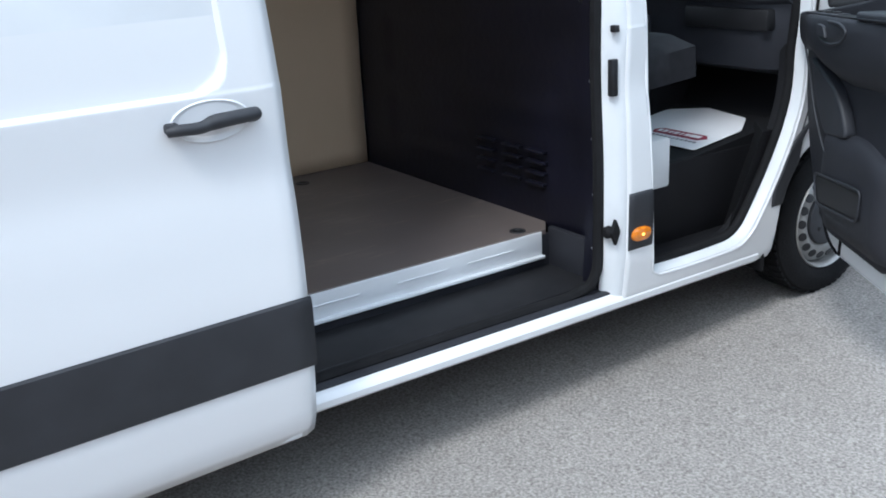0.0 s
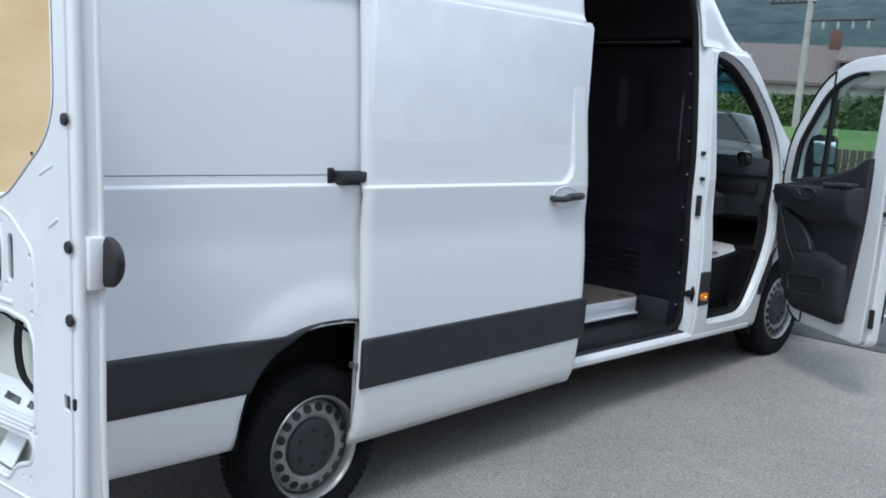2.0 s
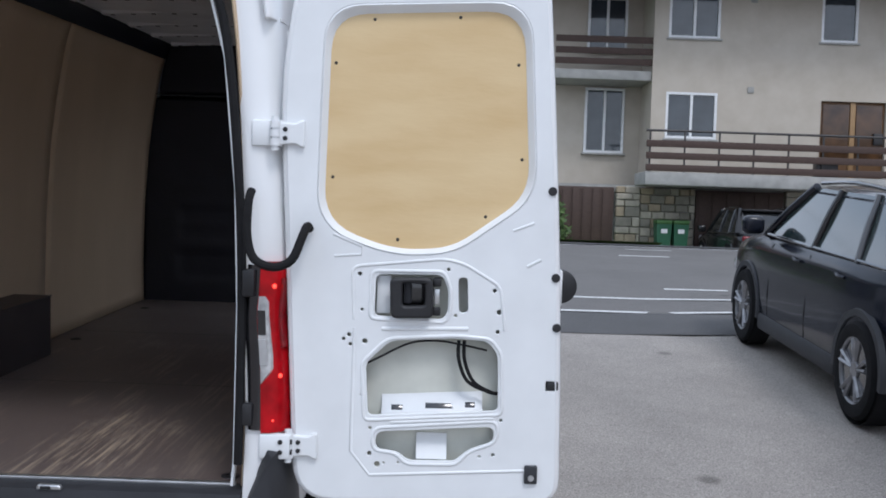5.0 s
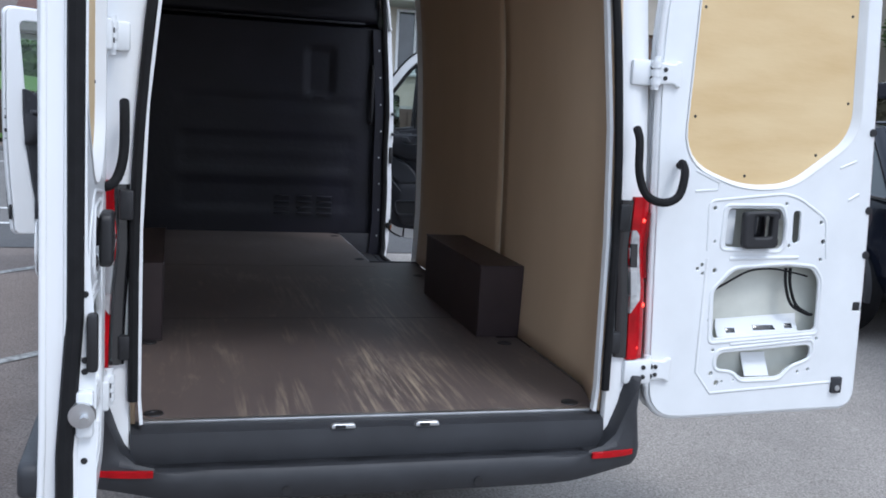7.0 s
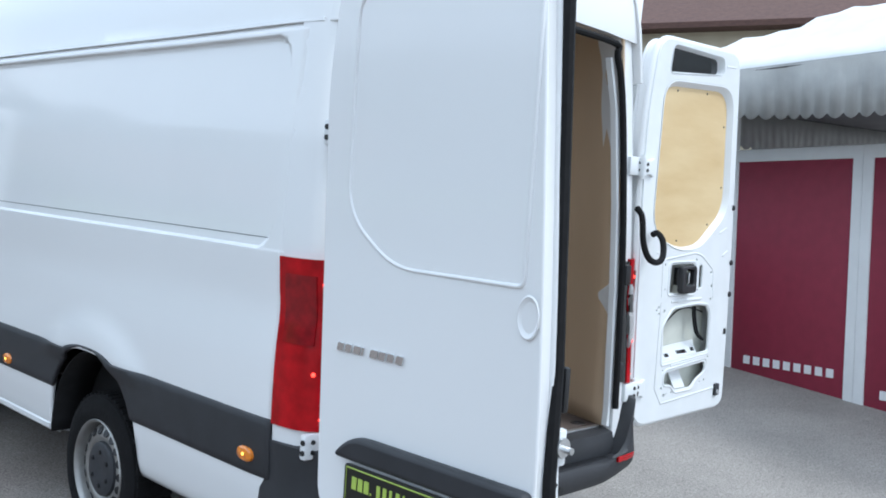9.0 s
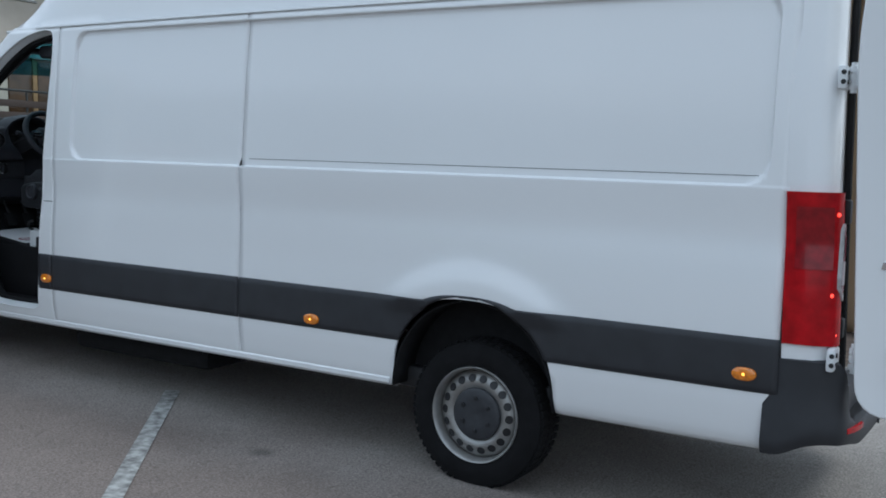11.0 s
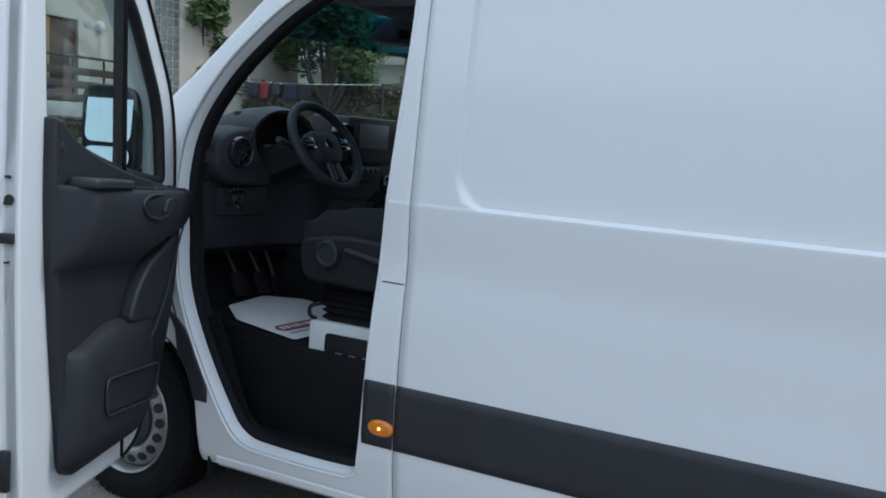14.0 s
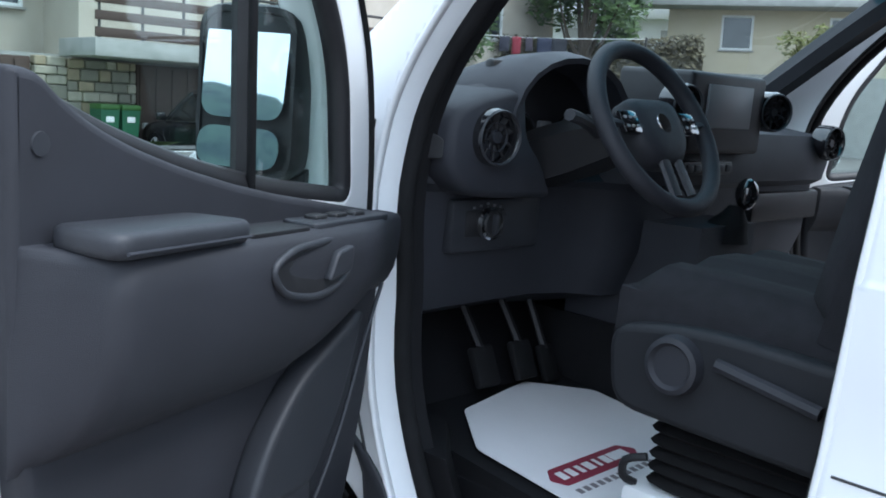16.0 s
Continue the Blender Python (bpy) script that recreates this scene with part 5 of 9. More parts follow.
for k, w in enumerate((0.030, 0.030, 0.030, 0.006, 0.022, 0.022, 0.015, 0.022, 0.012, 0.024, 0.024, 0.034, 0.006, 0.020, 0.022, 0.034)):
    u = 0.232 + 0.0295 * k
    part("plate_mark", box(-u - w * 0.72, -u, 0.1115, 0.1145, 0.755, 0.795 if k not in (3, 12) else 0.763, 0.0), LIME, plate_ob, "lime plate mark")
part("plate_edge", tube([(-0.202, 0.112, 0.705), (-0.708, 0.112, 0.705), (-0.708, 0.112, 0.82), (-0.202, 0.112, 0.82)], 0.003, 6, closed=True), LIME, plate_ob)
bm = lathe([(0.003, 0.050), (0.006, 0.046), (-0.002, 0.034), (-0.006, 0.0)], 28, "y", (0, 0, 0))
for v in bm.verts:
    v.co.z *= 1.25
    v.co.x *= 0.8
    v.co += Vector((-0.885, 0.086, 1.395))
part("handle_cup", bm, WHITE, ld, "white handle cup")
part("door_edge_seal", tube([(-0.964 + 0.05 * (v - 0.7), 0.030 - 0.020 * sstep(0.95, 1.25, v), v) for v in (0.66, 0.95, 1.1, 1.25, 1.5, 2.0, 2.5)], 0.019, 8), RUBBER, ld, "black seal on the closing edge")
fl = []
for v, w in ((0.61, 0.036), (0.80, 0.036), (1.08, 0.034), (1.24, 0.030), (1.40, 0.014), (1.6, 0.012), (2.1, 0.012), (2.52, 0.012)):
    u = 0.956 - 0.05 * (v - 0.7)
    fl.append([Vector((-a, b, v)) for a, b in ((u - 0.035, 0.012), (u - 0.030, -w + 0.006), (u - 0.012, -w), (u - 0.002, -w + 0.012), (u, 0.018), (u - 0.01, 0.026))])
part("closing_flange", loft(fl), WHITE_IN, ld, "white closing edge", 40)
for v in (1.30, 1.155, 1.13, 0.93, 0.80):
    part("edge_hole", lathe([(0, 0.008), (0.004, 0.007), (0.004, 0)], 10, "x", (-(0.953 - 0.05 * (v - 0.7)), -0.010, v), -1), BLACK_PL, ld)
cc = part("closing_catch", box(-0.958, -0.925, -0.030, 0.008, 0.985, 1.09, 0.008), WHITE_IN, ld, "white latch plate")
part("catch_pin", tube([(-0.955, -0.012, 1.035), (-0.990, -0.012, 1.035)], 0.010, 8), STEEL, cc)
part("edge_handle", box(-0.950, -0.915, -0.038, -0.014, 1.13, 1.26, 0.008), BLACK_PL, ld, "black lever in the door edge")
part("latch_disc", lathe([(0, 0.03), (0.012, 0.028), (0.014, 0)], 18, "x", (-0.955, -0.006, 1.04), -1), STEEL, cc)

# hinge halves and check straps on the body
for s in (1, -1):
    for v in (1.897, 0.815):
        p = post_ring(v, s, 0, [(0.93 if v > 1 else 0.945, -1.575)])[0]
        part("body_hinge", box(p.x - 0.055, p.x + 0.055, p.y - 0.012, p.y + 0.02, v - 0.045, v + 0.045, 0.010), WHITE_IN, van, "white hinge block on the post")
        for dz in (-0.018, 0.018):
            part("hinge_bolt", lathe([(0, 0.010), (0.006, 0.009), (0.006, 0)], 10, "x", (p.x + s * 0.054, p.y - 0.002, v + dz), s), BLACK_PL, van)
            part("hinge_bolt", lathe([(0, 0.009), (0.005, 0.008), (0.005, 0)], 10, "y", (p.x + s * 0.02, p.y - 0.012, v + dz), -1), BLACK_PL, van)
    for za, zb in ((1.335, 1.43), (0.885, 0.965)):
        part("lamp_lug", box(s * 0.846 - 0.022, s * 0.846 + 0.022, -1.592, -1.56, za, zb, 0.008), BLACK_PL, van, "black lamp lug")
part("door_strap", tube([(0.855, -1.60, 1.70), (0.852, -1.635, 1.66), (0.853, -1.65, 1.55), (0.88, -1.665, 1.475), (0.945, -1.67, 1.45), (1.005, -1.665, 1.475), (1.035, -1.64, 1.55), (1.045, -1.60, 1.585), (1.05, -1.57, 1.575)], 0.015, 10, smooth=4), RUBBER, van, "black rubber door check strap")
part("door_strap", tube([(-0.855, -1.60, 1.70), (-0.852, -1.635, 1.66), (-0.853, -1.65, 1.55), (-0.87, -1.67, 1.475), (-0.90, -1.70, 1.45), (-0.925, -1.73, 1.475), (-0.93, -1.745, 1.55), (-0.94, -1.75, 1.59)], 0.015, 10, smooth=4), RUBBER, van, "black rubber door check strap")

# ---- front doors ----
def front_door(name, label, s, m):
    """u back from the hinge, v up, n towards the cab."""
    root = new(name)
    root.parent = van
    root.matrix_basis = m
    root["label"] = label
    US = 1.07
    F = lambda n0: (lambda p: Vector((-s * (n0 + p.z), -p.x * US, p.y)))
    V = lambda u, v, n: Vector((-s * n, -u * US, v))
    out = round_poly([(0.30, 0.51, 0.10), (1.00, 0.50, 0.06), (1.055, 1.3, 0.3), (1.05, 2.295, 0.07), (0.62, 2.275, 0.15), (0.37, 2.14, 0.12), (0.09, 1.76, 0.2), (0.045, 1.50, 0.15), (0.045, 1.28, 0.2), (0.075, 1.0, 0.2), (0.16, 0.74, 0.2)], 0.08, 5)
    # the sill of the window climbs from the hinge to the closing edge
    top = [(0.07, 1.428), (0.16, 1.443), (0.35, 1.477), (0.43, 1.491), (0.54, 1.514), (0.66, 1.545), (0.76, 1.577), (0.825, 1.605), (0.870, 1.632), (0.905, 1.662)]
    win = round_poly([(0.13, 1.450, 0.04)] + [(u, v + 0.004, 0.05) for u, v in top[2:7]] + [(0.845, 1.617, 0.03), (0.922, 1.66, 0.02), (0.960, 2.19, 0.05), (0.64, 2.185, 0.12), (0.42, 2.07, 0.15), (0.17, 1.715, 0.1)], 0.05, 5)
    inner = part("door_frame", mapped(plate(out, [win], 0.050, 0.010, 2), F(0.0)), WHITE, root, "white door frame", 45)
    o2 = [((u - 0.55) * 1.02 + 0.55, (v - 1.35) * 1.012 + 1.35) for u, v in out]
    part("outer_skin", mapped(plate(o2, [win], 0.075, 0.014, 2), F(-0.058)), WHITE, root, "white outer skin", 45)
    band = round_poly([(0.20, ZS0), (1.02, ZS0), (1.035, ZS1), (0.14, ZS1)], 0.01)
    part("side_band", mapped(plate(band, (), 0.014, 0.004), F(-0.100)), CLADDING, root, "dark grey plastic side band")
    part("door_edge", loft([[V(u, v, n) for u, v in out] for n in (-0.060, -0.02, 0.022)], closed=True, caps=False), WHITE, root, "white closing edge", 50)
    # lining: a base sheet, the roll under the armrest, the lower block with its pocket, the paler fin
    lin = round_poly([(0.31, 0.60, 0.08), (0.825, 0.590, 0.05), (0.862, 0.80, 0.2), (0.918, 1.18, 0.3), (0.942, 1.43, 0.2), (0.944, 1.666, 0.01)] + [(u, v, 0.03) for u, v in top[::-1]] + [(0.06, 1.30, 0.1), (0.085, 1.05, 0.2), (0.18, 0.79, 0.2)], 0.06, 5)
    tr = part("door_lining", mapped(plate(lin, (), 0.045, 0.012, 3), F(0.040)), TRIM, root, "charcoal moulded door lining", 45)
    def shape(pts, n0, depth, bev, nm, material, label="", r=0.04, owner=None):
        return part(nm, mapped(plate(round_poly(pts, r, 4), (), depth, bev, 3), F(n0)), material, owner or tr, label, 45)
    arm = lambda u: 1.426 + 0.058 * u
    def roll(u):
        k = sstep(0.935, 0.882, u) ** 0.5 * (0.45 + 0.55 * sstep(0.06, 0.34, u))
        h = 0.62 + 0.38 * sstep(0.15, 0.50, u)
        return [V(u, arm(u) - d * h, 0.052 + (n - 0.052) * max(k, 0.02)) for n, d in ((0.052, 0.0), (0.120, 0.0), (0.152, 0.004), (0.163, 0.016), (0.167, 0.05), (0.163, 0.11), (0.150, 0.165), (0.125, 0.205), (0.095, 0.232), (0.066, 0.25), (0.052, 0.26))]
    part("lining_swell", loft([roll(u) for u in span(0.07, 0.935, 0.035, (0.892, 0.902, 0.917, 0.927))]), TRIM, tr, "rounded moulding under the armrest", 60)
    def block(u):
        k = sstep(0.245, 0.40, u) * sstep(0.865, 0.82, u)
        zt = 1.035 - 0.05 * sstep(0.60, 0.85, u)
        zb = 0.625 + 0.16 * sstep(0.42, 0.26, u)
        return [V(u, zb + (zt - zb) * g, 0.050 + (n - 0.050) * max(k, 0.02)) for n, g in ((0.050, 1.0), (0.080, 0.985), (0.104, 0.93), (0.112, 0.80), (0.116, 0.5), (0.112, 0.2), (0.095, 0.05), (0.050, 0.0))]
    low_block = part("pocket_block", loft([block(u) for u in span(0.245, 0.865, 0.03)]), TRIM, tr, "moulded lower block with the map pocket", 60)
    shape([(0.345, 0.838), (0.714, 0.868), (0.705, 0.765), (0.375, 0.735)], 0.114, 0.012, 0.004, "pocket_slot", BLACK_PL, "dark pocket opening", 0.03, low_block)
    part("pocket_lip", tube([V(u, v, 0.122) for u, v in round_poly([(0.340, 0.845), (0.720, 0.876), (0.711, 0.757), (0.370, 0.727)], 0.035, 4)], 0.005, 8, closed=True), TRIM2, low_block, "", 60)
    fin = [(0.205, 1.275, 0.02), (0.245, 1.17, 0.05), (0.295, 1.08, 0.05), (0.365, 1.000, 0.03), (0.545, 1.020, 0.03), (0.505, 1.11, 0.05), (0.415, 1.195, 0.05)]
    shape(fin, 0.084, 0.050, 0.012, "lining_fin", TRIM2, "paler moulded fin", 0.03)
    part("lining_seam", tube([V(u, v, 0.110) for u, v in smooth_poly([(0.150, 1.31), (0.215, 1.20), (0.275, 1.08), (0.345, 0.985), (0.40, 0.93)], 4)], 0.004, 6), TRIM2, tr, "raised seam of the lining", 60)
    # armrest pad, grip tray and switches on the ledge
    pad = part("arm_pad", mapped(plate(round_poly([(0.640, -0.078, 0.03), (0.915, -0.096, 0.03), (0.910, 0.008, 0.03), (0.655, 0.020, 0.03)], 0.02, 5), (), 0.030, 0.011, 3), lambda p: V(p.x, arm(p.x) + 0.010 + p.z, 0.080 - p.y)), TRIM2, tr, "padded armrest", 50)
    part("pad_stitch", tube([V(u, arm(u) + 0.0045, n) for u, n in ((0.66, 0.162), (0.79, 0.171), (0.905, 0.178))], 0.0022, 6), DASH, pad)
    part("arm_bin", mapped(plate(round_poly([(0.470, -0.062), (0.635, -0.068), (0.635, -0.008), (0.470, 0.0)], 0.012, 3), (), 0.006, 0.001), lambda p: V(p.x, arm(p.x) + p.z, 0.080 - p.y)), BLACK_PL, tr, "dark grip recess")
    sw = part("switch_plate", mapped(plate(round_poly([(0.16, -0.042), (0.455, -0.062), (0.455, 0.004), (0.16, 0.010)], 0.016, 3), (), 0.012, 0.003), lambda p: V(p.x, arm(p.x) + p.z, 0.080 - p.y)), TRIM2, tr, "switch panel")
    for u0 in (0.235, 0.300, 0.365):
        part("window_switch", mapped(plate(round_poly([(u0, -0.030), (u0 + 0.042, -0.033), (u0 + 0.042, -0.008), (u0, -0.006)], 0.006, 3), (), 0.012, 0.004), lambda p: V(p.x, arm(p.x) + 0.007 + p.z, 0.080 - p.y)), BLACK_PL, sw)
    rim_pts = round_poly([(0.30, 1.428, 0.01), (0.56, 1.440, 0.03), (0.622, 1.418, 0.03), (0.585, 1.378, 0.04), (0.49, 1.355, 0.05), (0.385, 1.375, 0.05)], 0.03, 5)
    bowl = part("handle_bowl", tube([V(u, v, 0.120 + 0.048 * sstep(0.20, 0.45, u)) for u, v in rim_pts], 0.006, 8, closed=True), TRIM2, tr, "raised rim of the handle hollow", 60)
    part("bowl_dark", mapped(plate([(0.46 + (u - 0.46) * 0.95, 1.402 + (v - 1.402) * 0.93) for u, v in rim_pts], (), 0.006, 0.002), lambda p: V(p.x, p.y, 0.122 + 0.048 * sstep(0.20, 0.45, p.x) - 0.004 + p.z)), BLACK_PL, bowl, "dark handle hollow")
    part("inner_handle", mapped(plate(round_poly([(0.405, 1.385), (0.475, 1.378), (0.450, 1.420), (0.400, 1.425)], 0.010, 3), (), 0.014, 0.004), lambda p: V(p.x, p.y, 0.172 + p.z)), TRIM2, tr, "inner door handle")
    part("upper_screw", lathe([(0.0, 0.014), (0.003, 0.013), (0.003, 0.0)], 16, "x", tuple(V(0.905, 1.585, 0.062)), -s), TRIM2, tr)
    # glass with divider bar, seals
    g = part("door_glass", mapped(plate([((u - 0.55) * 1.01 + 0.55, (v - 1.8) * 1.01 + 1.8) for u, v in win], (), 0.004), F(-0.02)), GLASS, root, "door window glass", 0)
    g.visible_shadow = False
    back = [i for i, q in enumerate(win) if q[0] > 0.87]
    part("window_seal", tube([V(u, v, 0.004) for u, v in win[back[-1] + 1:] + win[:back[0]]], 0.022, 8), BLACK_PL, root, "black window seal", 60)
    part("divider_bar", tube([V(0.425, 1.47, -0.01), V(0.460, 2.09, -0.01)], 0.02, 8), BLACK_PL, root, "black window divider")
    part("edge_seal", tube([V(u, v, 0.026) for u, v in [((u - 0.55) * 0.985 + 0.55, (v - 1.35) * 0.99 + 1.35) for u, v in out if u < 0.5]], 0.008, 6), RUBBER, root, "black seal along the hinge side", 60)
    # rear edge: lock, holes
    for v, w, h in ((1.335, 0.020, 0.028), (1.43, 0.010, 0.010), (1.50, 0.008, 0.008), (1.27, 0.006, 0.006)):
        part("lock_slot", box(*sorted((-s * (-0.005 - w), -s * (-0.005 + w))), -1.136, -1.118, v - h / 2, v + h / 2, 0.003), BLACK_PL, root, "dark lock slot")
    part("edge_plug", lathe([(0.0, 0.014), (0.004, 0.013), (0.005, 0)], 14, "y", (s * 0.0, -1.130, 1.44), -1), BLACK_PL, root)
    part("lower_reflector", box(*sorted((s * 0.0, s * 0.03)), -1.107, -1.086, 0.62, 0.74, 0.006), BLACK_PL, root, "dark edge reflector")
    part("outer_handle", tube([V(0.74, 1.26, -0.105), V(0.80, 1.262, -0.118), V(0.92, 1.268, -0.118), V(0.97, 1.27, -0.10)], 0.018, 8, smooth=3), CLADDING, root, "dark grey outer handle")
    part("check_strap", tube([V(0.02, 1.20, 0.02), V(-0.06, 1.19, 0.06)], 0.012, 6), BLACK_PL, root)
    part("hinge_cover", lathe([(-0.03, 0.0), (-0.03, 0.03), (0.03, 0.03), (0.03, 0.0)], 16, "y", tuple(V(0.035, 1.37, 0.045))), BLACK_PL, root, "black round stop")
    # mirror
    mir = part("wing_mirror", _rounded_shell(V), BLACK_PL, root, "black wing mirror housing", 50)
    for v0, v1 in ((1.588, 1.765), (1.500, 1.572)):
        me = plate(round_poly([(-0.085, v0), (0.085, v0), (0.085, v1), (-0.085, v1)], 0.035, 5), (), 0.004)
        part("mirror_glass", mapped(me, lambda p: V(0.225 + p.z - 0.11 * (p.y - 1.633), p.y, -0.152 + p.x)), MIRROR, mir, "mirror glass")
    part("mirror_arm", tube([V(0.14, 1.47, -0.06), V(0.15, 1.47, -0.10), V(0.16, 1.50, -0.13)], 0.03, 8), BLACK_PL, mir)
    return root


def _rounded_shell(V):
    sec = []
    for u, g in ((0.115, 0.55), (0.13, 0.85), (0.16, 1.0), (0.205, 1.03), (0.22, 1.0), (0.22, 0.93), (0.215, 0.92)):
        ring = []
        for a, b in round_poly([(-0.10, -0.165), (0.10, -0.165), (0.10, 0.165), (-0.10, 0.165)], 0.05, 4):
            ring.append(V(u, 1.633 + b * g * 0.93, -0.152 + a * g))
        sec.append(ring)
    return loft(sec)


front_door("driver_door", "open white driver door with charcoal lining", -1, pose(-0.955, 4.125, 0, 0, 0, -67))
front_door("passenger_door", "open white passenger door with charcoal lining", 1, pose(0.965, 4.14, 0, 0, 0, 58))

# ---- cab ----
CABTRIM = mat("black_cab_trim", (0.0075, 0.0075, 0.009), 0.7, spec=0.25, var=0.2, scale=8, bump=0.2, bscale=700)
for s in (-1, 1):
    ap = [(y, z) for y, z in APERTURE]
    cy, cz = 3.55, 1.35
    shrink = lambda k: [((y - cy) * k + cy, (z - cz) * k + cz) for y, z in ap]
    lining = [[Vector((s * (side_x(y, z) - d), y, z)) for y, z in shrink(k)] for d, k in ((0.012, 1.012), (0.022, 0.995), (0.055, 0.975), (0.10, 0.965))]
    part("door_jamb", loft(lining, closed=True, caps=False), WHITE_IN, van, "white painted door jamb", 60)
    part("aperture_edge", tube([(s * (side_x(y, z) - 0.004), y, z) for y, z in shrink(1.002)], 0.007, 8, closed=True), WHITE, van, "", 60)
    part("aperture_seal", tube([(s * (side_x(y, z) - 0.075), y, z) for y, z in shrink(0.965)], 0.019, 8, closed=True), RUBBER, van, "black rubber door seal", 60)
    part("jamb_lining", loft([[Vector((s * (side_x(y, z) - d), y, z)) for y, z in shrink(k)] for d, k in ((0.09, 0.962), (0.105, 0.957), (0.125, 0.955))], closed=True, caps=False), CABTRIM, van, "black jamb lining", 60)
    # step and its tread
    part("cab_step", box(*sorted((s * 0.74, s * 0.93)), 3.20, 3.92, 0.515, 0.545, 0.01), CABTRIM, van, "black cab step")
    part("step_riser", box(*sorted((s * 0.755, s * 0.806)), 3.18, 4.05, 0.53, 0.875, 0.01), CABTRIM, van)
    part("kick_panel", loft([[Vector((s * x, y, z)) for x, y in ((0.91, 3.70 + q), (0.74, 3.86 + q), (0.74, 4.05 + q), (0.92, 4.0 + q))] for z, q in ((0.53, 0.0), (0.75, 0.10), (0.95, 0.20))]), CABTRIM, van)
    # hinges of the door on the A post
    for z in (1.225, 0.86):
        part("door_hinge", box(*sorted((s * 0.90, s * 0.955)), 4.085, 4.14, z - 0.03, z + 0.03, 0.008), WHITE_IN, van, "white door hinge")
    part("post_grommet", lathe([(0, 0.014), (0.004, 0.013), (0.004, 0)], 12, "x", (s * (side_x(4.10, 1.5)), 4.10, 1.51), s), BLACK_PL, van)
    part("wing_joint", tube([(s * (side_x(y, z) + 0.001), y, z) for y, z in ((4.10, 1.60), (4.12, 1.3), (4.10, 1.1), (4.0, 0.88))], 0.004, 6), BLACK_PL, van)
cab_floor = part("cab_floor", loft([[Vector((x, y, z)) for y, z in ((3.15, 0.80), (3.15, 0.84), (3.60, 0.875), (4.18, 0.94), (4.34, 1.10), (4.42, 1.30), (4.5, 1.30), (4.5, 0.80))] for x in (-0.80, -0.6, 0.6, 0.80)]), CABTRIM, van, "black cab floor covering", 30)
part("engine_tunnel", loft([[Vector((x, y, z)) for x, z in ((-0.20, 0.90), (-0.16, 1.10), (0.16, 1.10), (0.20, 0.90))] for y in (3.95, 4.15, 4.45)]), CABTRIM, van)
part("firewall", box(-0.90, 0.90, 4.44, 4.50, 0.6, 1.5, 0.01), BLACK_PL, van, "dark firewall")
part("headliner", loft([[Vector((x, y, z)) for x, z in ((-0.84, 2.20), (-0.70, 2.255), (0.70, 2.255), (0.84, 2.20), (0.84, 2.28), (-0.84, 2.28))] for y in (3.10, 3.35, 3.66)]), TRIM2, van, "dark cab headliner")
part("overhead_shelf", box(-0.80, 0.80, 3.10, 3.45, 2.12, 2.20, 0.02), TRIM, van)
cons = part("roof_console", box(-0.16, 0.16, 3.46, 3.72, 2.13, 2.245, 0.025, 3), TRIM, van, "dark overhead console")
part("sensor_cover", box(-0.10, 0.10, 3.70, 3.86, 2.08, 2.19, 0.03, 3), BLACK_PL, cons)
part("sun_visor", box(-0.78, -0.20, 3.55, 3.68, 2.165, 2.195, 0.012, 2), TRIM2, van, "dark sun visor")
part("sun_visor", box(0.20, 0.78, 3.55, 3.68, 2.165, 2.195, 0.012, 2), TRIM2, van, "dark sun visor")
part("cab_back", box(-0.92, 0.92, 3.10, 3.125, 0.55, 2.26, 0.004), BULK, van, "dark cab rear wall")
for s in (-1, 1):
    part("belt_post", loft([[Vector((s * x, y, z)) for x, y in ((0.875 - d, 3.12), (0.885 - d, 3.150), (0.82 - d, 3.155), (0.80 - d, 3.12))] for z, d in ((0.56, 0), (1.2, 0.0), (1.8, 0.03), (2.2, 0.06))]), TRIM, van, "black post lining")
    part("seat_belt", box(*sorted((s * 0.80, s * 0.806)), 3.14, 3.18, 1.0, 1.95, 0.002), RUBBER, van, "black seat belt")

# dashboard
DP = [(4.46, 1.10), (4.30, 1.12), (4.15, 1.18), (4.105, 1.30), (4.095, 1.452), (4.062, 1.472), (4.05, 1.53), (4.075, 1.605), (4.22, 1.632), (4.40, 1.585), (4.60, 1.48), (4.60, 1.10)]
sec = []
for x in (-0.91, -0.86, -0.78, -0.66, -0.60, -0.575, -0.5, -0.38, -0.28, -0.255, -0.20, -0.14, -0.06, 0.10, 0.22, 0.30, 0.40, 0.6, 0.80, 0.88, 0.91):
    near = 0.0
    near += 0.115 * sstep(0.40, 0.24, abs(x - 0.06))
    near += 0.115 * sstep(0.15, 0.5, x) * (1 - sstep(0.40, 0.24, abs(x - 0.06)))
    well = 0.09 * sstep(0.175, 0.155, abs(x + 0.43))
    edge = 0.07 * sstep(0.80, 0.91, abs(x))
    sec.append([Vector((x, y - (near if 1.13 < z < 1.62 and y < 4.4 else near * 0.4) + edge * (1 if y < 4.4 else 0) + (well if 1.5 < z < 1.62 and y < 4.2 else 0), z - (0.02 if z > 1.5 else 0) * sstep(0.8, 0.91, abs(x)))) for y, z in DP])
dash = part("dashboard", loft(sec), DASH, van, "dark grey moulded dashboard", 40)
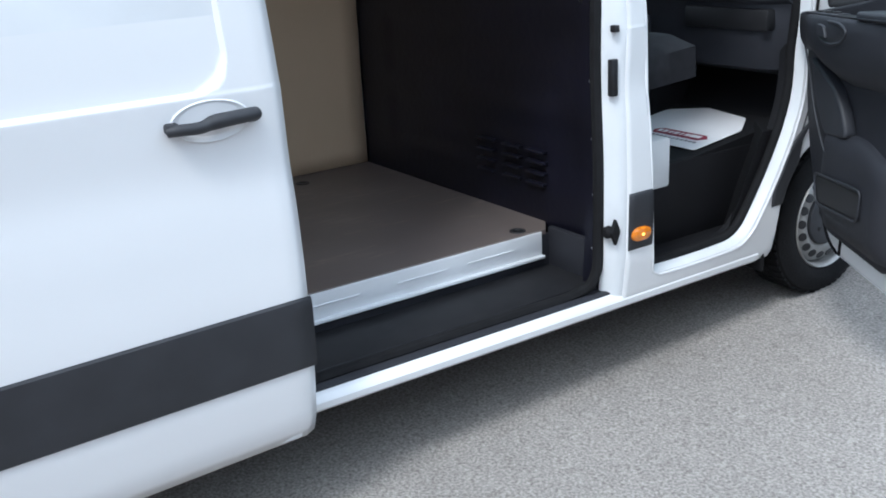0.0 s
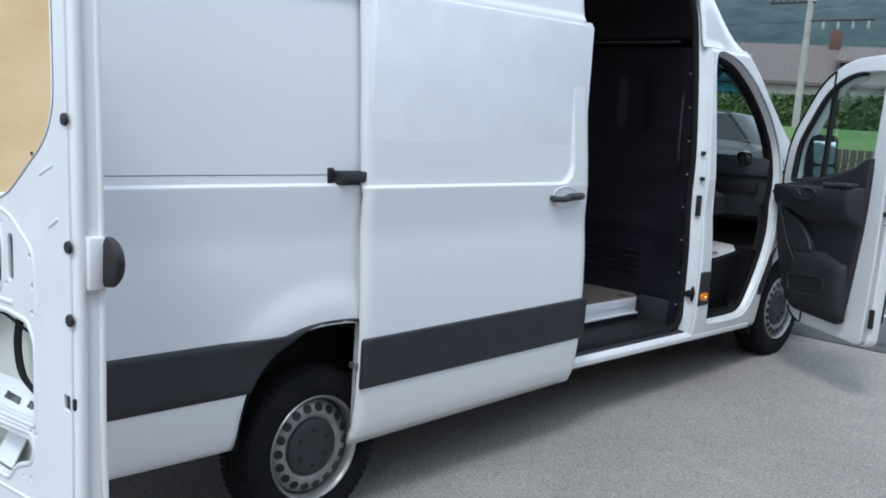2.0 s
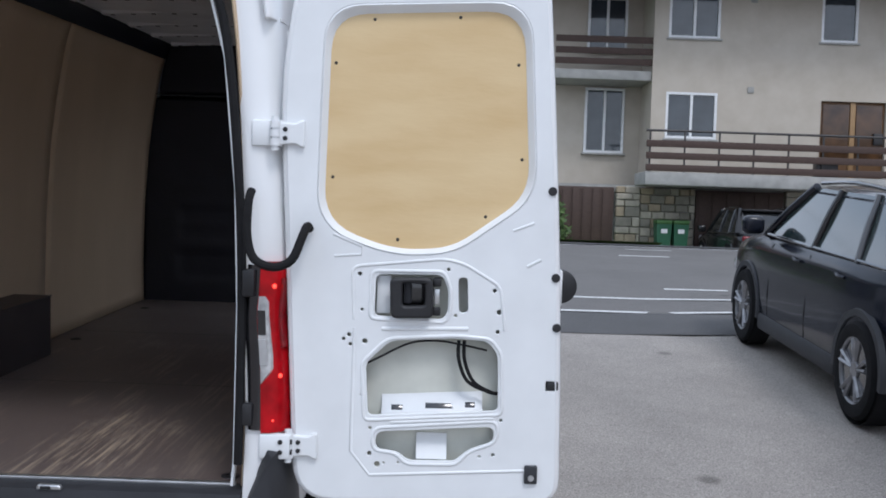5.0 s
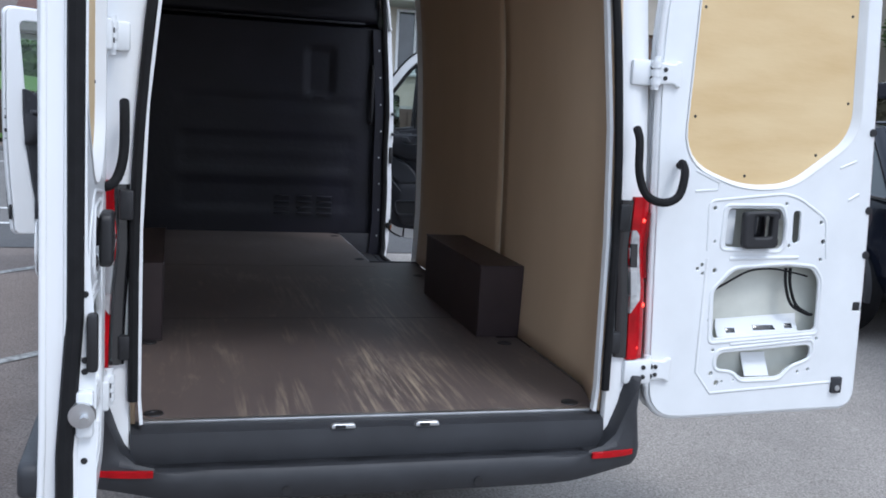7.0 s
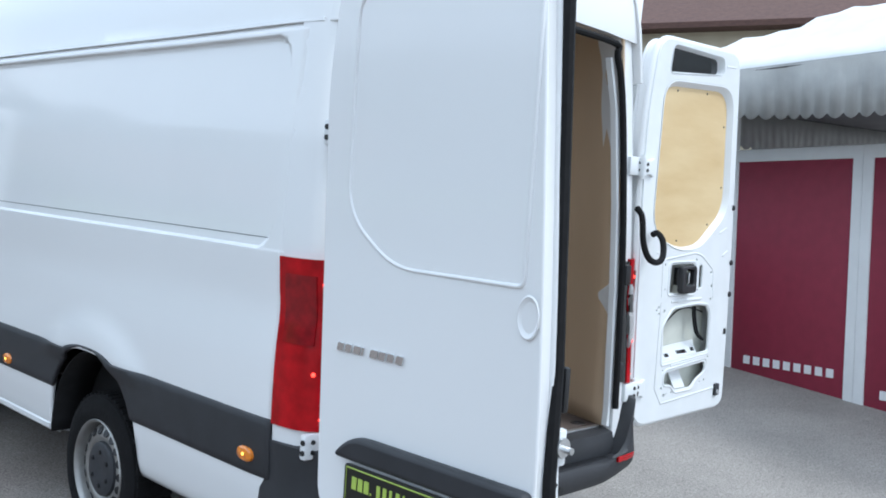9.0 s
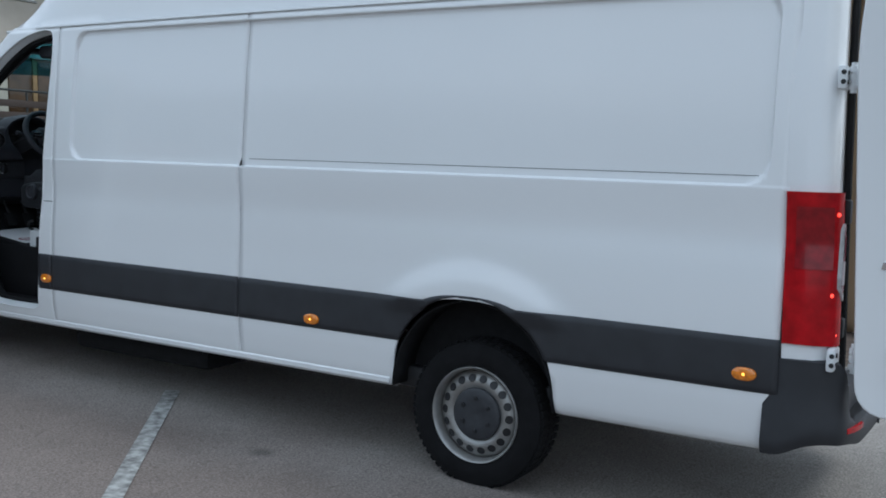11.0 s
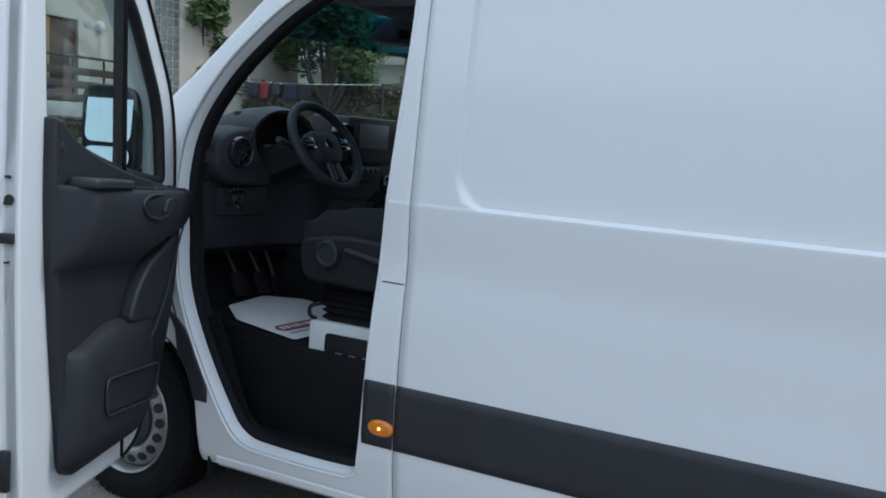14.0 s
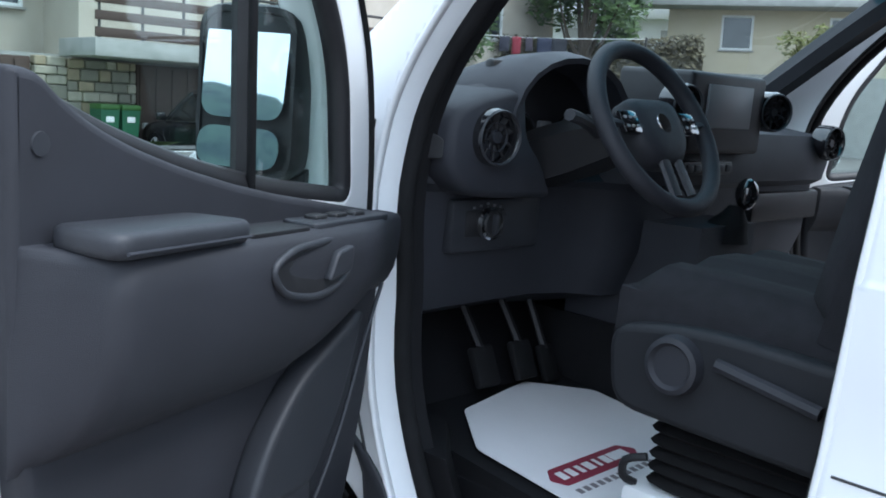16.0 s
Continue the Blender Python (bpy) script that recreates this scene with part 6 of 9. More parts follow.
# instrument hood
hood = []
for k in range(13):
    a = math.pi * k / 12
    cx, r = -0.455, 0.205
    lift = lambda g: 1.575 + (0.170 + g * 0.7) * math.sin(a) ** 0.8
    hood.append([Vector((cx + (r + g) * math.cos(a), y, lift(g) - drop * math.sin(a))) for g, y, drop in ((0.0, 4.005, 0.0), (0.018, 4.00, 0.0), (0.042, 4.05, 0.004), (0.060, 4.16, 0.03), (0.075, 4.30, 0.09), (0.0, 4.30, 0.12), (0.0, 4.14, 0.02))])
part("instrument_hood", loft(hood, closed=True), DASH, dash, "arched instrument hood", 40)
part("instrument_face", box(-0.63, -0.250, 4.11, 4.14, 1.50, 1.74, 0.01), BLACK_PL, dash, "dark instrument cluster")
for x in (-0.55, -0.36):
    part("gauge", lathe([(-0.012, 0.058), (-0.02, 0.056), (-0.02, 0.05), (-0.008, 0.046), (-0.008, 0)], 28, "y", (x, 4.105, 1.57)), SMOKE, dash, "round gauge")
    part("gauge_ring", lathe([(-0.020, 0.059), (-0.024, 0.057), (-0.020, 0.055)], 28, "y", (x, 4.105, 1.57)), TRIM2, dash)
part("trip_display", box(-0.475, -0.435, 4.085, 4.10, 1.53, 1.61, 0.003), SCREEN_SKY, dash, "small trip display")


def vent(x, y, z, yaw, r=0.066):
    M = pose(x, y, z, 0, 0, yaw)
    ob = part("air_vent", lathe([(0.03, r * 1.08), (-0.012, r * 1.08), (-0.022, r), (-0.016, r * 0.90), (0.018, r * 0.84), (0.03, 0)], 36, "y"), SMOKE, dash, "round black air vent", 40, m=M)
    part("vent_ring", lathe([(-0.020, r * 1.03), (-0.025, r * 0.98), (-0.020, r * 0.93)], 36, "y"), TRIM2, ob)
    part("vent_ring", lathe([(-0.006, r * 0.56), (-0.011, r * 0.53), (-0.006, r * 0.50)], 28, "y"), TRIM2, ob)
    for a in range(10):
        part("vent_blade", box(-0.0022, 0.0022, -0.008, 0.006, r * 0.30, r * 0.86, 0.0005, 1, Matrix.Rotation(a * math.pi / 5, 4, "Y") @ Matrix.Rotation(0.5, 4, "Z")), BLACK_PL, ob)
    part("vent_hub", lathe([(-0.012, 0.0), (-0.012, r * 0.22), (0.0, r * 0.28)], 18, "y"), TRIM2, ob)


# rounded pod that carries the outer vent, and its small side grille
pod = []
for y, gx, gz in ((4.16, 1.05, 1.05), (4.06, 1.04, 1.04), (4.028, 1.02, 1.02), (4.012, 0.97, 0.96), (4.006, 0.90, 0.88)):
    pod.append([Vector((-0.70 + a * gx, y, 1.56 + b * gz)) for a, b in round_poly([(-0.150, -0.045, 0.05), (-0.095, -0.100, 0.05), (0.00, -0.112, 0.06), (0.190, -0.116, 0.015), (0.150, -0.045, 0.03), (0.080, 0.020, 0.04), (0.068, 0.120, 0.04), (-0.06, 0.100, 0.06), (-0.150, 0.062, 0.04)], 0.05, 5)])
part("vent_pod", loft(pod), DASH, dash, "rounded dash pod round the air vent", 50)
part("side_grille", mapped(plate(round_poly([(-0.03, -0.035), (0.025, -0.03), (0.025, 0.01), (-0.02, 0.03)], 0.008, 3), (), 0.010, 0.003), lambda p: Vector((-0.868 + 0.5 * p.x, 4.055 - p.x + p.z, 1.560 + p.y))), BLACK_PL, dash, "small dark side grille")
part("hood_flank", loft([[Vector((x, y, z)) for y, z in ((4.035 + q, 1.60), (4.05 + q, zt - 0.012), (4.10 + q, zt), (4.24 + q, zt - 0.01), (4.34, 1.60))] for x, zt, q in ((-0.83, 1.622, 0.03), (-0.76, 1.648, 0.0), (-0.70, 1.672, 0.0), (-0.655, 1.695, 0.0), (-0.62, 1.715, 0.02))]), DASH, dash, "sloping flank of the instrument hood", 60)
vent(-0.735, 4.001, 1.578, -6, 0.056)
vent(0.290, 3.898, 1.670, -24, 0.050)
vent(-0.185, 3.898, 1.675, -16, 0.045)
vent(0.765, 3.925, 1.588, -10, 0.050)
scr = part("centre_screen", box(-0.135, 0.255, 3.903, 4.12, 1.555, 1.757, 0.014, 3), BLACK_PL, dash, "black centre screen housing")
part("screen_face", box(-0.060, 0.170, 3.896, 3.906, 1.620, 1.728, 0.003), SCREEN_SKY, scr, "touch screen, sky reflection painted grey")
part("button_row", box(-0.11, 0.14, 3.915, 3.98, 1.50, 1.535, 0.006), BLACK_PL, dash)
for k in range(6):
    part("dash_button", box(-0.10 + 0.04 * k, -0.07 + 0.04 * k, 3.909, 3.92, 1.508, 1.527, 0.003), TRIM2, dash)
part("dash_shelf", box(0.40, 0.85, 3.968, 4.05, 1.345, 1.435, 0.012), BLACK_PL, dash, "dark open shelf")
lp = part("light_switch_panel", box(-0.755, -0.455, 4.078, 4.12, 1.318, 1.436, 0.010), TRIM2, dash, "light switch panel")
part("switch_recess", box(-0.715, -0.585, 4.073, 4.09, 1.352, 1.412, 0.006), BLACK_PL, lp, "dark switch field")
knob = part("switch_knob", lathe([(0.0, 0.036), (-0.014, 0.034), (-0.022, 0.024), (-0.022, 0)], 24, "y", (-0.650, 4.074, 1.384)), BLACK_PL, lp, "rotary light switch")
part("knob_ring", lathe([(-0.008, 0.0375), (-0.019, 0.0365), (-0.022, 0.031), (-0.016, 0.029)], 24, "y", (-0.650, 4.074, 1.384)), CHROME, knob, "chrome ring of the light switch")
part("knob_grip", box(-0.655, -0.645, 4.040, 4.056, 1.362, 1.406, 0.003), TRIM2, knob)
for k in range(5):
    part("dial_mark", box(-0.698 + 0.022 * k, -0.692 + 0.022 * k, 4.0715, 4.074, 1.4235 - 0.004 * abs(k - 2), 1.4285 - 0.004 * abs(k - 2), 0.0), STEEL, lp, "pale dial mark")
part("dash_button", box(-0.612, -0.588, 4.068, 4.080, 1.370, 1.40, 0.002), TRIM2, lp)
part("column_shroud", loft([[Vector((-0.46 + a * k, y, z + b * k)) for a, b in ((-0.075, -0.06), (0.075, -0.06), (0.085, 0.03), (0.04, 0.065), (-0.04, 0.065), (-0.085, 0.03))] for y, z, k in ((3.86, 1.60, 0.75), (3.95, 1.57, 1.0), (4.15, 1.50, 1.1))]), BLACK_PL, dash, "steering column shroud")
for s, z in ((-1, 1.625), (1, 1.62)):
    part("column_stalk", tube([(-0.46 + s * 0.07, 3.89, 1.60), (-0.46 + s * 0.15, 3.87, z), (-0.46 + s * 0.215, 3.86, z + 0.012)], 0.013, 8, smooth=3), TRIM2, dash)

# steering wheel
SEAT_PL = mat("charcoal_seat_plastic", (0.014, 0.015, 0.018), 0.6, var=0.12, scale=8, bump=0.15, bscale=800, spec=0.3)
CONC_GREY = mat("grey_key_print", (0.25, 0.25, 0.26), 0.5)
SW = Matrix.Translation((-0.445, 3.80, 1.622)) @ Matrix.Rotation(radians(-32), 4, "X")
sw_root = part("steering_wheel", tube([SW @ Vector((0.190 * math.cos(a), 0, 0.187 * math.sin(a))) for a in [2 * math.pi * k / 48 for k in range(48)]], 0.0195, 12, closed=True), TRIM, van, "black leather steering wheel", 60)
bosh = []
for y, g in ((-0.020, 0.55), (-0.014, 0.85), (0.0, 1.0), (0.035, 1.0)):
    bosh.append([SW @ Vector((a * g, y, b * g)) for a, b in round_poly([(-0.098, 0.066), (0.098, 0.066), (0.092, -0.045), (0.045, -0.088), (-0.045, -0.088), (-0.092, -0.045)], 0.045, 4)])
boss = part("wheel_boss", loft(bosh), TRIM, sw_root, "steering wheel boss", 50)
part("wheel_badge", lathe([(-0.022, 0.0), (-0.022, 0.022), (-0.016, 0.024)], 24, "y", (0, 0, 0)), CHROME, boss, "plain round badge", m=SW)
for pts in ([(-0.07, 0.0, 0.0), (-0.18, 0, 0.01)], [(0.07, 0, 0.0), (0.18, 0, 0.01)], [(-0.025, 0, -0.06), (-0.03, 0, -0.16)], [(0.025, 0, -0.06), (0.03, 0, -0.16)]):
    part("wheel_spoke", tube([SW @ Vector(p) for p in pts], 0.018, 8, flat=0.5), TRIM2 if abs(pts[0][0]) < 0.05 else TRIM, sw_root, "wheel spoke")
for s in (-1, 1):
    pad = part("spoke_keypad", box(s * 0.115 - 0.032, s * 0.115 + 0.032, -0.016, 0.0, -0.022, 0.030, 0.006), SMOKE, sw_root, "key pad on the wheel", m=SW)
    for i in range(3):
        for j in range(2):
            part("wheel_key", box(s * 0.115 - 0.024 + 0.018 * i, s * 0.115 - 0.014 + 0.018 * i, -0.018, -0.014, -0.010 + 0.020 * j, -0.004 + 0.020 * j, 0.001), CONC_GREY, pad)

# pedals, gear lever
for x, y, z, w in ((-0.525, 4.15, 1.02, 0.038), (-0.38, 4.15, 1.015, 0.036), (-0.262, 4.16, 0.985, 0.026)):
    ob = part("pedal", box(-w, w, -0.012, 0.012, -0.055, 0.045, 0.008, m=Matrix.Translation((x, y, z)) @ Matrix.Rotation(radians(-25), 4, "X")), RUBBER, van, "black pedal")
    part("pedal_arm", tube([(x, y + 0.01, z + 0.03), (x, 4.27, 1.20), (x, 4.30, 1.30)], 0.010, 6), BLACK_PL, ob)
part("gear_console", loft([[Vector((x, y, z)) for x, y in ((-0.15, 3.92), (-0.12, 3.84), (0.16, 3.84), (0.18, 3.92), (0.18, 4.2), (-0.15, 4.2))] for z in (1.10, 1.26, 1.38)]), DASH, van, "gear lever console")
gl = part("gear_gaiter", loft([[Vector((0.05 + r * math.cos(a), 3.88 + o + r * math.sin(a), z)) for a in [2 * math.pi * k / 14 for k in range(14)]] for r, o, z in ((0.075, 0, 1.335), (0.06, -0.01, 1.36), (0.05, -0.02, 1.385), (0.03, -0.03, 1.41), (0.018, -0.035, 1.43))]), RUBBER, van, "black gear gaiter")
bm = bmesh.new()
bmesh.ops.create_uvsphere(bm, u_segments=16, v_segments=10, radius=0.033, matrix=Matrix.Translation((0.06, 3.825, 1.462)) @ Matrix.Diagonal((0.9, 0.9, 1.25, 1)))
part("gear_knob", bm, SMOKE, gl, "gloss black gear knob")

# seats
def cushion(name, x0, x1, y0, y1, z0, z1, parent, material=SEATF, r=0.045, m=None, crown=0.02):
    bm = bmesh.new()
    nx, ny = 10, 10
    top, bot = {}, {}
    for i in range(nx + 1):
        for j in range(ny + 1):
            a, b = i / nx, j / ny
            e = min(a, 1 - a) * (x1 - x0), min(b, 1 - b) * (y1 - y0)
            d = min(e)
            z = z1 - r * (1 - min(1, d / r)) ** 2 + crown * math.sin(math.pi * a) * math.sin(math.pi * b)
            if 0.27 < a < 0.33 or 0.67 < a < 0.73:
                z -= 0.012
            top[i, j] = bm.verts.new((x0 + (x1 - x0) * a, y0 + (y1 - y0) * b, z))
            bot[i, j] = bm.verts.new((x0 + (x1 - x0) * a, y0 + (y1 - y0) * b, z0))
    for i in range(nx):
        for j in range(ny):
            bm.faces.new((top[i, j], top[i + 1, j], top[i + 1, j + 1], top[i, j + 1]))
            bm.faces.new((bot[i, j], bot[i, j + 1], bot[i + 1, j + 1], bot[i + 1, j]))
    for i in range(nx):
        for j in (0, ny):
            bm.faces.new((top[i, j], bot[i, j], bot[i + 1, j], top[i + 1, j]))
    for j in range(ny):
        for i in (0, nx):
            bm.faces.new((top[i, j], top[i, j + 1], bot[i, j + 1], bot[i, j]))
    if m is not None:
        for v in bm.verts:
            v.co = m @ v.co
    return part(name, bm, material, parent, "", 60)


def seat(name, label, x, w, s, driver):
    root = new(name)
    root.parent = van
    root["label"] = label
    M = Matrix.Translation((x, 3.10, 1.30)) @ Matrix.Rotation(radians(4), 4, "X")
    cushion("seat_cushion", -w, w, 0.0, 0.53 if driver else 0.44, -0.11, 0.055, root, m=M)
    B = Matrix.Translation((x, 3.222, 1.34)) @ Matrix.Rotation(radians(102), 4, "X") @ Matrix.Rotation(math.pi, 4, "Y")
    cushion("backrest", -w, w, -0.02, 0.50, -0.005, 0.085, root, m=B, r=0.045)
    R = Matrix.Translation((x, 3.130, 1.78)) @ Matrix.Rotation(radians(90), 4, "X") @ Matrix.Rotation(math.pi, 4, "Y")
    cushion("head_rest", -0.12, 0.12, 0.05, 0.22, -0.01, 0.05, root, m=R)
    for k in (-0.06, 0.06):
        part("rest_rod", tube([B @ Vector((k, 0.46, 0.04)), R @ Vector((k, 0.10, 0.02))], 0.007, 6), CHROME, root)
    if driver:
        sh = round_poly([(3.12, 1.12, 0.03), (3.60, 1.14, 0.05), (3.62, 1.285, 0.05), (3.45, 1.315, 0.1), (3.12, 1.30, 0.03)], 0.04, 4)
        side = part("seat_side_cover", mapped(plate(sh, (), 0.05, 0.014, 3), lambda p: Vector((x + s * (w + 0.02) + p.z, p.x, p.y))), SEAT_PL, root, "grey plastic seat side cover", 45)
        part("seat_dial", lathe([(0.0, 0.052), (0.022, 0.049), (0.026, 0.040), (0.018, 0.034), (0.018, 0)], 30, "x", (x + s * (w + 0.045), 3.475, 1.245), s), TRIM, side, "round seat adjuster")
        part("seat_lever", tube([(x + s * (w + 0.05), 3.40, 1.265), (x + s * (w + 0.055), 3.22, 1.235)], 0.012, 8), TRIM, side)
        rings = []
        for k in range(13):
            g = 0.018 if k % 2 else 0.0
            z = 0.985 + 0.0125 * k
            rings.append([Vector((x + a, b, z)) for a, b in round_poly([(-w + 0.03 - g, 3.16 - g), (w - 0.03 + g, 3.16 - g), (w - 0.03 + g, 3.54 + g), (-w + 0.03 - g, 3.54 + g)], 0.05, 3)])
        part("bellows", loft(rings), RUBBER, root, "black rubber seat bellows", 30)
        part("slide_rail", tube([(x + s * (w - 0.02), 3.565, 0.985), (x + s * w, 3.580, 1.0), (x + s * (w + 0.01), 3.572, 1.035), (x + s * w, 3.535, 1.05)], 0.008, 8, smooth=3), BLACK_PL, root)
    base = part("seat_box", box(x - w, x + w if driver else x + w - 0.05, 3.14, 3.585 if driver else 3.47, 0.78, 0.985, 0.015), WHITE_IN, root, "white metal seat box")
    if driver:
        pn = part("fuse_panel", box(*sorted((x + s * (w - 0.004), x + s * (w + 0.008))), 3.20, 3.50, 0.825, 0.945, 0.012), BLACK_PL, base, "black panel on the seat box")
        for k in range(4):
            part("warning_mark", box(*sorted((x + s * (w + 0.007), x + s * (w + 0.0095))), 3.24 + 0.06 * k, 3.27 + 0.06 * k, 0.85, 0.88, 0.0), STEEL, pn, "pale printed mark")
    return root


seat("driver_seat", "charcoal cloth driver seat on a white seat box", -0.52, 0.26, -1, True)
seat("passenger_bench", "charcoal cloth passenger bench on a white seat box", 0.42, 0.44, 1, False)


# ---- the ground: the lot climbs to the road; behind the road lawns rise and a forecourt drops ----
ROAD_Z = [(-14, -1.1), (8, 0.628), (9.5, 0.74), (12.5, 0.93), (16, 1.03), (400, 1.03)]
BACK_Z = [(16, 0.0), (30, 1.47), (45, 2.2), (400, 4.0)]


def ground_z(x, y):
    k = sstep(4, 1, x)
    return lerp_tab(ROAD_Z, y) + lerp_tab(BACK_Z, y) * k - 0.55 * sstep(16, 19.5, y) * (1 - k) * (1 - sstep(30, 60, y)) + 0.65 * sstep(-2, -7, x) * sstep(17.5, 30, y) + 0.20 * sstep(3.5, 8.0, x) * sstep(9, 5, y)


def ground_mat(name, lo, hi, scale, spot, bump=0.7):
    m = mat(name, lo, 0.9, scale=scale, color2=hi, bump=bump, bscale=150, detail=10)
    nt = m.node_tree
    b = nt.nodes["Principled BSDF"]
    base = b.inputs["Base Color"].links[0].from_socket
    co = nt.nodes.new("ShaderNodeTexCoord")
    big = nt.nodes.new("ShaderNodeTexNoise")
    big.inputs["Scale"].default_value = 0.9
    big.inputs["Detail"].default_value = 7
    big.inputs["Roughness"].default_value = 0.65
    nt.links.new(co.outputs["Object"], big.inputs["Vector"])
    r = nt.nodes.new("ShaderNodeValToRGB")
    r.color_ramp.elements[0].position, r.color_ramp.elements[0].color = 0.32, (spot, spot, spot, 1)
    r.color_ramp.elements[1].position, r.color_ramp.elements[1].color = 0.60, (1, 1, 1, 1)
    nt.links.new(big.outputs["Fac"], r.inputs["Fac"])
    mul = nt.nodes.new("ShaderNodeMixRGB")
    mul.blend_type = "MULTIPLY"
    mul.inputs["Fac"].default_value = 1.0
    nt.links.new(base, mul.inputs["Color1"])
    nt.links.new(r.outputs["Color"], mul.inputs["Color2"])
    # small oil spots with a shape of their own
    sp = nt.nodes.new("ShaderNodeTexVoronoi")
    sp.inputs["Scale"].default_value = 1.1
    nt.links.new(co.outputs["Object"], sp.inputs["Vector"])
    r2 = nt.nodes.new("ShaderNodeValToRGB")
    r2.color_ramp.elements[0].position, r2.color_ramp.elements[0].color = 0.045, (0.45, 0.45, 0.45, 1)
    r2.color_ramp.elements[1].position, r2.color_ramp.elements[1].color = 0.10, (1, 1, 1, 1)
    nt.links.new(sp.outputs["Distance"], r2.inputs["Fac"])
    mul2 = nt.nodes.new("ShaderNodeMixRGB")
    mul2.blend_type = "MULTIPLY"
    mul2.inputs["Fac"].default_value = 0.8
    nt.links.new(mul.outputs["Color"], mul2.inputs["Color1"])
    nt.links.new(r2.outputs["Color"], mul2.inputs["Color2"])
    nt.links.new(mul2.outputs["Color"], b.inputs["Base Color"])
    return m


ASPHALT = ground_mat("pale_worn_asphalt", (0.180, 0.163, 0.147), (0.475, 0.438, 0.400), 95, 0.80)
# the lot's colour is multiplied darker on the driver side, with an uneven edge
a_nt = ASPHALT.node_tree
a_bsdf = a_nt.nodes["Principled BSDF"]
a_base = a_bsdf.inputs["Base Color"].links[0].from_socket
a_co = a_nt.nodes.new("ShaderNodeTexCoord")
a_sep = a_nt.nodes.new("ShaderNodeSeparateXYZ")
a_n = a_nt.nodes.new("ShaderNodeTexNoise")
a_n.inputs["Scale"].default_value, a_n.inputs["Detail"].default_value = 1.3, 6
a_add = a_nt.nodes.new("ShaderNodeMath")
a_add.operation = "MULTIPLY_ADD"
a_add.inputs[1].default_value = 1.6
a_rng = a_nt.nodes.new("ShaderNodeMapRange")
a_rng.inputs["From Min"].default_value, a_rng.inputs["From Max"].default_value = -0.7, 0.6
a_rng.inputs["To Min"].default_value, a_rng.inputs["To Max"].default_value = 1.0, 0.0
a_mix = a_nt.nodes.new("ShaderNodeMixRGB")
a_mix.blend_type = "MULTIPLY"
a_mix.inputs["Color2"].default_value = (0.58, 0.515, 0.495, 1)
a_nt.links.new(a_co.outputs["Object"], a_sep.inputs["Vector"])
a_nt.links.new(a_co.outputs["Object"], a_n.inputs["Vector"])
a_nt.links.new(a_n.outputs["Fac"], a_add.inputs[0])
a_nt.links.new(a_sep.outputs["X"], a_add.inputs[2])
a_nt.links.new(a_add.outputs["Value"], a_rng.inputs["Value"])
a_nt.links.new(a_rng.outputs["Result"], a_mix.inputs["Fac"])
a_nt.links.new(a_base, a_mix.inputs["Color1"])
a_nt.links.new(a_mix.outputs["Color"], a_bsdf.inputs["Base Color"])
ROAD = ground_mat("road_asphalt", (0.105, 0.10, 0.095), (0.18, 0.172, 0.165), 90, 0.85)
ROAD_D = ground_mat("dark_road_asphalt", (0.065, 0.064, 0.066), (0.115, 0.113, 0.113), 90, 0.85)
LAWN = mat("lawn", (0.055, 0.12, 0.020), 0.9, scale=14, color2=(0.10, 0.19, 0.035), bump=1.0, bscale=50, detail=9)
WORN = mat("worn_line_paint", (0.115, 0.110, 0.105), 0.8, scale=22, color2=(0.42, 0.42, 0.40), detail=9)
PAINT = mat("road_paint", (0.55, 0.55, 0.54), 0.7, var=0.2, scale=18, detail=8)
ys = sorted(set(span(-14, 34, 0.8) + [-400, -150, -60, -30, 40, 50, 60, 90, 150, 300, 900]))
xs = sorted(set(span(-24, 40, 1.0) + [-900, -300, -120, -60, -35, 60, 100, 200, 900]))
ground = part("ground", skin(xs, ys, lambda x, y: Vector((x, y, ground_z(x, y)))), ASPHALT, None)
tagged(ground, "pale grey worn asphalt lot", "ground", kind="structure")


def strip(name, x0, x1, y0, y1, material, lift, label, category, step=1.0, thickness=0.0):
    bm = skin(span(x0, x1, step), span(y0, y1, min(step, max(0.05, (y1 - y0)))), lambda x, y: Vector((x, y, ground_z(x, y) + lift)))
    ob = part(name, bm, material, None)
    return tagged(ob, label, category, kind="structure")


strip("road", -70, 90, 5.02, 6.25, ROAD_D, 0.006, "darker asphalt verge of the road", "road", 1.5)
strip("road", -70, 90, 6.25, 15.4, ROAD, 0.008, "grey asphalt road", "road", 1.5)
strip("pavement", -70, 90, 15.4, 16.4, ROAD_D, 0.03, "dark asphalt footway behind the road", "pavement", 1.5)
for y, w in ((6.25, 0.10), (7.25, 0.10), (15.15, 0.12)):
    strip("edge_line", -60, 60, y, y + w, PAINT, 0.014, "white painted edge line", "road marking", 2.0)
for k in range(-9, 10):
    for y, x0 in ((8.15, 0.9 + 0.15), (12.35, 0.55), (14.2, 1.0)):
        strip("lane_dash", x0 + 3.4 * k if y < 9 else x0 + 4.0 * k, x0 + 3.4 * k + 0.85 if y < 9 else x0 + 4.0 * k + 0.9, y, y + 0.11, PAINT, 0.014, "white painted lane dash", "road marking", 1.0)
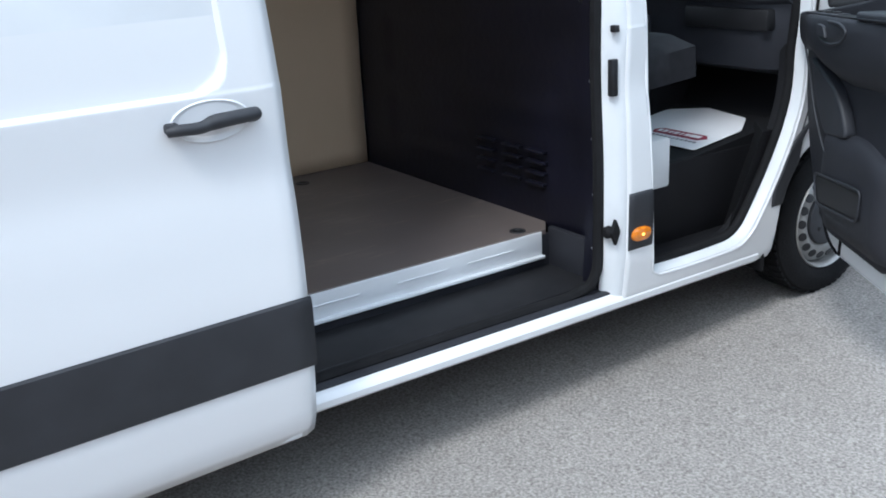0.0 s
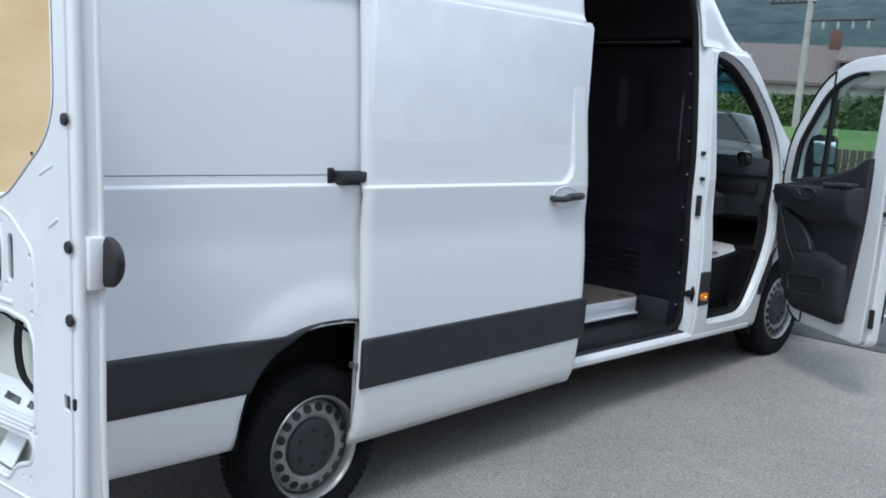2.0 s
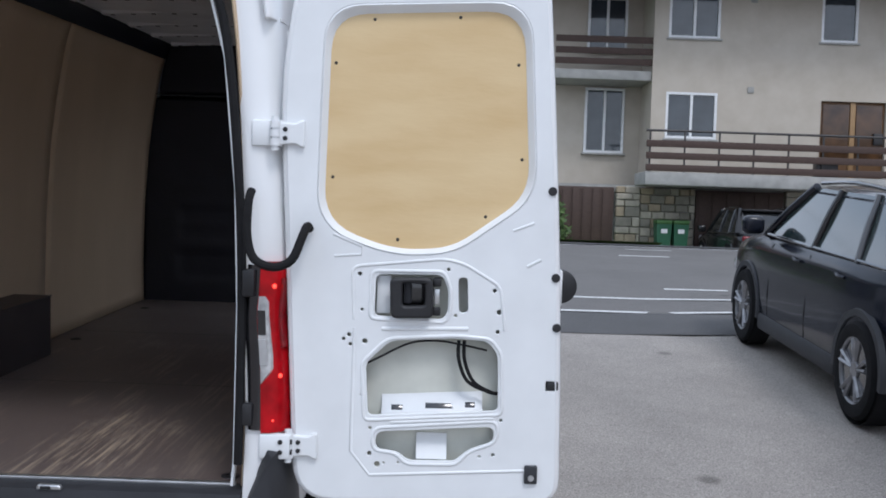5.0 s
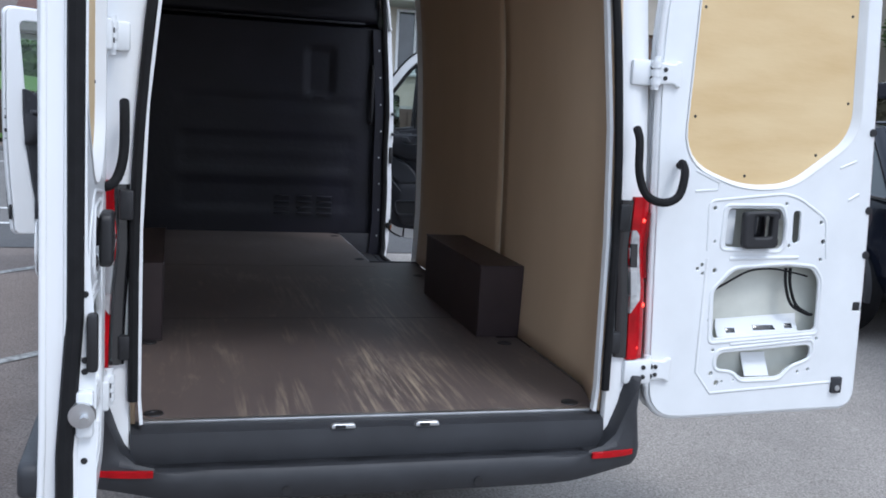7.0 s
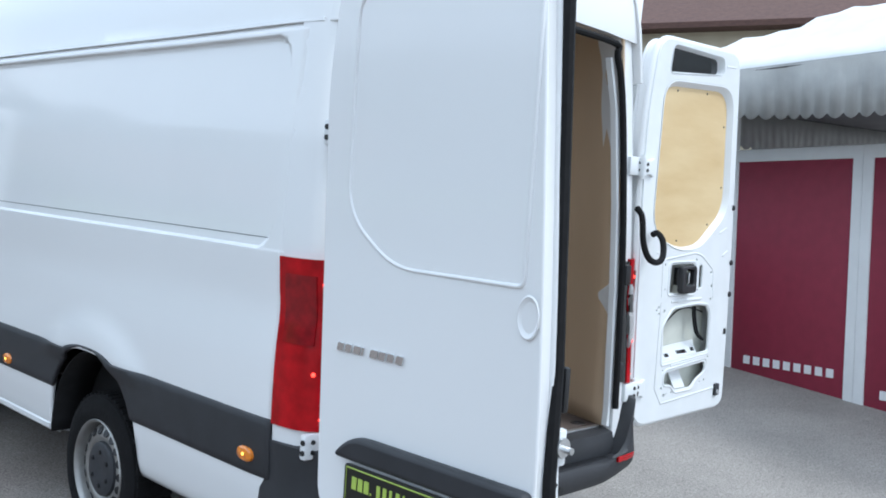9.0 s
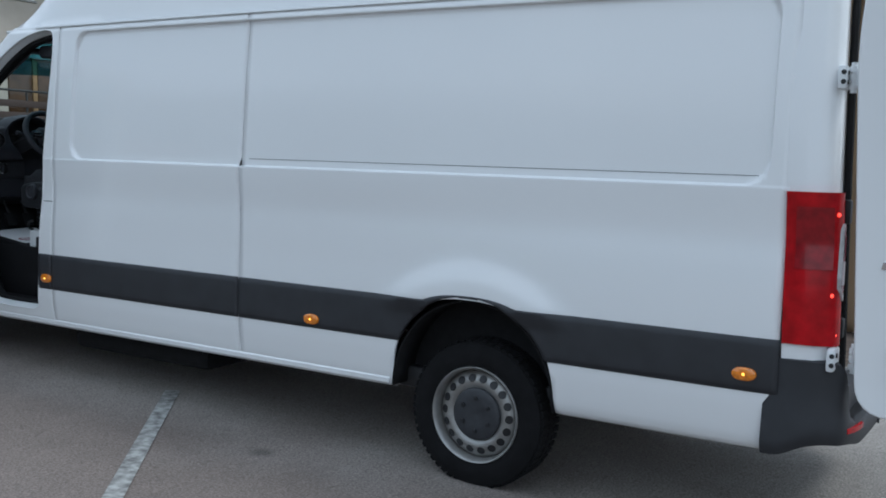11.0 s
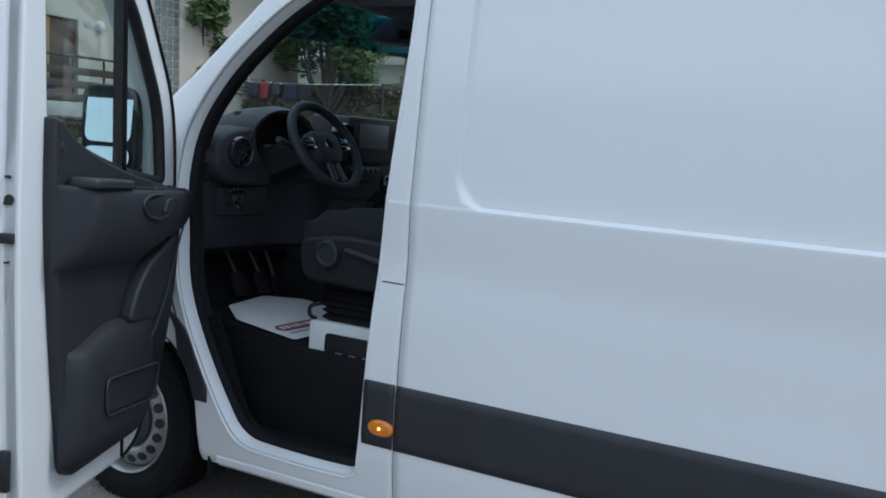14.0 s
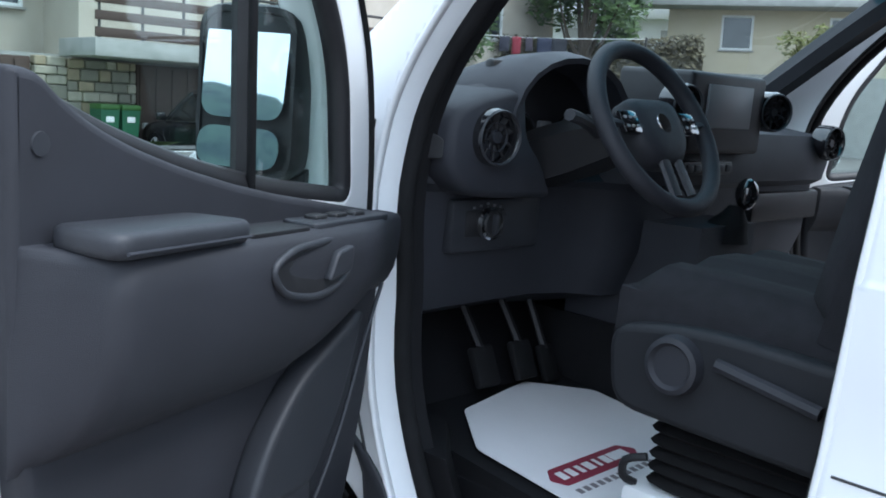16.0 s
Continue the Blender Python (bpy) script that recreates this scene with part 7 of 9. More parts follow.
# parking bay lines on the lot, worn
for pts in (((-0.75, 2.235), (-2.65, 0.70)), ((-0.95, 4.95), (-2.45, 3.62))):
    a, b = Vector(pts[0]), Vector(pts[1])
    d = (b - a).normalized()
    nrm = Vector((-d.y, d.x)) * 0.045
    n = 14
    bm = bmesh.new()
    prev = None
    for i in range(n + 1):
        p = a + (b - a) * i / n
        row = [bm.verts.new((q.x, q.y, ground_z(q.x, q.y) + 0.005)) for q in (p - nrm, p + nrm)]
        if prev:
            bm.faces.new((prev[0], prev[1], row[1], row[0]))
        prev = row
    tagged(part("bay_line", bm, WORN, None), "worn white parking bay line", "road marking", kind="structure")
strip("lawn", -60, -0.3, 17.2, 48, LAWN, 0.09, "green mown lawn behind the road", "lawn", 2.0)
strip("lawn", 3.6, 6.2, 16.4, 30, LAWN, 0.09, "green lawn beside the drive", "lawn", 1.0)
strip("lawn", 17.5, 40, 16.4, 40, LAWN, 0.09, "green lawn behind the road", "lawn", 2.0)
DRIVE = ground_mat("pale_concrete_drive", (0.30, 0.30, 0.29), (0.42, 0.415, 0.40), 30, 0.88, 0.3)
strip("driveway", -0.9, 3.0, 16.4, 34, DRIVE, 0.026, "pale concrete driveway", "driveway", 1.0)
strip("driveway", 6.2, 17.5, 16.4, 22, DRIVE, 0.02, "pale forecourt before the garages", "driveway", 1.0)

# ---- buildings ----
STUCCO = mat("beige_render", (0.46, 0.41, 0.34), 0.9, scale=2.5, color2=(0.52, 0.47, 0.40), bump=0.5, bscale=60, detail=8)
STUCCO2 = mat("cream_render", (0.56, 0.49, 0.36), 0.9, scale=2, color2=(0.62, 0.55, 0.42), bump=0.4, bscale=60)
ORANGE = mat("orange_render", (0.62, 0.14, 0.06), 0.9, scale=2, color2=(0.70, 0.18, 0.08), bump=0.3, bscale=40)
PALE = mat("pale_render", (0.50, 0.52, 0.48), 0.9, scale=2, color2=(0.58, 0.60, 0.56))
TILES = mat("brown_roof_tiles", (0.085, 0.045, 0.038), 0.85, scale=6, color2=(0.13, 0.07, 0.055), bump=0.8, bscale=14, stretch=(1, 1, 3))
TILES_G = mat("grey_roof_tiles", (0.10, 0.085, 0.078), 0.85, scale=6, color2=(0.14, 0.12, 0.11), bump=0.8, bscale=14)
WOODB = mat("dark_brown_boards", (0.045, 0.026, 0.020), 0.7, scale=8, color2=(0.075, 0.045, 0.034), stretch=(1, 1, 12))
WOODD = mat("stained_door_wood", (0.11, 0.055, 0.022), 0.55, scale=7, color2=(0.18, 0.095, 0.04), stretch=(6, 6, 1))
CONC = mat("grey_concrete", (0.30, 0.30, 0.28), 0.9, scale=4, color2=(0.40, 0.39, 0.37), bump=0.4)
PVC = mat("white_window_frame", (0.74, 0.75, 0.75), 0.4, var=0.03)
PANE = mat("dark_window_pane", (0.035, 0.045, 0.055), 0.05, var=0.3, scale=1.5, coat=1.0)
STONE = [mat("field_stone_" + n, c, 0.9, scale=6, color2=tuple(v * 1.35 for v in c), bump=0.7, bscale=30) for n, c in (("grey", (0.20, 0.185, 0.15)), ("tan", (0.28, 0.23, 0.16)), ("pale", (0.34, 0.31, 0.25)))]
DOOR_PANE = mat("brown_door_glass", (0.070, 0.034, 0.014), 0.2, var=0.5, scale=2.5, coat=0.3)
METAL_D = mat("dark_painted_metal", (0.03, 0.028, 0.028), 0.5, var=0.1)


def window(parent, m, w, h, panes=2, frame=0.07, material=None):
    """A window in the plane y = 0 of m, its lower left corner at the origin."""
    fr = part("window", mapped(plate([(0, 0), (w, 0), (w, h), (0, h)], [[(frame + (w - frame) / panes * k, frame), (frame + (w - frame) / panes * k, h - frame), ((w - frame) / panes * (k + 1), h - frame), ((w - frame) / panes * (k + 1), frame)] for k in range(panes)], 0.08, 0.008, 1), lambda p: Vector((p.x, -0.02 + p.z, p.y))), PVC, parent, "white framed window", 30, m=m)
    for k in range(panes):
        a, b = frame + (w - frame) / panes * k, (w - frame) / panes * (k + 1)
        part("pane", box(a - 0.01, b + 0.01, 0.0, 0.012, frame - 0.01, h - frame + 0.01), PANE, fr)
    part("sill", box(-0.05, w + 0.05, -0.12, 0.02, -0.05, 0.0, 0.006), CONC, fr)
    return fr


# the long beige house across the road
HY = 21.0
house = thing("apartment_house", "beige rendered two-storey house with brown balcony boards and garages", "house")
WIN = [(7.13, 6.38, 1.35, 1.30, 2), (11.12, 6.38, 0.96, 1.29, 1), (7.13, 3.75, 1.35, 1.22, 2), (16.9, 6.30, 1.0, 1.3, 1), (18.0, 3.8, 1.2, 1.2, 2)]
holes = [[(x, z), (x + w, z), (x + w, z + h), (x, z + h)] for x, z, w, h, _ in WIN] + [[(11.2, 2.80), (12.92, 2.80), (12.92, 4.86), (11.2, 4.86)], [(15.35, 2.6), (16.30, 2.6), (16.30, 7.6), (15.35, 7.6)]]
part("wall", mapped(plate([(6.75, 2.47), (21.5, 2.47), (21.5, 7.95), (6.75, 7.95)], holes, 0.30), lambda p: Vector((p.x, HY + 0.15 + p.z, p.y))), STUCCO, house, "beige rendered front wall", 30)
part("wall", box(3.9, 6.75, HY + 1.5, HY + 1.8, 0.3, 7.95), STUCCO, house, "set-back beige wall", 30)
part("wall", box(6.75, 7.0, HY + 0.3, HY + 1.5, 0.3, 7.95), STUCCO, house)
part("back_block", box(3.9, 21.5, HY + 1.85, HY + 9.0, 0.3, 7.9), STUCCO, house)
part("inner_dark", box(7.0, 21.4, HY + 0.6, HY + 1.0, 2.5, 7.9), METAL_D, house)
for x, z, w, h, n in WIN:
    window(house, pose(x, HY + 0.06, z), w, h, n)
window(house, pose(5.2, HY + 1.48, 6.2), 1.1, 1.5, 2)
window(house, pose(5.2, HY + 1.48, 3.4), 1.1, 1.8, 2)
door = part("door", box(11.2, 12.92, HY + 0.10, HY + 0.16, 2.82, 4.86, 0.01), WOODD, house, "stained wooden double door with glazing")
for a, b in ((11.28, 11.98), (12.16, 12.85)):
    part("door_glass", box(a, b, HY + 0.06, HY + 0.11, 3.30, 4.78, 0.01), DOOR_PANE, door)
part("door_post", box(12.0, 12.14, HY + 0.05, HY + 0.12, 2.82, 4.86, 0.01), mat("pale_oak", (0.30, 0.18, 0.08), 0.5), door)
part("wall_lamp", lathe([(0, 0.14), (0.07, 0.13), (0.14, 0.08), (0.16, 0)], 18, "y", (13.55, HY, 4.78), -1), PVC, house, "round white wall lamp")
part("name_sign", box(13.10, 13.32, HY - 0.03, HY, 4.72, 4.84, 0.005), CONC, house, "small sign beside the door")
part("mail_box", box(12.62, 12.86, HY - 0.02, HY + 0.08, 3.75, 4.05, 0.01), METAL_D, house)
for z in (7.35, 5.0):
    part("vent_cap", box(9.25, 9.42, HY - 0.03, HY, z, z + 0.16, 0.01), CONC, house, "pale vent cover")
# glass block column in panes
gb = part("glass_block_frame", mapped(plate([(15.35, 2.6), (16.30, 2.6), (16.30, 7.6), (15.35, 7.6)], [[(15.40 + 0.225 * i, 2.65 + 0.225 * j), (15.60 + 0.225 * i, 2.65 + 0.225 * j), (15.60 + 0.225 * i, 2.85 + 0.225 * j), (15.40 + 0.225 * i, 2.85 + 0.225 * j)] for i in range(4) for j in range(22)], 0.06), lambda p: Vector((p.x, HY + 0.05 + p.z, p.y))), CONC, house, "glass block window strip", 0)
GBLK = mat("glass_block", (0.13, 0.15, 0.145), 0.15, var=0.4, scale=3, coat=0.6)
gblk = box(0, 0.2, 0, 0.05, 0, 0.2, 0.015, 1)
gme = bpy.data.meshes.new("glass_block")
gblk.to_mesh(gme)
gblk.free()
gme.materials.append(GBLK)
for i in range(4):
    for j in range(22):
        part("glass_block", gme, GBLK, gb, "", 0, m=Matrix.Translation((15.40 + 0.225 * i, HY + 0.03, 2.65 + 0.225 * j)))
# balcony slab, railing boards, stair
slab = part("balcony_slab", box(6.4, 13.5, HY - 1.35, HY + 0.1, 2.47, 2.80, 0.02), CONC, house, "pale concrete balcony slab")
rail = part("balcony_rail", tube([(6.4, HY - 1.30, 3.83), (13.42, HY - 1.30, 3.83)], 0.03, 8), METAL_D, house, "dark metal balcony rail")
for k in range(9):
    x = 6.5 + 0.865 * k
    part("rail_post", box(x - 0.02, x + 0.02, HY - 1.32, HY - 1.28, 2.80, 3.83), METAL_D, rail)
for z in (3.50, 3.20, 2.90):
    part("rail_board", box(6.4, 13.45, HY - 1.36, HY - 1.325, z - 0.085, z + 0.085, 0.006), WOODB, rail, "dark brown railing board")
for k in range(3):
    sec = [[Vector((x, y, z + d)) for y, d in ((HY - 1.36, -0.085), (HY - 1.325, -0.085), (HY - 1.325, 0.085), (HY - 1.36, 0.085))] for x, z in ((13.45, 3.50 - 0.30 * k), (16.6, 1.75 - 0.30 * k))]
    part("stair_board", loft(sec), WOODB, rail, "dark brown stair board")
part("stair_rail", tube([(13.42, HY - 1.30, 3.83), (13.65, HY - 1.30, 3.75), (16.7, HY - 1.30, 2.0)], 0.03, 8), METAL_D, rail)
for k in range(9):
    part("stair_step", box(13.5 + 0.36 * k, 13.95 + 0.36 * k, HY - 1.3, HY - 0.1, 2.55 - 0.21 * k, 2.70 - 0.21 * k, 0.01), CONC, house, "concrete stair step")
part("planter", box(10.7, 11.25, HY - 1.25, HY - 0.95, 2.80, 3.30, 0.03), METAL_D, house, "dark plant tub")
# upper balcony at the set-back part
part("upper_balcony", box(4.2, 6.9, HY + 0.1, HY + 1.5, 5.25, 5.50, 0.02), CONC, house)
for z in (6.30, 6.0, 5.72):
    part("rail_board", box(4.2, 6.95, HY + 0.08, HY + 0.12, z - 0.085, z + 0.085, 0.006), WOODB, house, "dark brown railing board")
part("balcony_post", box(6.78, 6.90, HY + 0.1, HY + 0.2, 5.5, 6.45, 0.01), WOODB, house)
# basement with stone facing and garage doors
part("basement_wall", box(3.9, 21.5, HY + 0.35, HY + 0.6, 0.2, 2.5), CONC, house)
for a, b in ((8.08, 10.41), (4.2, 5.9), (13.6, 15.9)):
    gd = part("garage_door", box(a, b, HY + 0.20, HY + 0.30, 0.45, 2.42, 0.02), WOODB, house, "dark brown garage door")
    for k in range(6):
        part("door_board", box(a + 0.06 + (b - a - 0.1) / 6 * k, a + (b - a - 0.1) / 6 * (k + 1), HY + 0.17, HY + 0.21, 0.5, 2.36, 0.01), WOODB, gd)
random.seed(4)
for a, b in ((6.6, 8.05), (10.45, 13.55), (5.95, 6.6)):
    z = 0.35
    while z < 2.4:
        h = random.uniform(0.16, 0.28)
        x = a
        while x < b - 0.05:
            w = min(random.uniform(0.22, 0.50), b - x)
            o = random.uniform(0, 0.04)
            part("stone", box(x + 0.008, x + w - 0.008, HY + 0.16 - o, HY + 0.36, z + 0.008, min(z + h, 2.46) - 0.008, 0.02, 1), random.choice(STONE), house, "", 0)
            x += w
        z += h
# roof
roof = part("roof", loft([[Vector((x, y, z)) for y, z in ((HY - 1.4, 7.78), (HY - 1.4, 7.98), (HY + 4.5, 11.0), (HY + 10, 8.2), (HY + 10, 7.9))] for x in (3.2, 22.5)]), TILES, house, "dark brown tiled roof with deep eaves", 0)
part("eave_board", box(3.2, 22.5, HY - 1.42, HY + 0.1, 7.70, 7.80, 0.01), WOODB, house, "dark boarded eaves")
part("roof_gutter", tube([(3.2, HY - 1.46, 7.86), (22.5, HY - 1.46, 7.86)], 0.07, 8), METAL_D, house)


def bin_(x, y):
    z0 = ground_z(x, y)
    th = thing("wheelie_bin", "green plastic wheelie bin before the stone wall", "waste bin", "wheelie bins", Matrix.Translation((x, y, z0 + 0.02)) @ Matrix.Diagonal((0.68, 0.68, 1.08, 1.0)))
    G_ = mat("green_bin_plastic", (0.02, 0.10, 0.05), 0.5, var=0.1)
    part("bin_body", loft([[Vector((a * w, b * d, z)) for a, b in ((-1, -1), (1, -1), (1, 1), (-1, 1))] for z, w, d in ((0.06, 0.21, 0.24), (0.6, 0.26, 0.30), (0.92, 0.29, 0.33))]), G_, th, "green bin body", 30)
    part("bin_lid", box(-0.30, 0.30, -0.36, 0.34, 0.92, 1.02, 0.035, 3), mat("bin_lid", (0.05, 0.13, 0.03), 0.5), th, "lid")
    part("bin_label", box(-0.12, 0.12, -0.325, -0.300, 0.70, 0.80, 0.002), PAPER, th, "pale label")
    for s in (-1, 1):
        part("bin_wheel", lathe([(-0.03, 0.10), (0.03, 0.10), (0.03, 0), ], 16, "x", (s * 0.25, 0.26, 0.10)), RUBBER, th, "wheel")


bin_(7.10, HY - 0.36)
bin_(7.54, HY - 0.36)

# cream house with a balcony, further down
B2 = Matrix.Translation((25.2, 19.0, 0.3)) @ Matrix.Rotation(math.atan2(-0.905, 0.425), 4, "Z")
h2 = thing("cream_house", "cream rendered house with a railed balcony and tiled roof", "house", m=B2)
W2 = [(1.3, 3.75, 0.95, 1.05, 1), (4.4, 3.72, 1.3, 1.05, 2), (9.0, 3.72, 1.3, 1.05, 2), (1.2, 6.2, 1.0, 1.4, 2), (4.6, 6.1, 1.3, 1.5, 2), (8.6, 6.2, 1.3, 1.4, 2)]
part("wall", mapped(plate([(0, 0), (14, 0), (14, 8.2), (0, 8.2)], [[(x, z), (x + w, z), (x + w, z + h), (x, z + h)] for x, z, w, h, _ in W2], 0.3), lambda p: Vector((p.x, 0.15 + p.z, p.y))), STUCCO2, h2, "cream rendered wall", 30)
part("plinth", box(-0.02, 14.02, -0.03, 0.0, 0, 3.05, 0.01), CONC, h2, "grey plinth")
part("wall_block", box(0, 14, 0.6, 9, 0, 8.2), STUCCO2, h2)
part("wall", box(-0.3, 0.0, 0.0, 9, 0, 8.2), STUCCO2, h2)
for x, z, w, h, n in W2:
    window(h2, pose(x, 0.06, z), w, h, n)
part("balcony_slab", box(-1.2, 8.0, -1.2, 0.0, 4.95, 5.15, 0.01), CONC, h2)
br = part("balcony_rail", tube([(-1.15, -1.15, 6.1), (7.95, -1.15, 6.1)], 0.025, 8), STEEL, h2, "thin metal balcony rail")
for k in range(46):
    part("baluster", box(-1.15 + 0.2 * k - 0.008, -1.15 + 0.2 * k + 0.008, -1.158, -1.142, 5.15, 6.1), STEEL, br)
part("roof", loft([[Vector((x, y, z)) for y, z in ((-0.9, 8.1), (-0.9, 8.3), (4.5, 11.2), (9.9, 8.3), (9.9, 8.1))] for x in (-0.8, 14.8)]), TILES, h2, "brown tiled roof", 0)

# low white garages and works building behind the hedge
gar = thing("garage_row", "low white garage row with grey doors", "building", m=Matrix.Translation((27.5, 33.0, 0.9)) @ Matrix.Rotation(math.atan2(-0.9, 0.55), 4, "Z"))
part("wall", box(-6, 22, 0.0, 6, 0, 4.9), PVC, gar, "white wall")
part("roof", box(-6.4, 22.4, -0.5, 6.5, 4.9, 5.5, 0.05), PVC, gar, "white flat roof edge")
for k in range(7):
    part("garage_door", box(-5.4 + 3.9 * k, -2.4 + 3.9 * k, -0.06, 0.02, 2.2, 4.5, 0.02), CONC if k != 1 else METAL_D, gar, "grey garage door")

# buildings behind the lawn: orange house, long grey-roofed farm house
oh = thing("orange_house", "orange rendered house under a dark brown tiled roof", "house", m=Matrix.Translation((-4.6, 37.0, 2.0)) @ Matrix.Rotation(radians(-4), 4, "Z"))
part("wall", box(-1.2, 7.5, 0, 8, 0, 4.2), ORANGE, oh, "orange rendered wall", 30)
part("gable_dormer", loft([[Vector((x, y, z)) for x, z in ((4.3, 3.8), (5.4, 3.8), (4.85, 5.9))] for y in (-0.7, 3.0)]), PALE, oh, "small pale pointed gable in the roof", 0)
part("roof", loft([[Vector((x, y, z)) for y, z in ((-1.1, 3.75), (-1.1, 3.95), (4.0, 7.25), (9.0, 3.95), (9.0, 3.75))] for x in (-1.9, 8.6)]), TILES, oh, "dark brown tiled roof", 0)
window(oh, pose(4.3, -0.05, 2.0), 1.0, 1.7, 1)
part("chimney", box(6.8, 7.5, 3.5, 4.2, 6.6, 7.9, 0.02), STONE[1], oh)
fh = thing("farm_house", "long pale house under a grey tiled roof", "house", m=Matrix.Translation((-31, 55.0, 3.6)) @ Matrix.Rotation(radians(18), 4, "Z"))
part("wall", box(0, 34, 0, 9, 0, 3.7), PALE, fh, "pale wall")
part("roof", loft([[Vector((x, y, z)) for y, z in ((-0.8, 3.5), (-0.8, 3.7), (4.5, 6.6), (9.8, 3.7), (9.8, 3.5))] for x in (-0.8, 34.8)]), TILES_G, fh, "grey tiled roof", 0)
for k in range(9):
    window(fh, pose(1.5 + 3.6 * k, -0.05, 1.3), 1.1, 1.2, 2)
part("dormer", loft([[Vector((x, y, z)) for x, z in ((9.7, 4.2), (12.8, 4.2), (12.8, 5.3), (9.7, 5.3))] for y in (1.0, 3.5)]), METAL_D, fh, "dark dormer front")
part("dormer_roof", loft([[Vector((x, y, z)) for y, z in ((0.5, 5.1), (0.5, 5.25), (4.2, 6.5), (4.2, 6.3))] for x in (9.4, 13.1)]), TILES_G, fh)
part("chimney", box(8.6, 9.3, 3.9, 4.6, 5.9, 7.5, 0.02), TILES, fh, "brick chimney")
fh2 = thing("farm_house", "long pale house under a brown tiled roof", "house", m=Matrix.Translation((-60, 62, 3.6)) @ Matrix.Rotation(radians(10), 4, "Z"))
part("wall", box(0, 24, 0, 9, 0, 4), PALE, fh2, "pale wall")
part("roof", loft([[Vector((x, y, z)) for y, z in ((-0.8, 3.8), (-0.8, 4.0), (4.5, 7.8), (9.8, 4.0), (9.8, 3.8))] for x in (-0.8, 24.8)]), TILES, fh2, "brown tiled roof", 0)

# street lamp pole with wires
sl = thing("street_pole", "grey street pole with lamp and insulators beside the road", "pole", m=Matrix.Translation((-11.6, 31.2, ground_z(-11.6, 31.2))))
part("pole", tube([(0, 0, 0), (0, 0, 9.5)], lambda t: 0.13 - 0.04 * t, 10), CONC, sl, "grey pole")
PZ = ground_z(-11.6, 31.2)
for z, ln in ((8.75, 0.35), (9.15, 0.30)):
    part("lamp_arm", tube([(0, 0, z - PZ - 0.12), (ln * 0.6, -0.1, z - PZ), (ln, -0.15, z - PZ)], 0.03, 8), CONC, sl)
    part("lamp_head", box(ln - 0.1, ln + 0.48, -0.35, -0.08, z - PZ - 0.07, z - PZ + 0.05, 0.05), CONC, sl, "street lamp head")
part("cross_arm", box(-1.5, 0.15, -0.05, 0.05, 7.62 - PZ, 7.70 - PZ, 0.01), METAL_D, sl)
for k in range(5):
    part("insulator", lathe([(0, 0.03), (0.08, 0.03), (0.10, 0.075), (0.18, 0.065), (0.20, 0.045), (0.28, 0.07), (0.34, 0)], 10, "z", (-1.4 + 0.26 * k, 0, 7.70 - PZ)), WOODB, sl)
part("cross_arm", box(0.1, 2.3, -0.04, 0.04, 6.98 - PZ, 7.04 - PZ, 0.01), METAL_D, sl)
for k in range(4):
    part("insulator", lathe([(0, 0.02), (-0.10, 0.05), (-0.22, 0.06), (-0.30, 0.03)], 8, "z", (0.55 + 0.52 * k, 0, 7.0 - PZ)), CONC, sl, "pale hanging insulator")
for z, dx in ((7.95 - PZ, -1.4), (7.95 - PZ, -0.62), (7.0 - PZ, 1.1)):
    part("wire", tube([(-30, 6, z + 1.2), (dx, 0, z), (40, -8, z + 1.0)], 0.006, 5, smooth=6), METAL_D, sl, "overhead wire")

# fence along the lawn
fence = thing("board_fence", "weathered dark brown board fence along the lawn", "fence")
FENCE = mat("weathered_fence_boards", (0.035, 0.024, 0.018), 0.85, scale=10, color2=(0.065, 0.045, 0.035), stretch=(1, 1, 8), bump=0.3)
bme = bpy.data.meshes.new("board")
bb = box(-0.065, 0.065, -0.012, 0.012, 0, 1.0, 0.006, 1)
bb.to_mesh(bme)
bb.free()
bme.materials.append(FENCE)
runs = [((-1.05, 18.2), (-26.0, 16.9), 0.155), ((-1.05, 18.2), (-0.75, 22.9), 0.15)]
for (x0, y0), (x1, y1), step in runs:
    n = int(math.hypot(x1 - x0, y1 - y0) / step)
    for k in range(n):
        x, y = x0 + (x1 - x0) * k / n, y0 + (y1 - y0) * k / n
        part("board", bme, FENCE, fence, "", 0, m=Matrix.Translation((x, y, ground_z(x, y) + 0.02)) @ Matrix.Rotation(math.atan2(y1 - y0, x1 - x0), 4, "Z"))
    for h in (0.28, 0.80):
        part("fence_rail", tube([(x0 + (x1 - x0) * k / 8, y0 + (y1 - y0) * k / 8 + 0.03, ground_z(x0 + (x1 - x0) * k / 8, y0 + (y1 - y0) * k / 8) + h) for k in range(9)], 0.03, 6), FENCE, fence)


# ---- plants ----
def leaf_mat(name, a, b):
    m = mat(name, a, 0.65, color2=b, scale=0.9)
    nt = m.node_tree
    geo = nt.nodes.new("ShaderNodeNewGeometry")
    r = nt.nodes.new("ShaderNodeValToRGB")
    r.color_ramp.elements[0].color = (*a, 1)
    r.color_ramp.elements[1].color = (*b, 1)
    nt.links.new(geo.outputs["Random Per Island"], r.inputs["Fac"])
    nt.links.new(r.outputs["Color"], nt.nodes["Principled BSDF"].inputs["Base Color"])
    return m


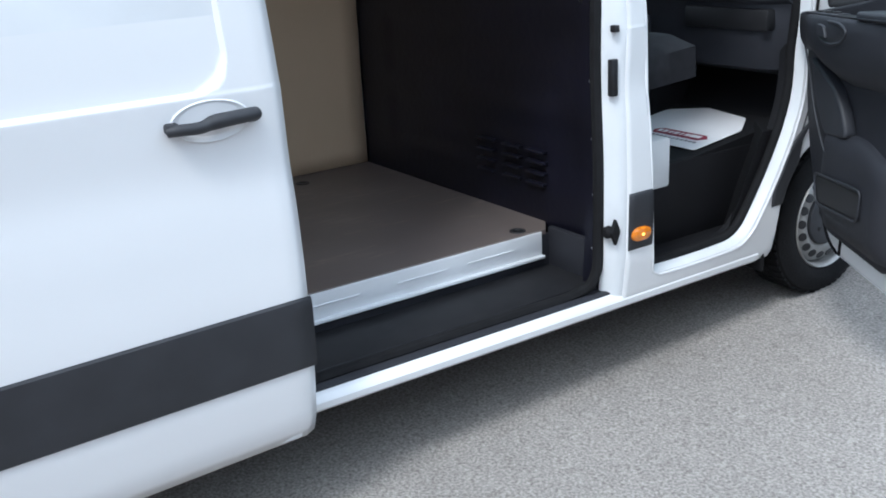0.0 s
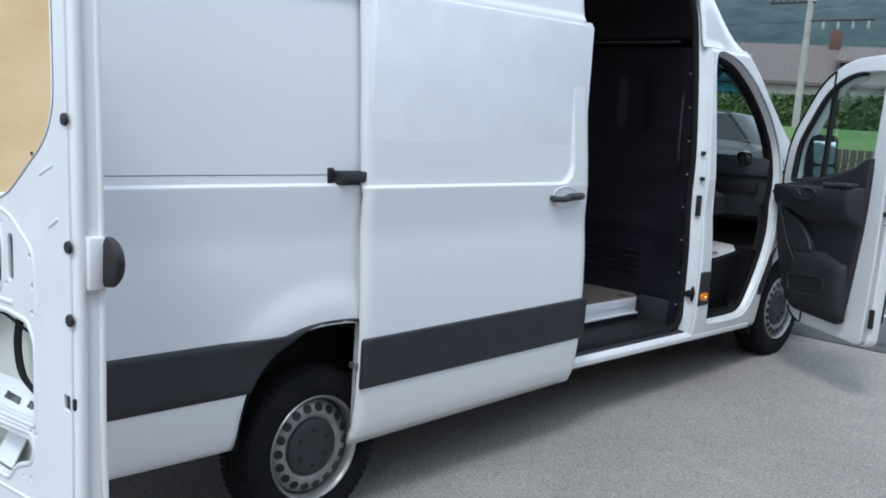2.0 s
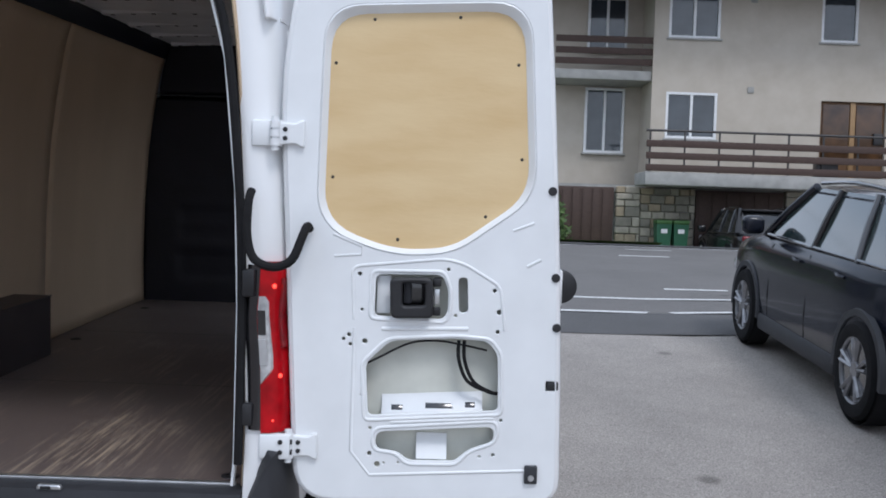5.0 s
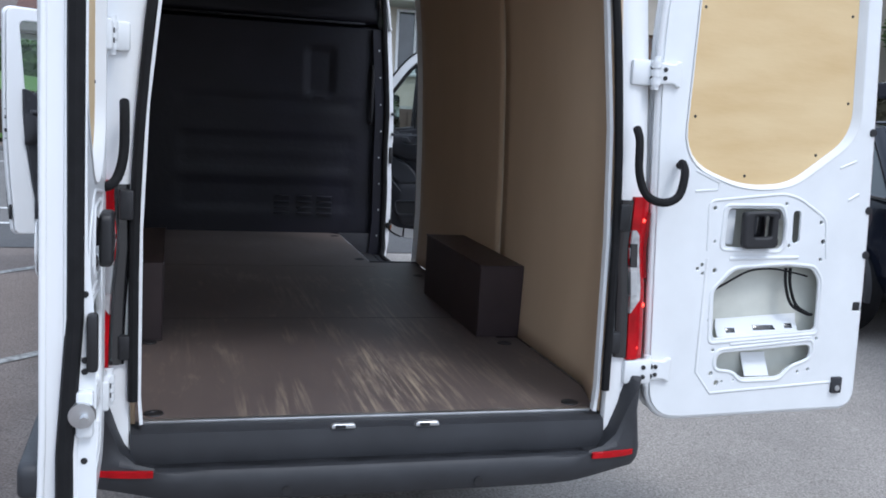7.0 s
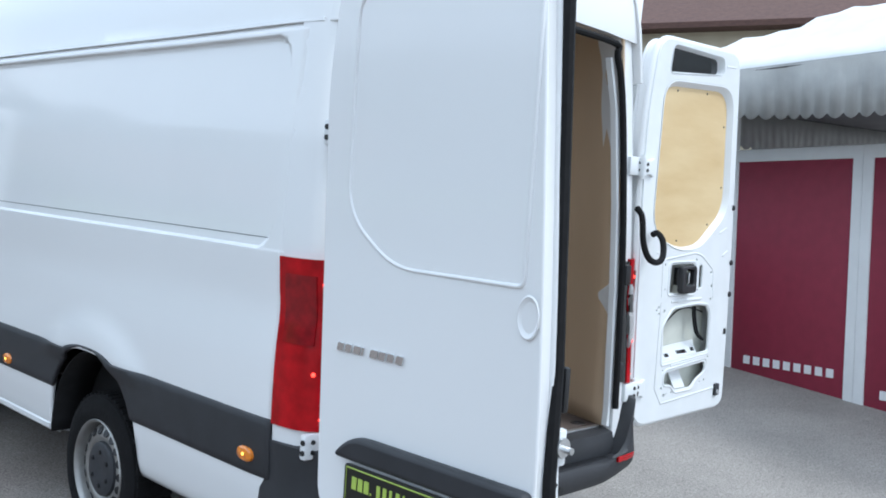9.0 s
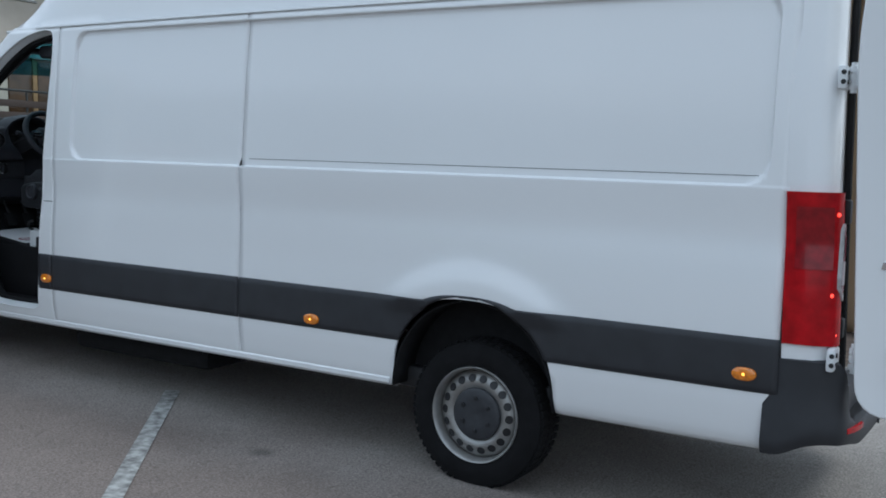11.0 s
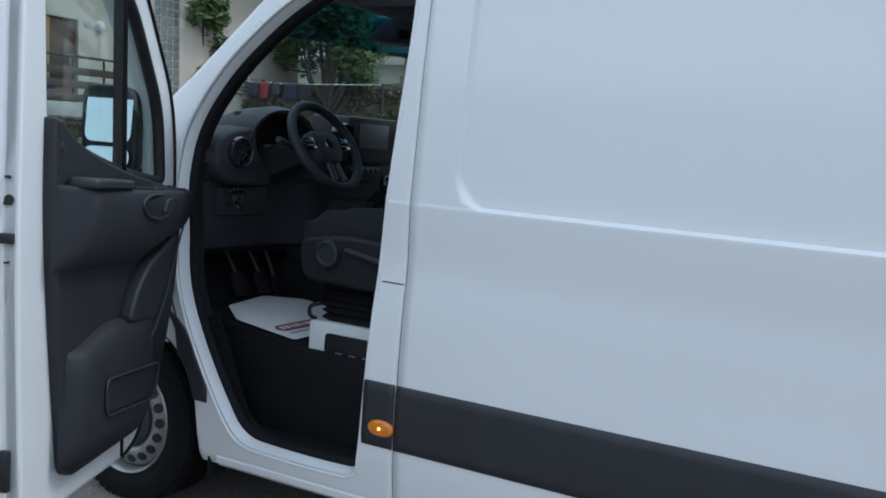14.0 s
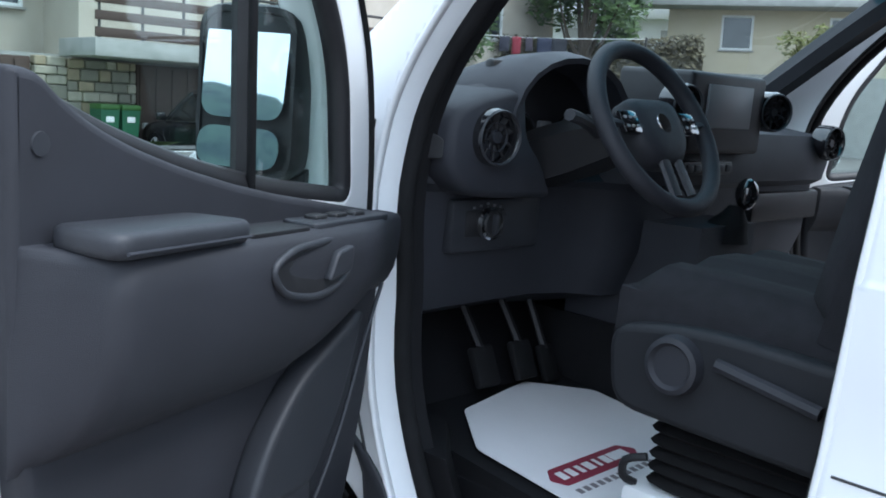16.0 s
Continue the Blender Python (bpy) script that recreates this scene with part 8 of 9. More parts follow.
LEAF = leaf_mat("green_leaves", (0.030, 0.065, 0.014), (0.085, 0.145, 0.035))
LEAF_Y = leaf_mat("yellow_green_leaves", (0.07, 0.085, 0.016), (0.17, 0.17, 0.045))
LEAF_D = leaf_mat("dark_conifer_green", (0.010, 0.024, 0.008), (0.032, 0.060, 0.018))
LEAF_R = leaf_mat("red_green_leaves", (0.06, 0.035, 0.03), (0.14, 0.11, 0.05))
LEAF_H = leaf_mat("brownish_hedge_leaves", (0.045, 0.040, 0.020), (0.12, 0.10, 0.05))
BARK = mat("bark", (0.05, 0.038, 0.028), 0.9, scale=12, color2=(0.10, 0.08, 0.06), stretch=(4, 4, 1), bump=0.8, bscale=20)


def leaves(points, size, rng):
    v, f = [], []
    for p in points:
        a = Vector((rng.gauss(0, 1), rng.gauss(0, 1), rng.gauss(0, 0.7))).normalized()
        b = a.orthogonal().normalized()
        s = size * rng.uniform(0.6, 1.4)
        k = len(v)
        p = Vector(p)
        v += [p - a * s, p - b * s * 0.45 + a * s * 0.1, p + a * s, p + b * s * 0.45 + a * s * 0.1]
        f.append((k, k + 1, k + 2, k + 3))
    me = bpy.data.meshes.new("leaves")
    me.from_pydata(v, [], f)
    return me


def tree(name, label, base, height, crown, trunk_h, n, leaf, size=0.13, seed=1, squash=0.8, blobs=14):
    rng = random.Random(seed)
    th = thing(name, label, "tree", m=Matrix.Translation(base))
    part("trunk", tube([(0, 0, -0.2), (0.05, 0.02, trunk_h * 0.5), (-0.03, 0.05, trunk_h), (0.02, 0, height * 0.75)], lambda t: 0.04 * height * (1 - 0.75 * t) * 0.6, 9, smooth=4), BARK, th, "brown trunk")
    cz = (trunk_h + height) / 2
    cl = []
    for k in range(blobs):
        a, r = rng.uniform(0, 6.28), crown * math.sqrt(rng.uniform(0.05, 1)) * 0.75
        z = cz + rng.uniform(-1, 1) * (height - trunk_h) * 0.40
        r *= 1 - 0.5 * abs(z - cz) / ((height - trunk_h) * 0.5)
        c = Vector((r * math.cos(a), r * math.sin(a), z))
        cl.append((c, crown * rng.uniform(0.28, 0.46)))
        part("limb", tube([(0, 0, trunk_h * rng.uniform(0.75, 1.0)), tuple(c * 0.5 + Vector((0, 0, trunk_h * 0.35))), tuple(c)], lambda t: 0.012 * height * (1 - 0.8 * t), 6, smooth=3), BARK, th)
    pts = []
    for k in range(n):
        c, r = rng.choice(cl)
        d = Vector((rng.gauss(0, 1), rng.gauss(0, 1), rng.gauss(0, 1))).normalized()
        p = c + d * r * rng.uniform(0.45, 1.08)
        pts.append(Vector((p.x, p.y, cz + (p.z - cz) * squash)))
    cr = part("crown", leaves(pts, size, rng), leaf, th, "leafy crown", 0)
    cr["kind"] = "stuff"
    return th


def conifer(name, label, base, height, radius, n, leaf, seed=1, size=0.10, power=0.6):
    rng = random.Random(seed)
    th = thing(name, label, "shrub", m=Matrix.Translation(base))
    part("trunk", tube([(0, 0, -0.2), (0, 0, height * 0.9)], lambda t: 0.10 * (1 - 0.8 * t), 7), BARK, th)
    core = []
    for z in (0.0, 0.1, 0.3, 0.55, 0.8, 0.95):
        core.append([Vector((radius * 0.75 * (1 - z ** 1.8) ** power * math.cos(a), radius * 0.75 * (1 - z ** 1.8) ** power * math.sin(a), height * z * 0.97)) for a in [6.2832 * k / 10 for k in range(10)]])
    part("inner_mass", loft(core), leaf, th, "", 60)
    pts = []
    for k in range(n):
        z = rng.uniform(0.0, 1) ** 1.1
        r = radius * (max(0.0, 1 - z ** 1.8)) ** power * (1 + 0.10 * math.sin(7 * z + k % 5)) * rng.uniform(0.72, 1.08)
        a = rng.uniform(0, 6.2832)
        pts.append((r * math.cos(a), r * math.sin(a), height * z + rng.uniform(-0.05, 0.12)))
    cr = part("crown", leaves(pts, size, rng), leaf, th, "dense foliage", 0)
    cr["kind"] = "stuff"


def hedge(name, label, a, b, height, depth, n, leaf, seed=1, size=0.09, z0=None):
    rng = random.Random(seed)
    A, B = Vector(a), Vector(b)
    th = thing(name, label, "hedge")
    d = (B - A).normalized()
    nr = Vector((-d.y, d.x))
    zz = lambda p: (ground_z(p.x, p.y) if z0 is None else z0)
    sec = []
    for k in range(9):
        p = A + (B - A) * k / 8
        q0, q1 = p - nr * depth * 0.42, p + nr * depth * 0.42
        z = zz(p)
        sec.append([Vector((q0.x, q0.y, z - 0.1)), Vector((q1.x, q1.y, z - 0.1)), Vector((q1.x, q1.y, z + height * 0.88)), Vector((q0.x, q0.y, z + height * 0.88))])
    part("inner_mass", loft(sec), leaf, th, "", 0)
    pts = []
    for k in range(n):
        p = A + (B - A) * rng.random()
        s, h = rng.uniform(-0.5, 0.5) * depth, rng.random()
        if rng.random() < 0.6:
            s = math.copysign(depth * rng.uniform(0.42, 0.54), s)
        else:
            h = rng.uniform(0.86, 1.06)
        q = p + nr * s
        pts.append((q.x, q.y, zz(p) + height * h))
    cr = part("foliage", leaves(pts, size, rng), leaf, th, "clipped foliage", 0)
    cr["kind"] = "stuff"


tree("garden_tree", "round leafy tree behind the hedge", (20.6, 19.2, ground_z(20.6, 19.2)), 6.6, 2.1, 2.9, 9000, LEAF, 0.11, 3)
tree("garden_tree", "leafy tree beside the stair", (17.6, 21.4, 0.5), 6.3, 1.5, 2.4, 5000, LEAF, 0.11, 5)
tree("garden_tree", "yellowish spreading tree before the orange house", (0.15, 31.4, ground_z(0.15, 31.4)), 5.6, 2.7, 0.9, 17000, LEAF_Y, 0.09, 7)
tree("garden_tree", "small pruned tree with sparse leaves", (24.2, 14.0, 0.5), 4.3, 1.3, 2.2, 1500, LEAF_Y, 0.09, 9, blobs=9)
tree("garden_tree", "leafy tree beyond the drive", (7.5, 52, 1.5), 8.0, 3.0, 3.0, 6000, LEAF, 0.2, 13)
conifer("thuja", "tall dark columnar thuja", (1.9, 29.0, ground_z(1.9, 29)), 7.0, 0.95, 9000, LEAF_D, 2)
conifer("thuja", "tall dark columnar thuja", (1.3, 29.6, ground_z(1.3, 29.6)), 6.4, 0.85, 8000, LEAF_D, 4)
conifer("thuja", "dark columnar thuja beside the drive", (3.1, 29.0, ground_z(3.1, 29)), 6.2, 1.0, 8000, LEAF_D, 6)
conifer("thuja", "dark columnar thuja beside the drive", (4.4, 29.5, ground_z(4.4, 29.5)), 6.0, 1.1, 8000, LEAF_D, 8)
conifer("garden_bush", "broad green conifer bush", (0.05, 28.0, ground_z(0.05, 28.0)), 2.1, 1.05, 9000, LEAF, 10, 0.10, 0.5)
conifer("garden_bush", "reddish green shrub beside the drive", (2.75, 17.6, ground_z(2.75, 17.6)), 1.2, 0.75, 4000, LEAF_R, 12, 0.06, 0.4)
conifer("garden_bush", "grey-green shrub beside the drive", (3.4, 18.6, ground_z(3.4, 18.6)), 1.9, 0.95, 5000, LEAF, 14, 0.07, 0.4)
hedge("hedge", "long green hedge behind the lawn", (-30, 33), (-0.8, 33.6), 1.2, 0.8, 16000, LEAF, 3, 0.12)
hedge("hedge", "tall brownish clipped hedge behind the lawn", (16.5, 23.5), (23.8, 17.4), 3.3, 0.9, 14000, LEAF_H, 5, 0.09)
hedge("hedge", "low clipped green hedge beside the lawn", (15.5, 19.8), (22.5, 15.8), 1.2, 0.7, 7000, LEAF, 6, 0.08)
part("garden_wall", box(2.55, 2.95, 15.75, 17.0, 0.9, 1.55, 0.03), CONC, tagged(thing("wall_end", "pale concrete end of a low garden wall", "wall"), kind=""), "pale concrete")

# wooded hills far away, the bluish haze put into their colour
HILL_HAZE = mat("wooded_hillside_haze_tint", (0.014, 0.030, 0.040), 0.95, scale=0.09, color2=(0.044, 0.076, 0.070), detail=12)
bm = bmesh.new()
rows_ = []
for j in range(9):
    ring = []
    for k in range(385):
        a = radians(-100 + 200 * k / 384)
        r = 330 + 28 * j
        crest = 89 + 5 * math.sin(a * 5 + 1.0) + 5 * noise.noise(Vector((a * 9, 0.3, 7))) + 4 * noise.noise(Vector((a * 31, 0.6, 2))) + 1.6 * noise.noise(Vector((a * 95, 0.2, 5)))
        h = -4 + (crest + 6) * math.sin(min(1, j / 7) * math.pi / 2) + 4.0 * noise.noise(Vector((a * 22, j * 0.7, 3))) * min(1, j / 2) * (1 if j < 7 else 0.2)
        ring.append(bm.verts.new((r * math.sin(a), r * math.cos(a), h)))
    rows_.append(ring)
for a, b in zip(rows_, rows_[1:]):
    for k in range(384):
        bm.faces.new((a[k], a[k + 1], b[k + 1], b[k]))
tagged(part("backdrop", bm, HILL_HAZE, None, "", 180), "wooded hills on the horizon", "hills", kind="structure")


# ---- parked cars ----
def car(name, label, m, paint, L=4.45, W=1.80, H=1.60, wheel_r=0.34, rear_axle=0.95, front_axle=3.58, rim=None, clad=True, roof_paint=None, plate=PAPER, hatch=0.55, glass=None, belt_at=0.60, tail=(0.74, 0.92), plate_at=0.70, tuck=0.0, tail_w=(1.0, 1.0, 1.0)):
    th = thing(name, label, "car", "parked cars", m)
    glass = glass or TINT
    rim = rim or CAR_RIM
    hw = W / 2
    belt = H * belt_at
    # lower body
    secs = []
    Y = [0.0, 0.06, 0.25, 0.7, 1.4, 2.2, 2.9, 3.25, 3.7, 4.1, 4.33, 4.45]
    TOP = [belt * 0.86, belt * 0.96, belt, belt * 1.01, belt, belt * 0.985, belt * 0.97, belt * 0.965, belt * 0.92, belt * 0.85, belt * 0.76, belt * 0.62]
    WID = [0.78, 0.89, 0.96, 1.0, 1.0, 1.0, 1.0, 1.0, 0.99, 0.95, 0.86, 0.74]
    WID[0:3] = [w * k for w, k in zip(WID[0:3], tail_w)]
    kb = tail_w[2]
    for y, t, w in zip(Y, TOP, WID):
        x = hw * w
        b = 0.22 if 0.3 < y < 4.1 else 0.30 + (tuck if y < 1 else 0.0)
        half = [(x * 0.90, b), (x * 0.985, b + 0.10), (x, 0.50), (x * 0.992, t - 0.16), (x * 0.965, t - 0.06), (x * 0.90, t)]
        secs.append([Vector((a, y * L / 4.45, z)) for a, z in half] + [Vector((-a, y * L / 4.45, z)) for a, z in half[::-1]])
    body = part("body", loft(secs), paint, th, "", 38)
    # greenhouse
    yr0, yr1 = 0.12 * L / 4.45, (0.12 + hatch) * L / 4.45
    yf1, yf0 = 2.55 * L / 4.45, 3.30 * L / 4.45
    zb, zt = belt - 0.03, H - 0.03
    def ring(t):
        z = zb + (zt - zb) * t
        ya, yb = yr0 + (yr1 - yr0) * t ** 1.3, yf0 + (yf1 - yf0) * t
        w = hw * (0.93 - 0.20 * t)
        return [Vector((sx * w, y, z)) for sx, y in ((-1, ya + 0.10), (-0.72, ya), (0.72, ya), (1, ya + 0.10), (1, yb - 0.14), (0.72, yb), (-0.72, yb), (-1, yb - 0.14))]
    part("glazing", loft([ring(t) for t in (0, 0.35, 0.7, 0.98)]), glass, body, "dark glazing", 30)
    rf = []
    for t, g in ((0.93, 1.02), (1.0, 1.0), (1.06, 0.88), (1.09, 0.6)):
        base = ring(min(t, 1.0))
        c = sum(base, Vector()) / 8
        rf.append([Vector((c.x + (p.x - c.x) * g, c.y + (p.y - c.y) * (0.5 + g * 0.5), zb + (zt - zb) * t - 0.02)) for p in base])
    part("roof", loft(rf), roof_paint or paint, body, "", 50)
    for s in (-1, 1):
        for yb, yt, r in ((yf0 - 0.12, yf1 - 0.12, 0.035), (yr0 + 0.12, yr1 + 0.10, 0.07), (1.95 * L / 4.45, 1.85 * L / 4.45, 0.03), (1.05 * L / 4.45, 1.15 * L / 4.45, 0.03)):
            part("pillar", tube([(s * hw * 0.935, yb, zb), (s * hw * 0.84, (yb + yt) / 2, (zb + zt) / 2 + 0.02), (s * hw * 0.735, yt, zt)], r, 8, smooth=3), paint if r > 0.03 else SMOKE, body, "", 60)
        part("belt_line", tube([(s * hw * 0.945, yr0 + 0.25, belt - 0.005), (s * hw * 0.945, yf0 - 0.1, belt - 0.02)], 0.014, 6), CHROME if roof_paint else SMOKE, body)
        part("roof_rail", tube([(s * hw * 0.70, yr1 + 0.15, zt + 0.03), (s * hw * 0.72, (yr1 + yf1) / 2, zt + 0.07), (s * hw * 0.70, yf1 - 0.15, zt + 0.03)], 0.018, 6, smooth=3), STEEL if roof_paint else SMOKE, body, "roof rail")
        if roof_paint:
            wx = lambda t: s * (hw * (0.93 - 0.20 * t) + 0.010)
            wz = lambda t: zb + (zt - zb) * t
            part("window_trim", tube([(wx(t), y, wz(t)) for y, t in ((yr0 + 0.42, 0.12), (yr0 + 0.50, 0.42), (yr1 + 0.28, 0.80), (yr1 + 0.50, 0.88), (yf1 - 0.10, 0.90), (yf0 - 0.30, 0.14))], 0.016, 6, closed=True), CHROME, body, "chrome window surround", 60)
        part("wing_mirror", box(min(s * (hw + 0.02), s * (hw + 0.22)), max(s * (hw + 0.02), s * (hw + 0.22)), yf0 - 0.30, yf0 - 0.17, belt - 0.02, belt + 0.15, 0.05, 3), paint, body, "wing mirror")
        for y in (1.15 * L / 4.45, 2.1 * L / 4.45):
            part("door_handle", tube([(s * hw * 1.0, y, belt - 0.15), (s * (hw + 0.025), y + 0.06, belt - 0.145), (s * hw * 1.0, y + 0.18, belt - 0.14)], 0.013, 6, smooth=3), paint, body, "door handle")
        for y in (1.0, 1.93, 2.90):
            part("door_gap", tube([(s * (hw * 0.968 + 0.003), y * L / 4.45, belt - 0.08), (s * (hw + 0.002), y * L / 4.45, 0.55), (s * (hw * 0.99), y * L / 4.45, 0.36)], 0.004, 5), SMOKE, body)
        part("tail_lamp", box(min(s * hw * 0.58 * kb, s * hw * 0.86 * kb), max(s * hw * 0.58 * kb, s * hw * 0.86 * kb), 0.2 * (1 - kb), 0.20 + 0.2 * (1 - kb), belt * tail[0], belt * tail[1], 0.04, 3), CAR_LENS, body, "dark red tail lamp")
        part("headlamp", box(min(s * hw * 0.55, s * hw * 0.90), max(s * hw * 0.55, s * hw * 0.90), (4.12) * L / 4.45, 4.36 * L / 4.45, 0.60, 0.74, 0.04, 3), CLEAR, body, "headlamp")
        part("rear_reflector", box(min(s * hw * 0.6, s * hw * 0.78), max(s * hw * 0.6, s * hw * 0.78), -0.02 + 0.04, 0.07, 0.36 + tuck, 0.42 + tuck, 0.01), RED, body)
        for yc in (rear_axle * L / 4.45, front_axle * L / 4.45):
            ar = []
            for k in range(17):
                a = math.pi * (k / 16) * 1.08 - 0.04 * math.pi
                c, sn = math.cos(a), math.sin(a)
                ar.append([Vector((s * xx, yc + rr * c, wheel_r + rr * sn)) for xx, rr in ((hw * 0.90, wheel_r + 0.005), (hw + 0.012, wheel_r + 0.035), (hw + 0.014, wheel_r + 0.085), (hw * 0.97, wheel_r + 0.095))])
            part("wheel_arch", loft(ar), CLADDING if clad else paint, body, "", 40)
            part("arch_shadow", lathe([(hw * 0.80, 0.0), (hw * 0.80, wheel_r + 0.05), (hw + 0.004, wheel_r + 0.05)], 30, "x", (0, yc, wheel_r + 0.02), s), RUBBER, body)
            x1 = hw + 0.03
            P = [(x1 - 0.20, 0.65 * wheel_r), (x1 - 0.20, 0.93 * wheel_r), (x1 - 0.17, wheel_r), (x1 - 0.03, wheel_r), (x1, 0.94 * wheel_r), (x1 + 0.006, 0.80 * wheel_r), (x1 - 0.006, 0.68 * wheel_r), (x1 - 0.03, 0.66 * wheel_r)]
            wh = part("wheel", lathe(P, 36, "x", (0, yc, wheel_r), s), TYRE, th, "black tyre", 30)
            part("rim", lathe([(x1 - 0.15, 0.60 * wheel_r), (x1 - 0.012, 0.64 * wheel_r), (x1 - 0.004, 0.68 * wheel_r), (x1 - 0.03, 0.69 * wheel_r)], 36, "x", (0, yc, wheel_r), s), rim, wh)
            part("rim_back", lathe([(x1 - 0.024, 0), (x1 - 0.024, 0.64 * wheel_r)], 24, "x", (0, yc, wheel_r), s), SMOKE, wh)
            for k in range(5):
                a = 2 * math.pi * k / 5 + 0.3
                for da in (-0.16, 0.16):
                    part("spoke", tube([(s * (x1 - 0.030), yc + 0.05 * math.cos(a), wheel_r + 0.05 * math.sin(a)), (s * (x1 - 0.012), yc + 0.65 * wheel_r * math.cos(a + da), wheel_r + 0.65 * wheel_r * math.sin(a + da))], 0.027, 6, flat=0.6), rim, wh, "bright spoke")
            part("rim_hub", lathe([(x1 - 0.05, 0.07), (x1 - 0.012, 0.062), (x1 - 0.010, 0)], 18, "x", (0, yc, wheel_r), s), rim, wh)
    part("rear_bumper", loft([[Vector((x, y, z)) for y, z in ((0.10 + 0.25 * max(0.0, abs(x) / hw - 0.6), 0.27 + tuck), (-0.03 + 0.5 * max(0.0, abs(x) / hw - 0.6), 0.30 + tuck), (-0.05 + 0.5 * max(0.0, abs(x) / hw - 0.6), 0.42 + tuck), (-0.03 + 0.5 * max(0.0, abs(x) / hw - 0.6), 0.52 + tuck), (0.10 + 0.25 * max(0.0, abs(x) / hw - 0.6), 0.55 + tuck))] for x in (-hw * 0.93 * kb, -hw * 0.8 * kb, -hw * 0.6 * kb, hw * 0.6 * kb, hw * 0.8 * kb, hw * 0.93 * kb)]), paint, body, "rear bumper", 40)
    part("side_skirt", box(-hw - 0.004, hw + 0.004, (rear_axle + 0.42) * L / 4.45, (front_axle - 0.42) * L / 4.45, 0.20, 0.36, 0.03), CLADDING if clad else paint, body, "dark side skirt")
    part("rear_wiper", tube([(0.05, yr0 - 0.01, zb + 0.05), (0.30, yr0 + 0.03, zb + 0.12), (0.45, yr0 + 0.03, zb + 0.12)], 0.014, 6), SMOKE, body)
    part("spoiler", box(-hw * 0.70, hw * 0.70, yr1 - 0.12, yr1 + 0.12, zt - 0.03, zt + 0.02, 0.02), paint, body)
    pl = part("number_plate", box(-0.26, 0.26, -0.035 + 0.02, 0.03, belt * plate_at, belt * plate_at + 0.115, 0.006), plate, body, "number plate")
    return th, pl, belt


def on_ground(x, y, turn=0.0, slope=True):
    z0, z1 = ground_z(x, y), ground_z(x - 3.6 * math.sin(radians(turn)), y + 3.6 * math.cos(radians(turn)))
    return Matrix.Translation((x, y, z0)) @ Matrix.Rotation(radians(turn), 4, "Z") @ Matrix.Rotation(math.atan2(z1 - z0, 3.6), 4, "X")


CAR_GLASS = mat("greenish_car_glass", (0.020, 0.034, 0.032), 0.06, var=0.3, scale=2, coat=1.0)
CAR_LENS = mat("dark_car_lens", (0.16, 0.004, 0.008), 0.15, var=0.3, scale=20, coat=0.3, spec=0.3)
DARK_RIM = mat("dark_alloy", (0.26, 0.26, 0.27), 0.35, metal=0.6, var=0.3, scale=12)
NAVY = mat("dark_blue_black_paint", (0.008, 0.010, 0.017), 0.2, var=0.1, scale=2, coat=0.3, spec=0.25)
CAR_RIM = mat("bright_alloy", (0.55, 0.55, 0.56), 0.3, metal=0.7, var=0.1)
BLUE = mat("bright_blue_paint", (0.012, 0.045, 0.24), 0.25, var=0.1, scale=2, coat=1.0)
SILV = mat("white_paint", (0.62, 0.63, 0.63), 0.3, var=0.03, coat=0.8)
BLK = mat("black_paint", (0.008, 0.008, 0.009), 0.2, var=0.1, coat=0.3, spec=0.3)
suv, suv_pl, suv_belt = car("crossover_car", "dark blue-black crossover car parked on the lot", on_ground(5.24, 1.13, -0.5), NAVY, 4.40, 1.64, 1.60, 0.35, 0.81, 3.56, rim=DARK_RIM, plate=MAROON, glass=CAR_GLASS, belt_at=0.695, tail=(0.80, 0.97), plate_at=0.83, tuck=0.14, tail_w=(0.72, 0.78, 0.85))
for word, wx in (("POGON", -0.065), ("4x4", 0.145)):
    part("plate_word", mapped(text_mesh(word, 0.082, 0.001), lambda p: Vector((p.x + wx, -0.018 - p.z, suv_belt * 0.83 + 0.058 + p.y))), PAPER, suv_pl, "white plate lettering", 0)
car("estate_car", "bright blue estate car with chrome trim on the lot", on_ground(7.93, 0.87, 2), BLUE, 4.70, 1.88, 1.60, 0.375, 0.98, 3.62, roof_paint=BLUE, hatch=0.5, glass=CAR_GLASS, belt_at=0.735, tail=(0.72, 0.90))
car("hatchback", "older black hatchback before the garage", Matrix.Translation((8.95, 17.35, 0.50)), BLK, 4.0, 1.70, 1.42, 0.29, 0.85, 3.45, clad=False)
car("compact_car", "white compact car on the driveway", Matrix.Translation((1.22, 25.3, ground_z(1.2, 26) + 0.02)) @ Matrix.Rotation(radians(6), 4, "X"), SILV, 4.2, 1.76, 1.58, 0.32, 0.85, 3.5, clad=True)
car("pickup_car", "dark off-road car behind the van on the verge", Matrix.Translation((-8.8, 17.5, 1.05)) @ Matrix.Rotation(radians(-90), 4, "Z"), BLK, 4.4, 1.85, 1.80, 0.38, 0.95, 3.6)

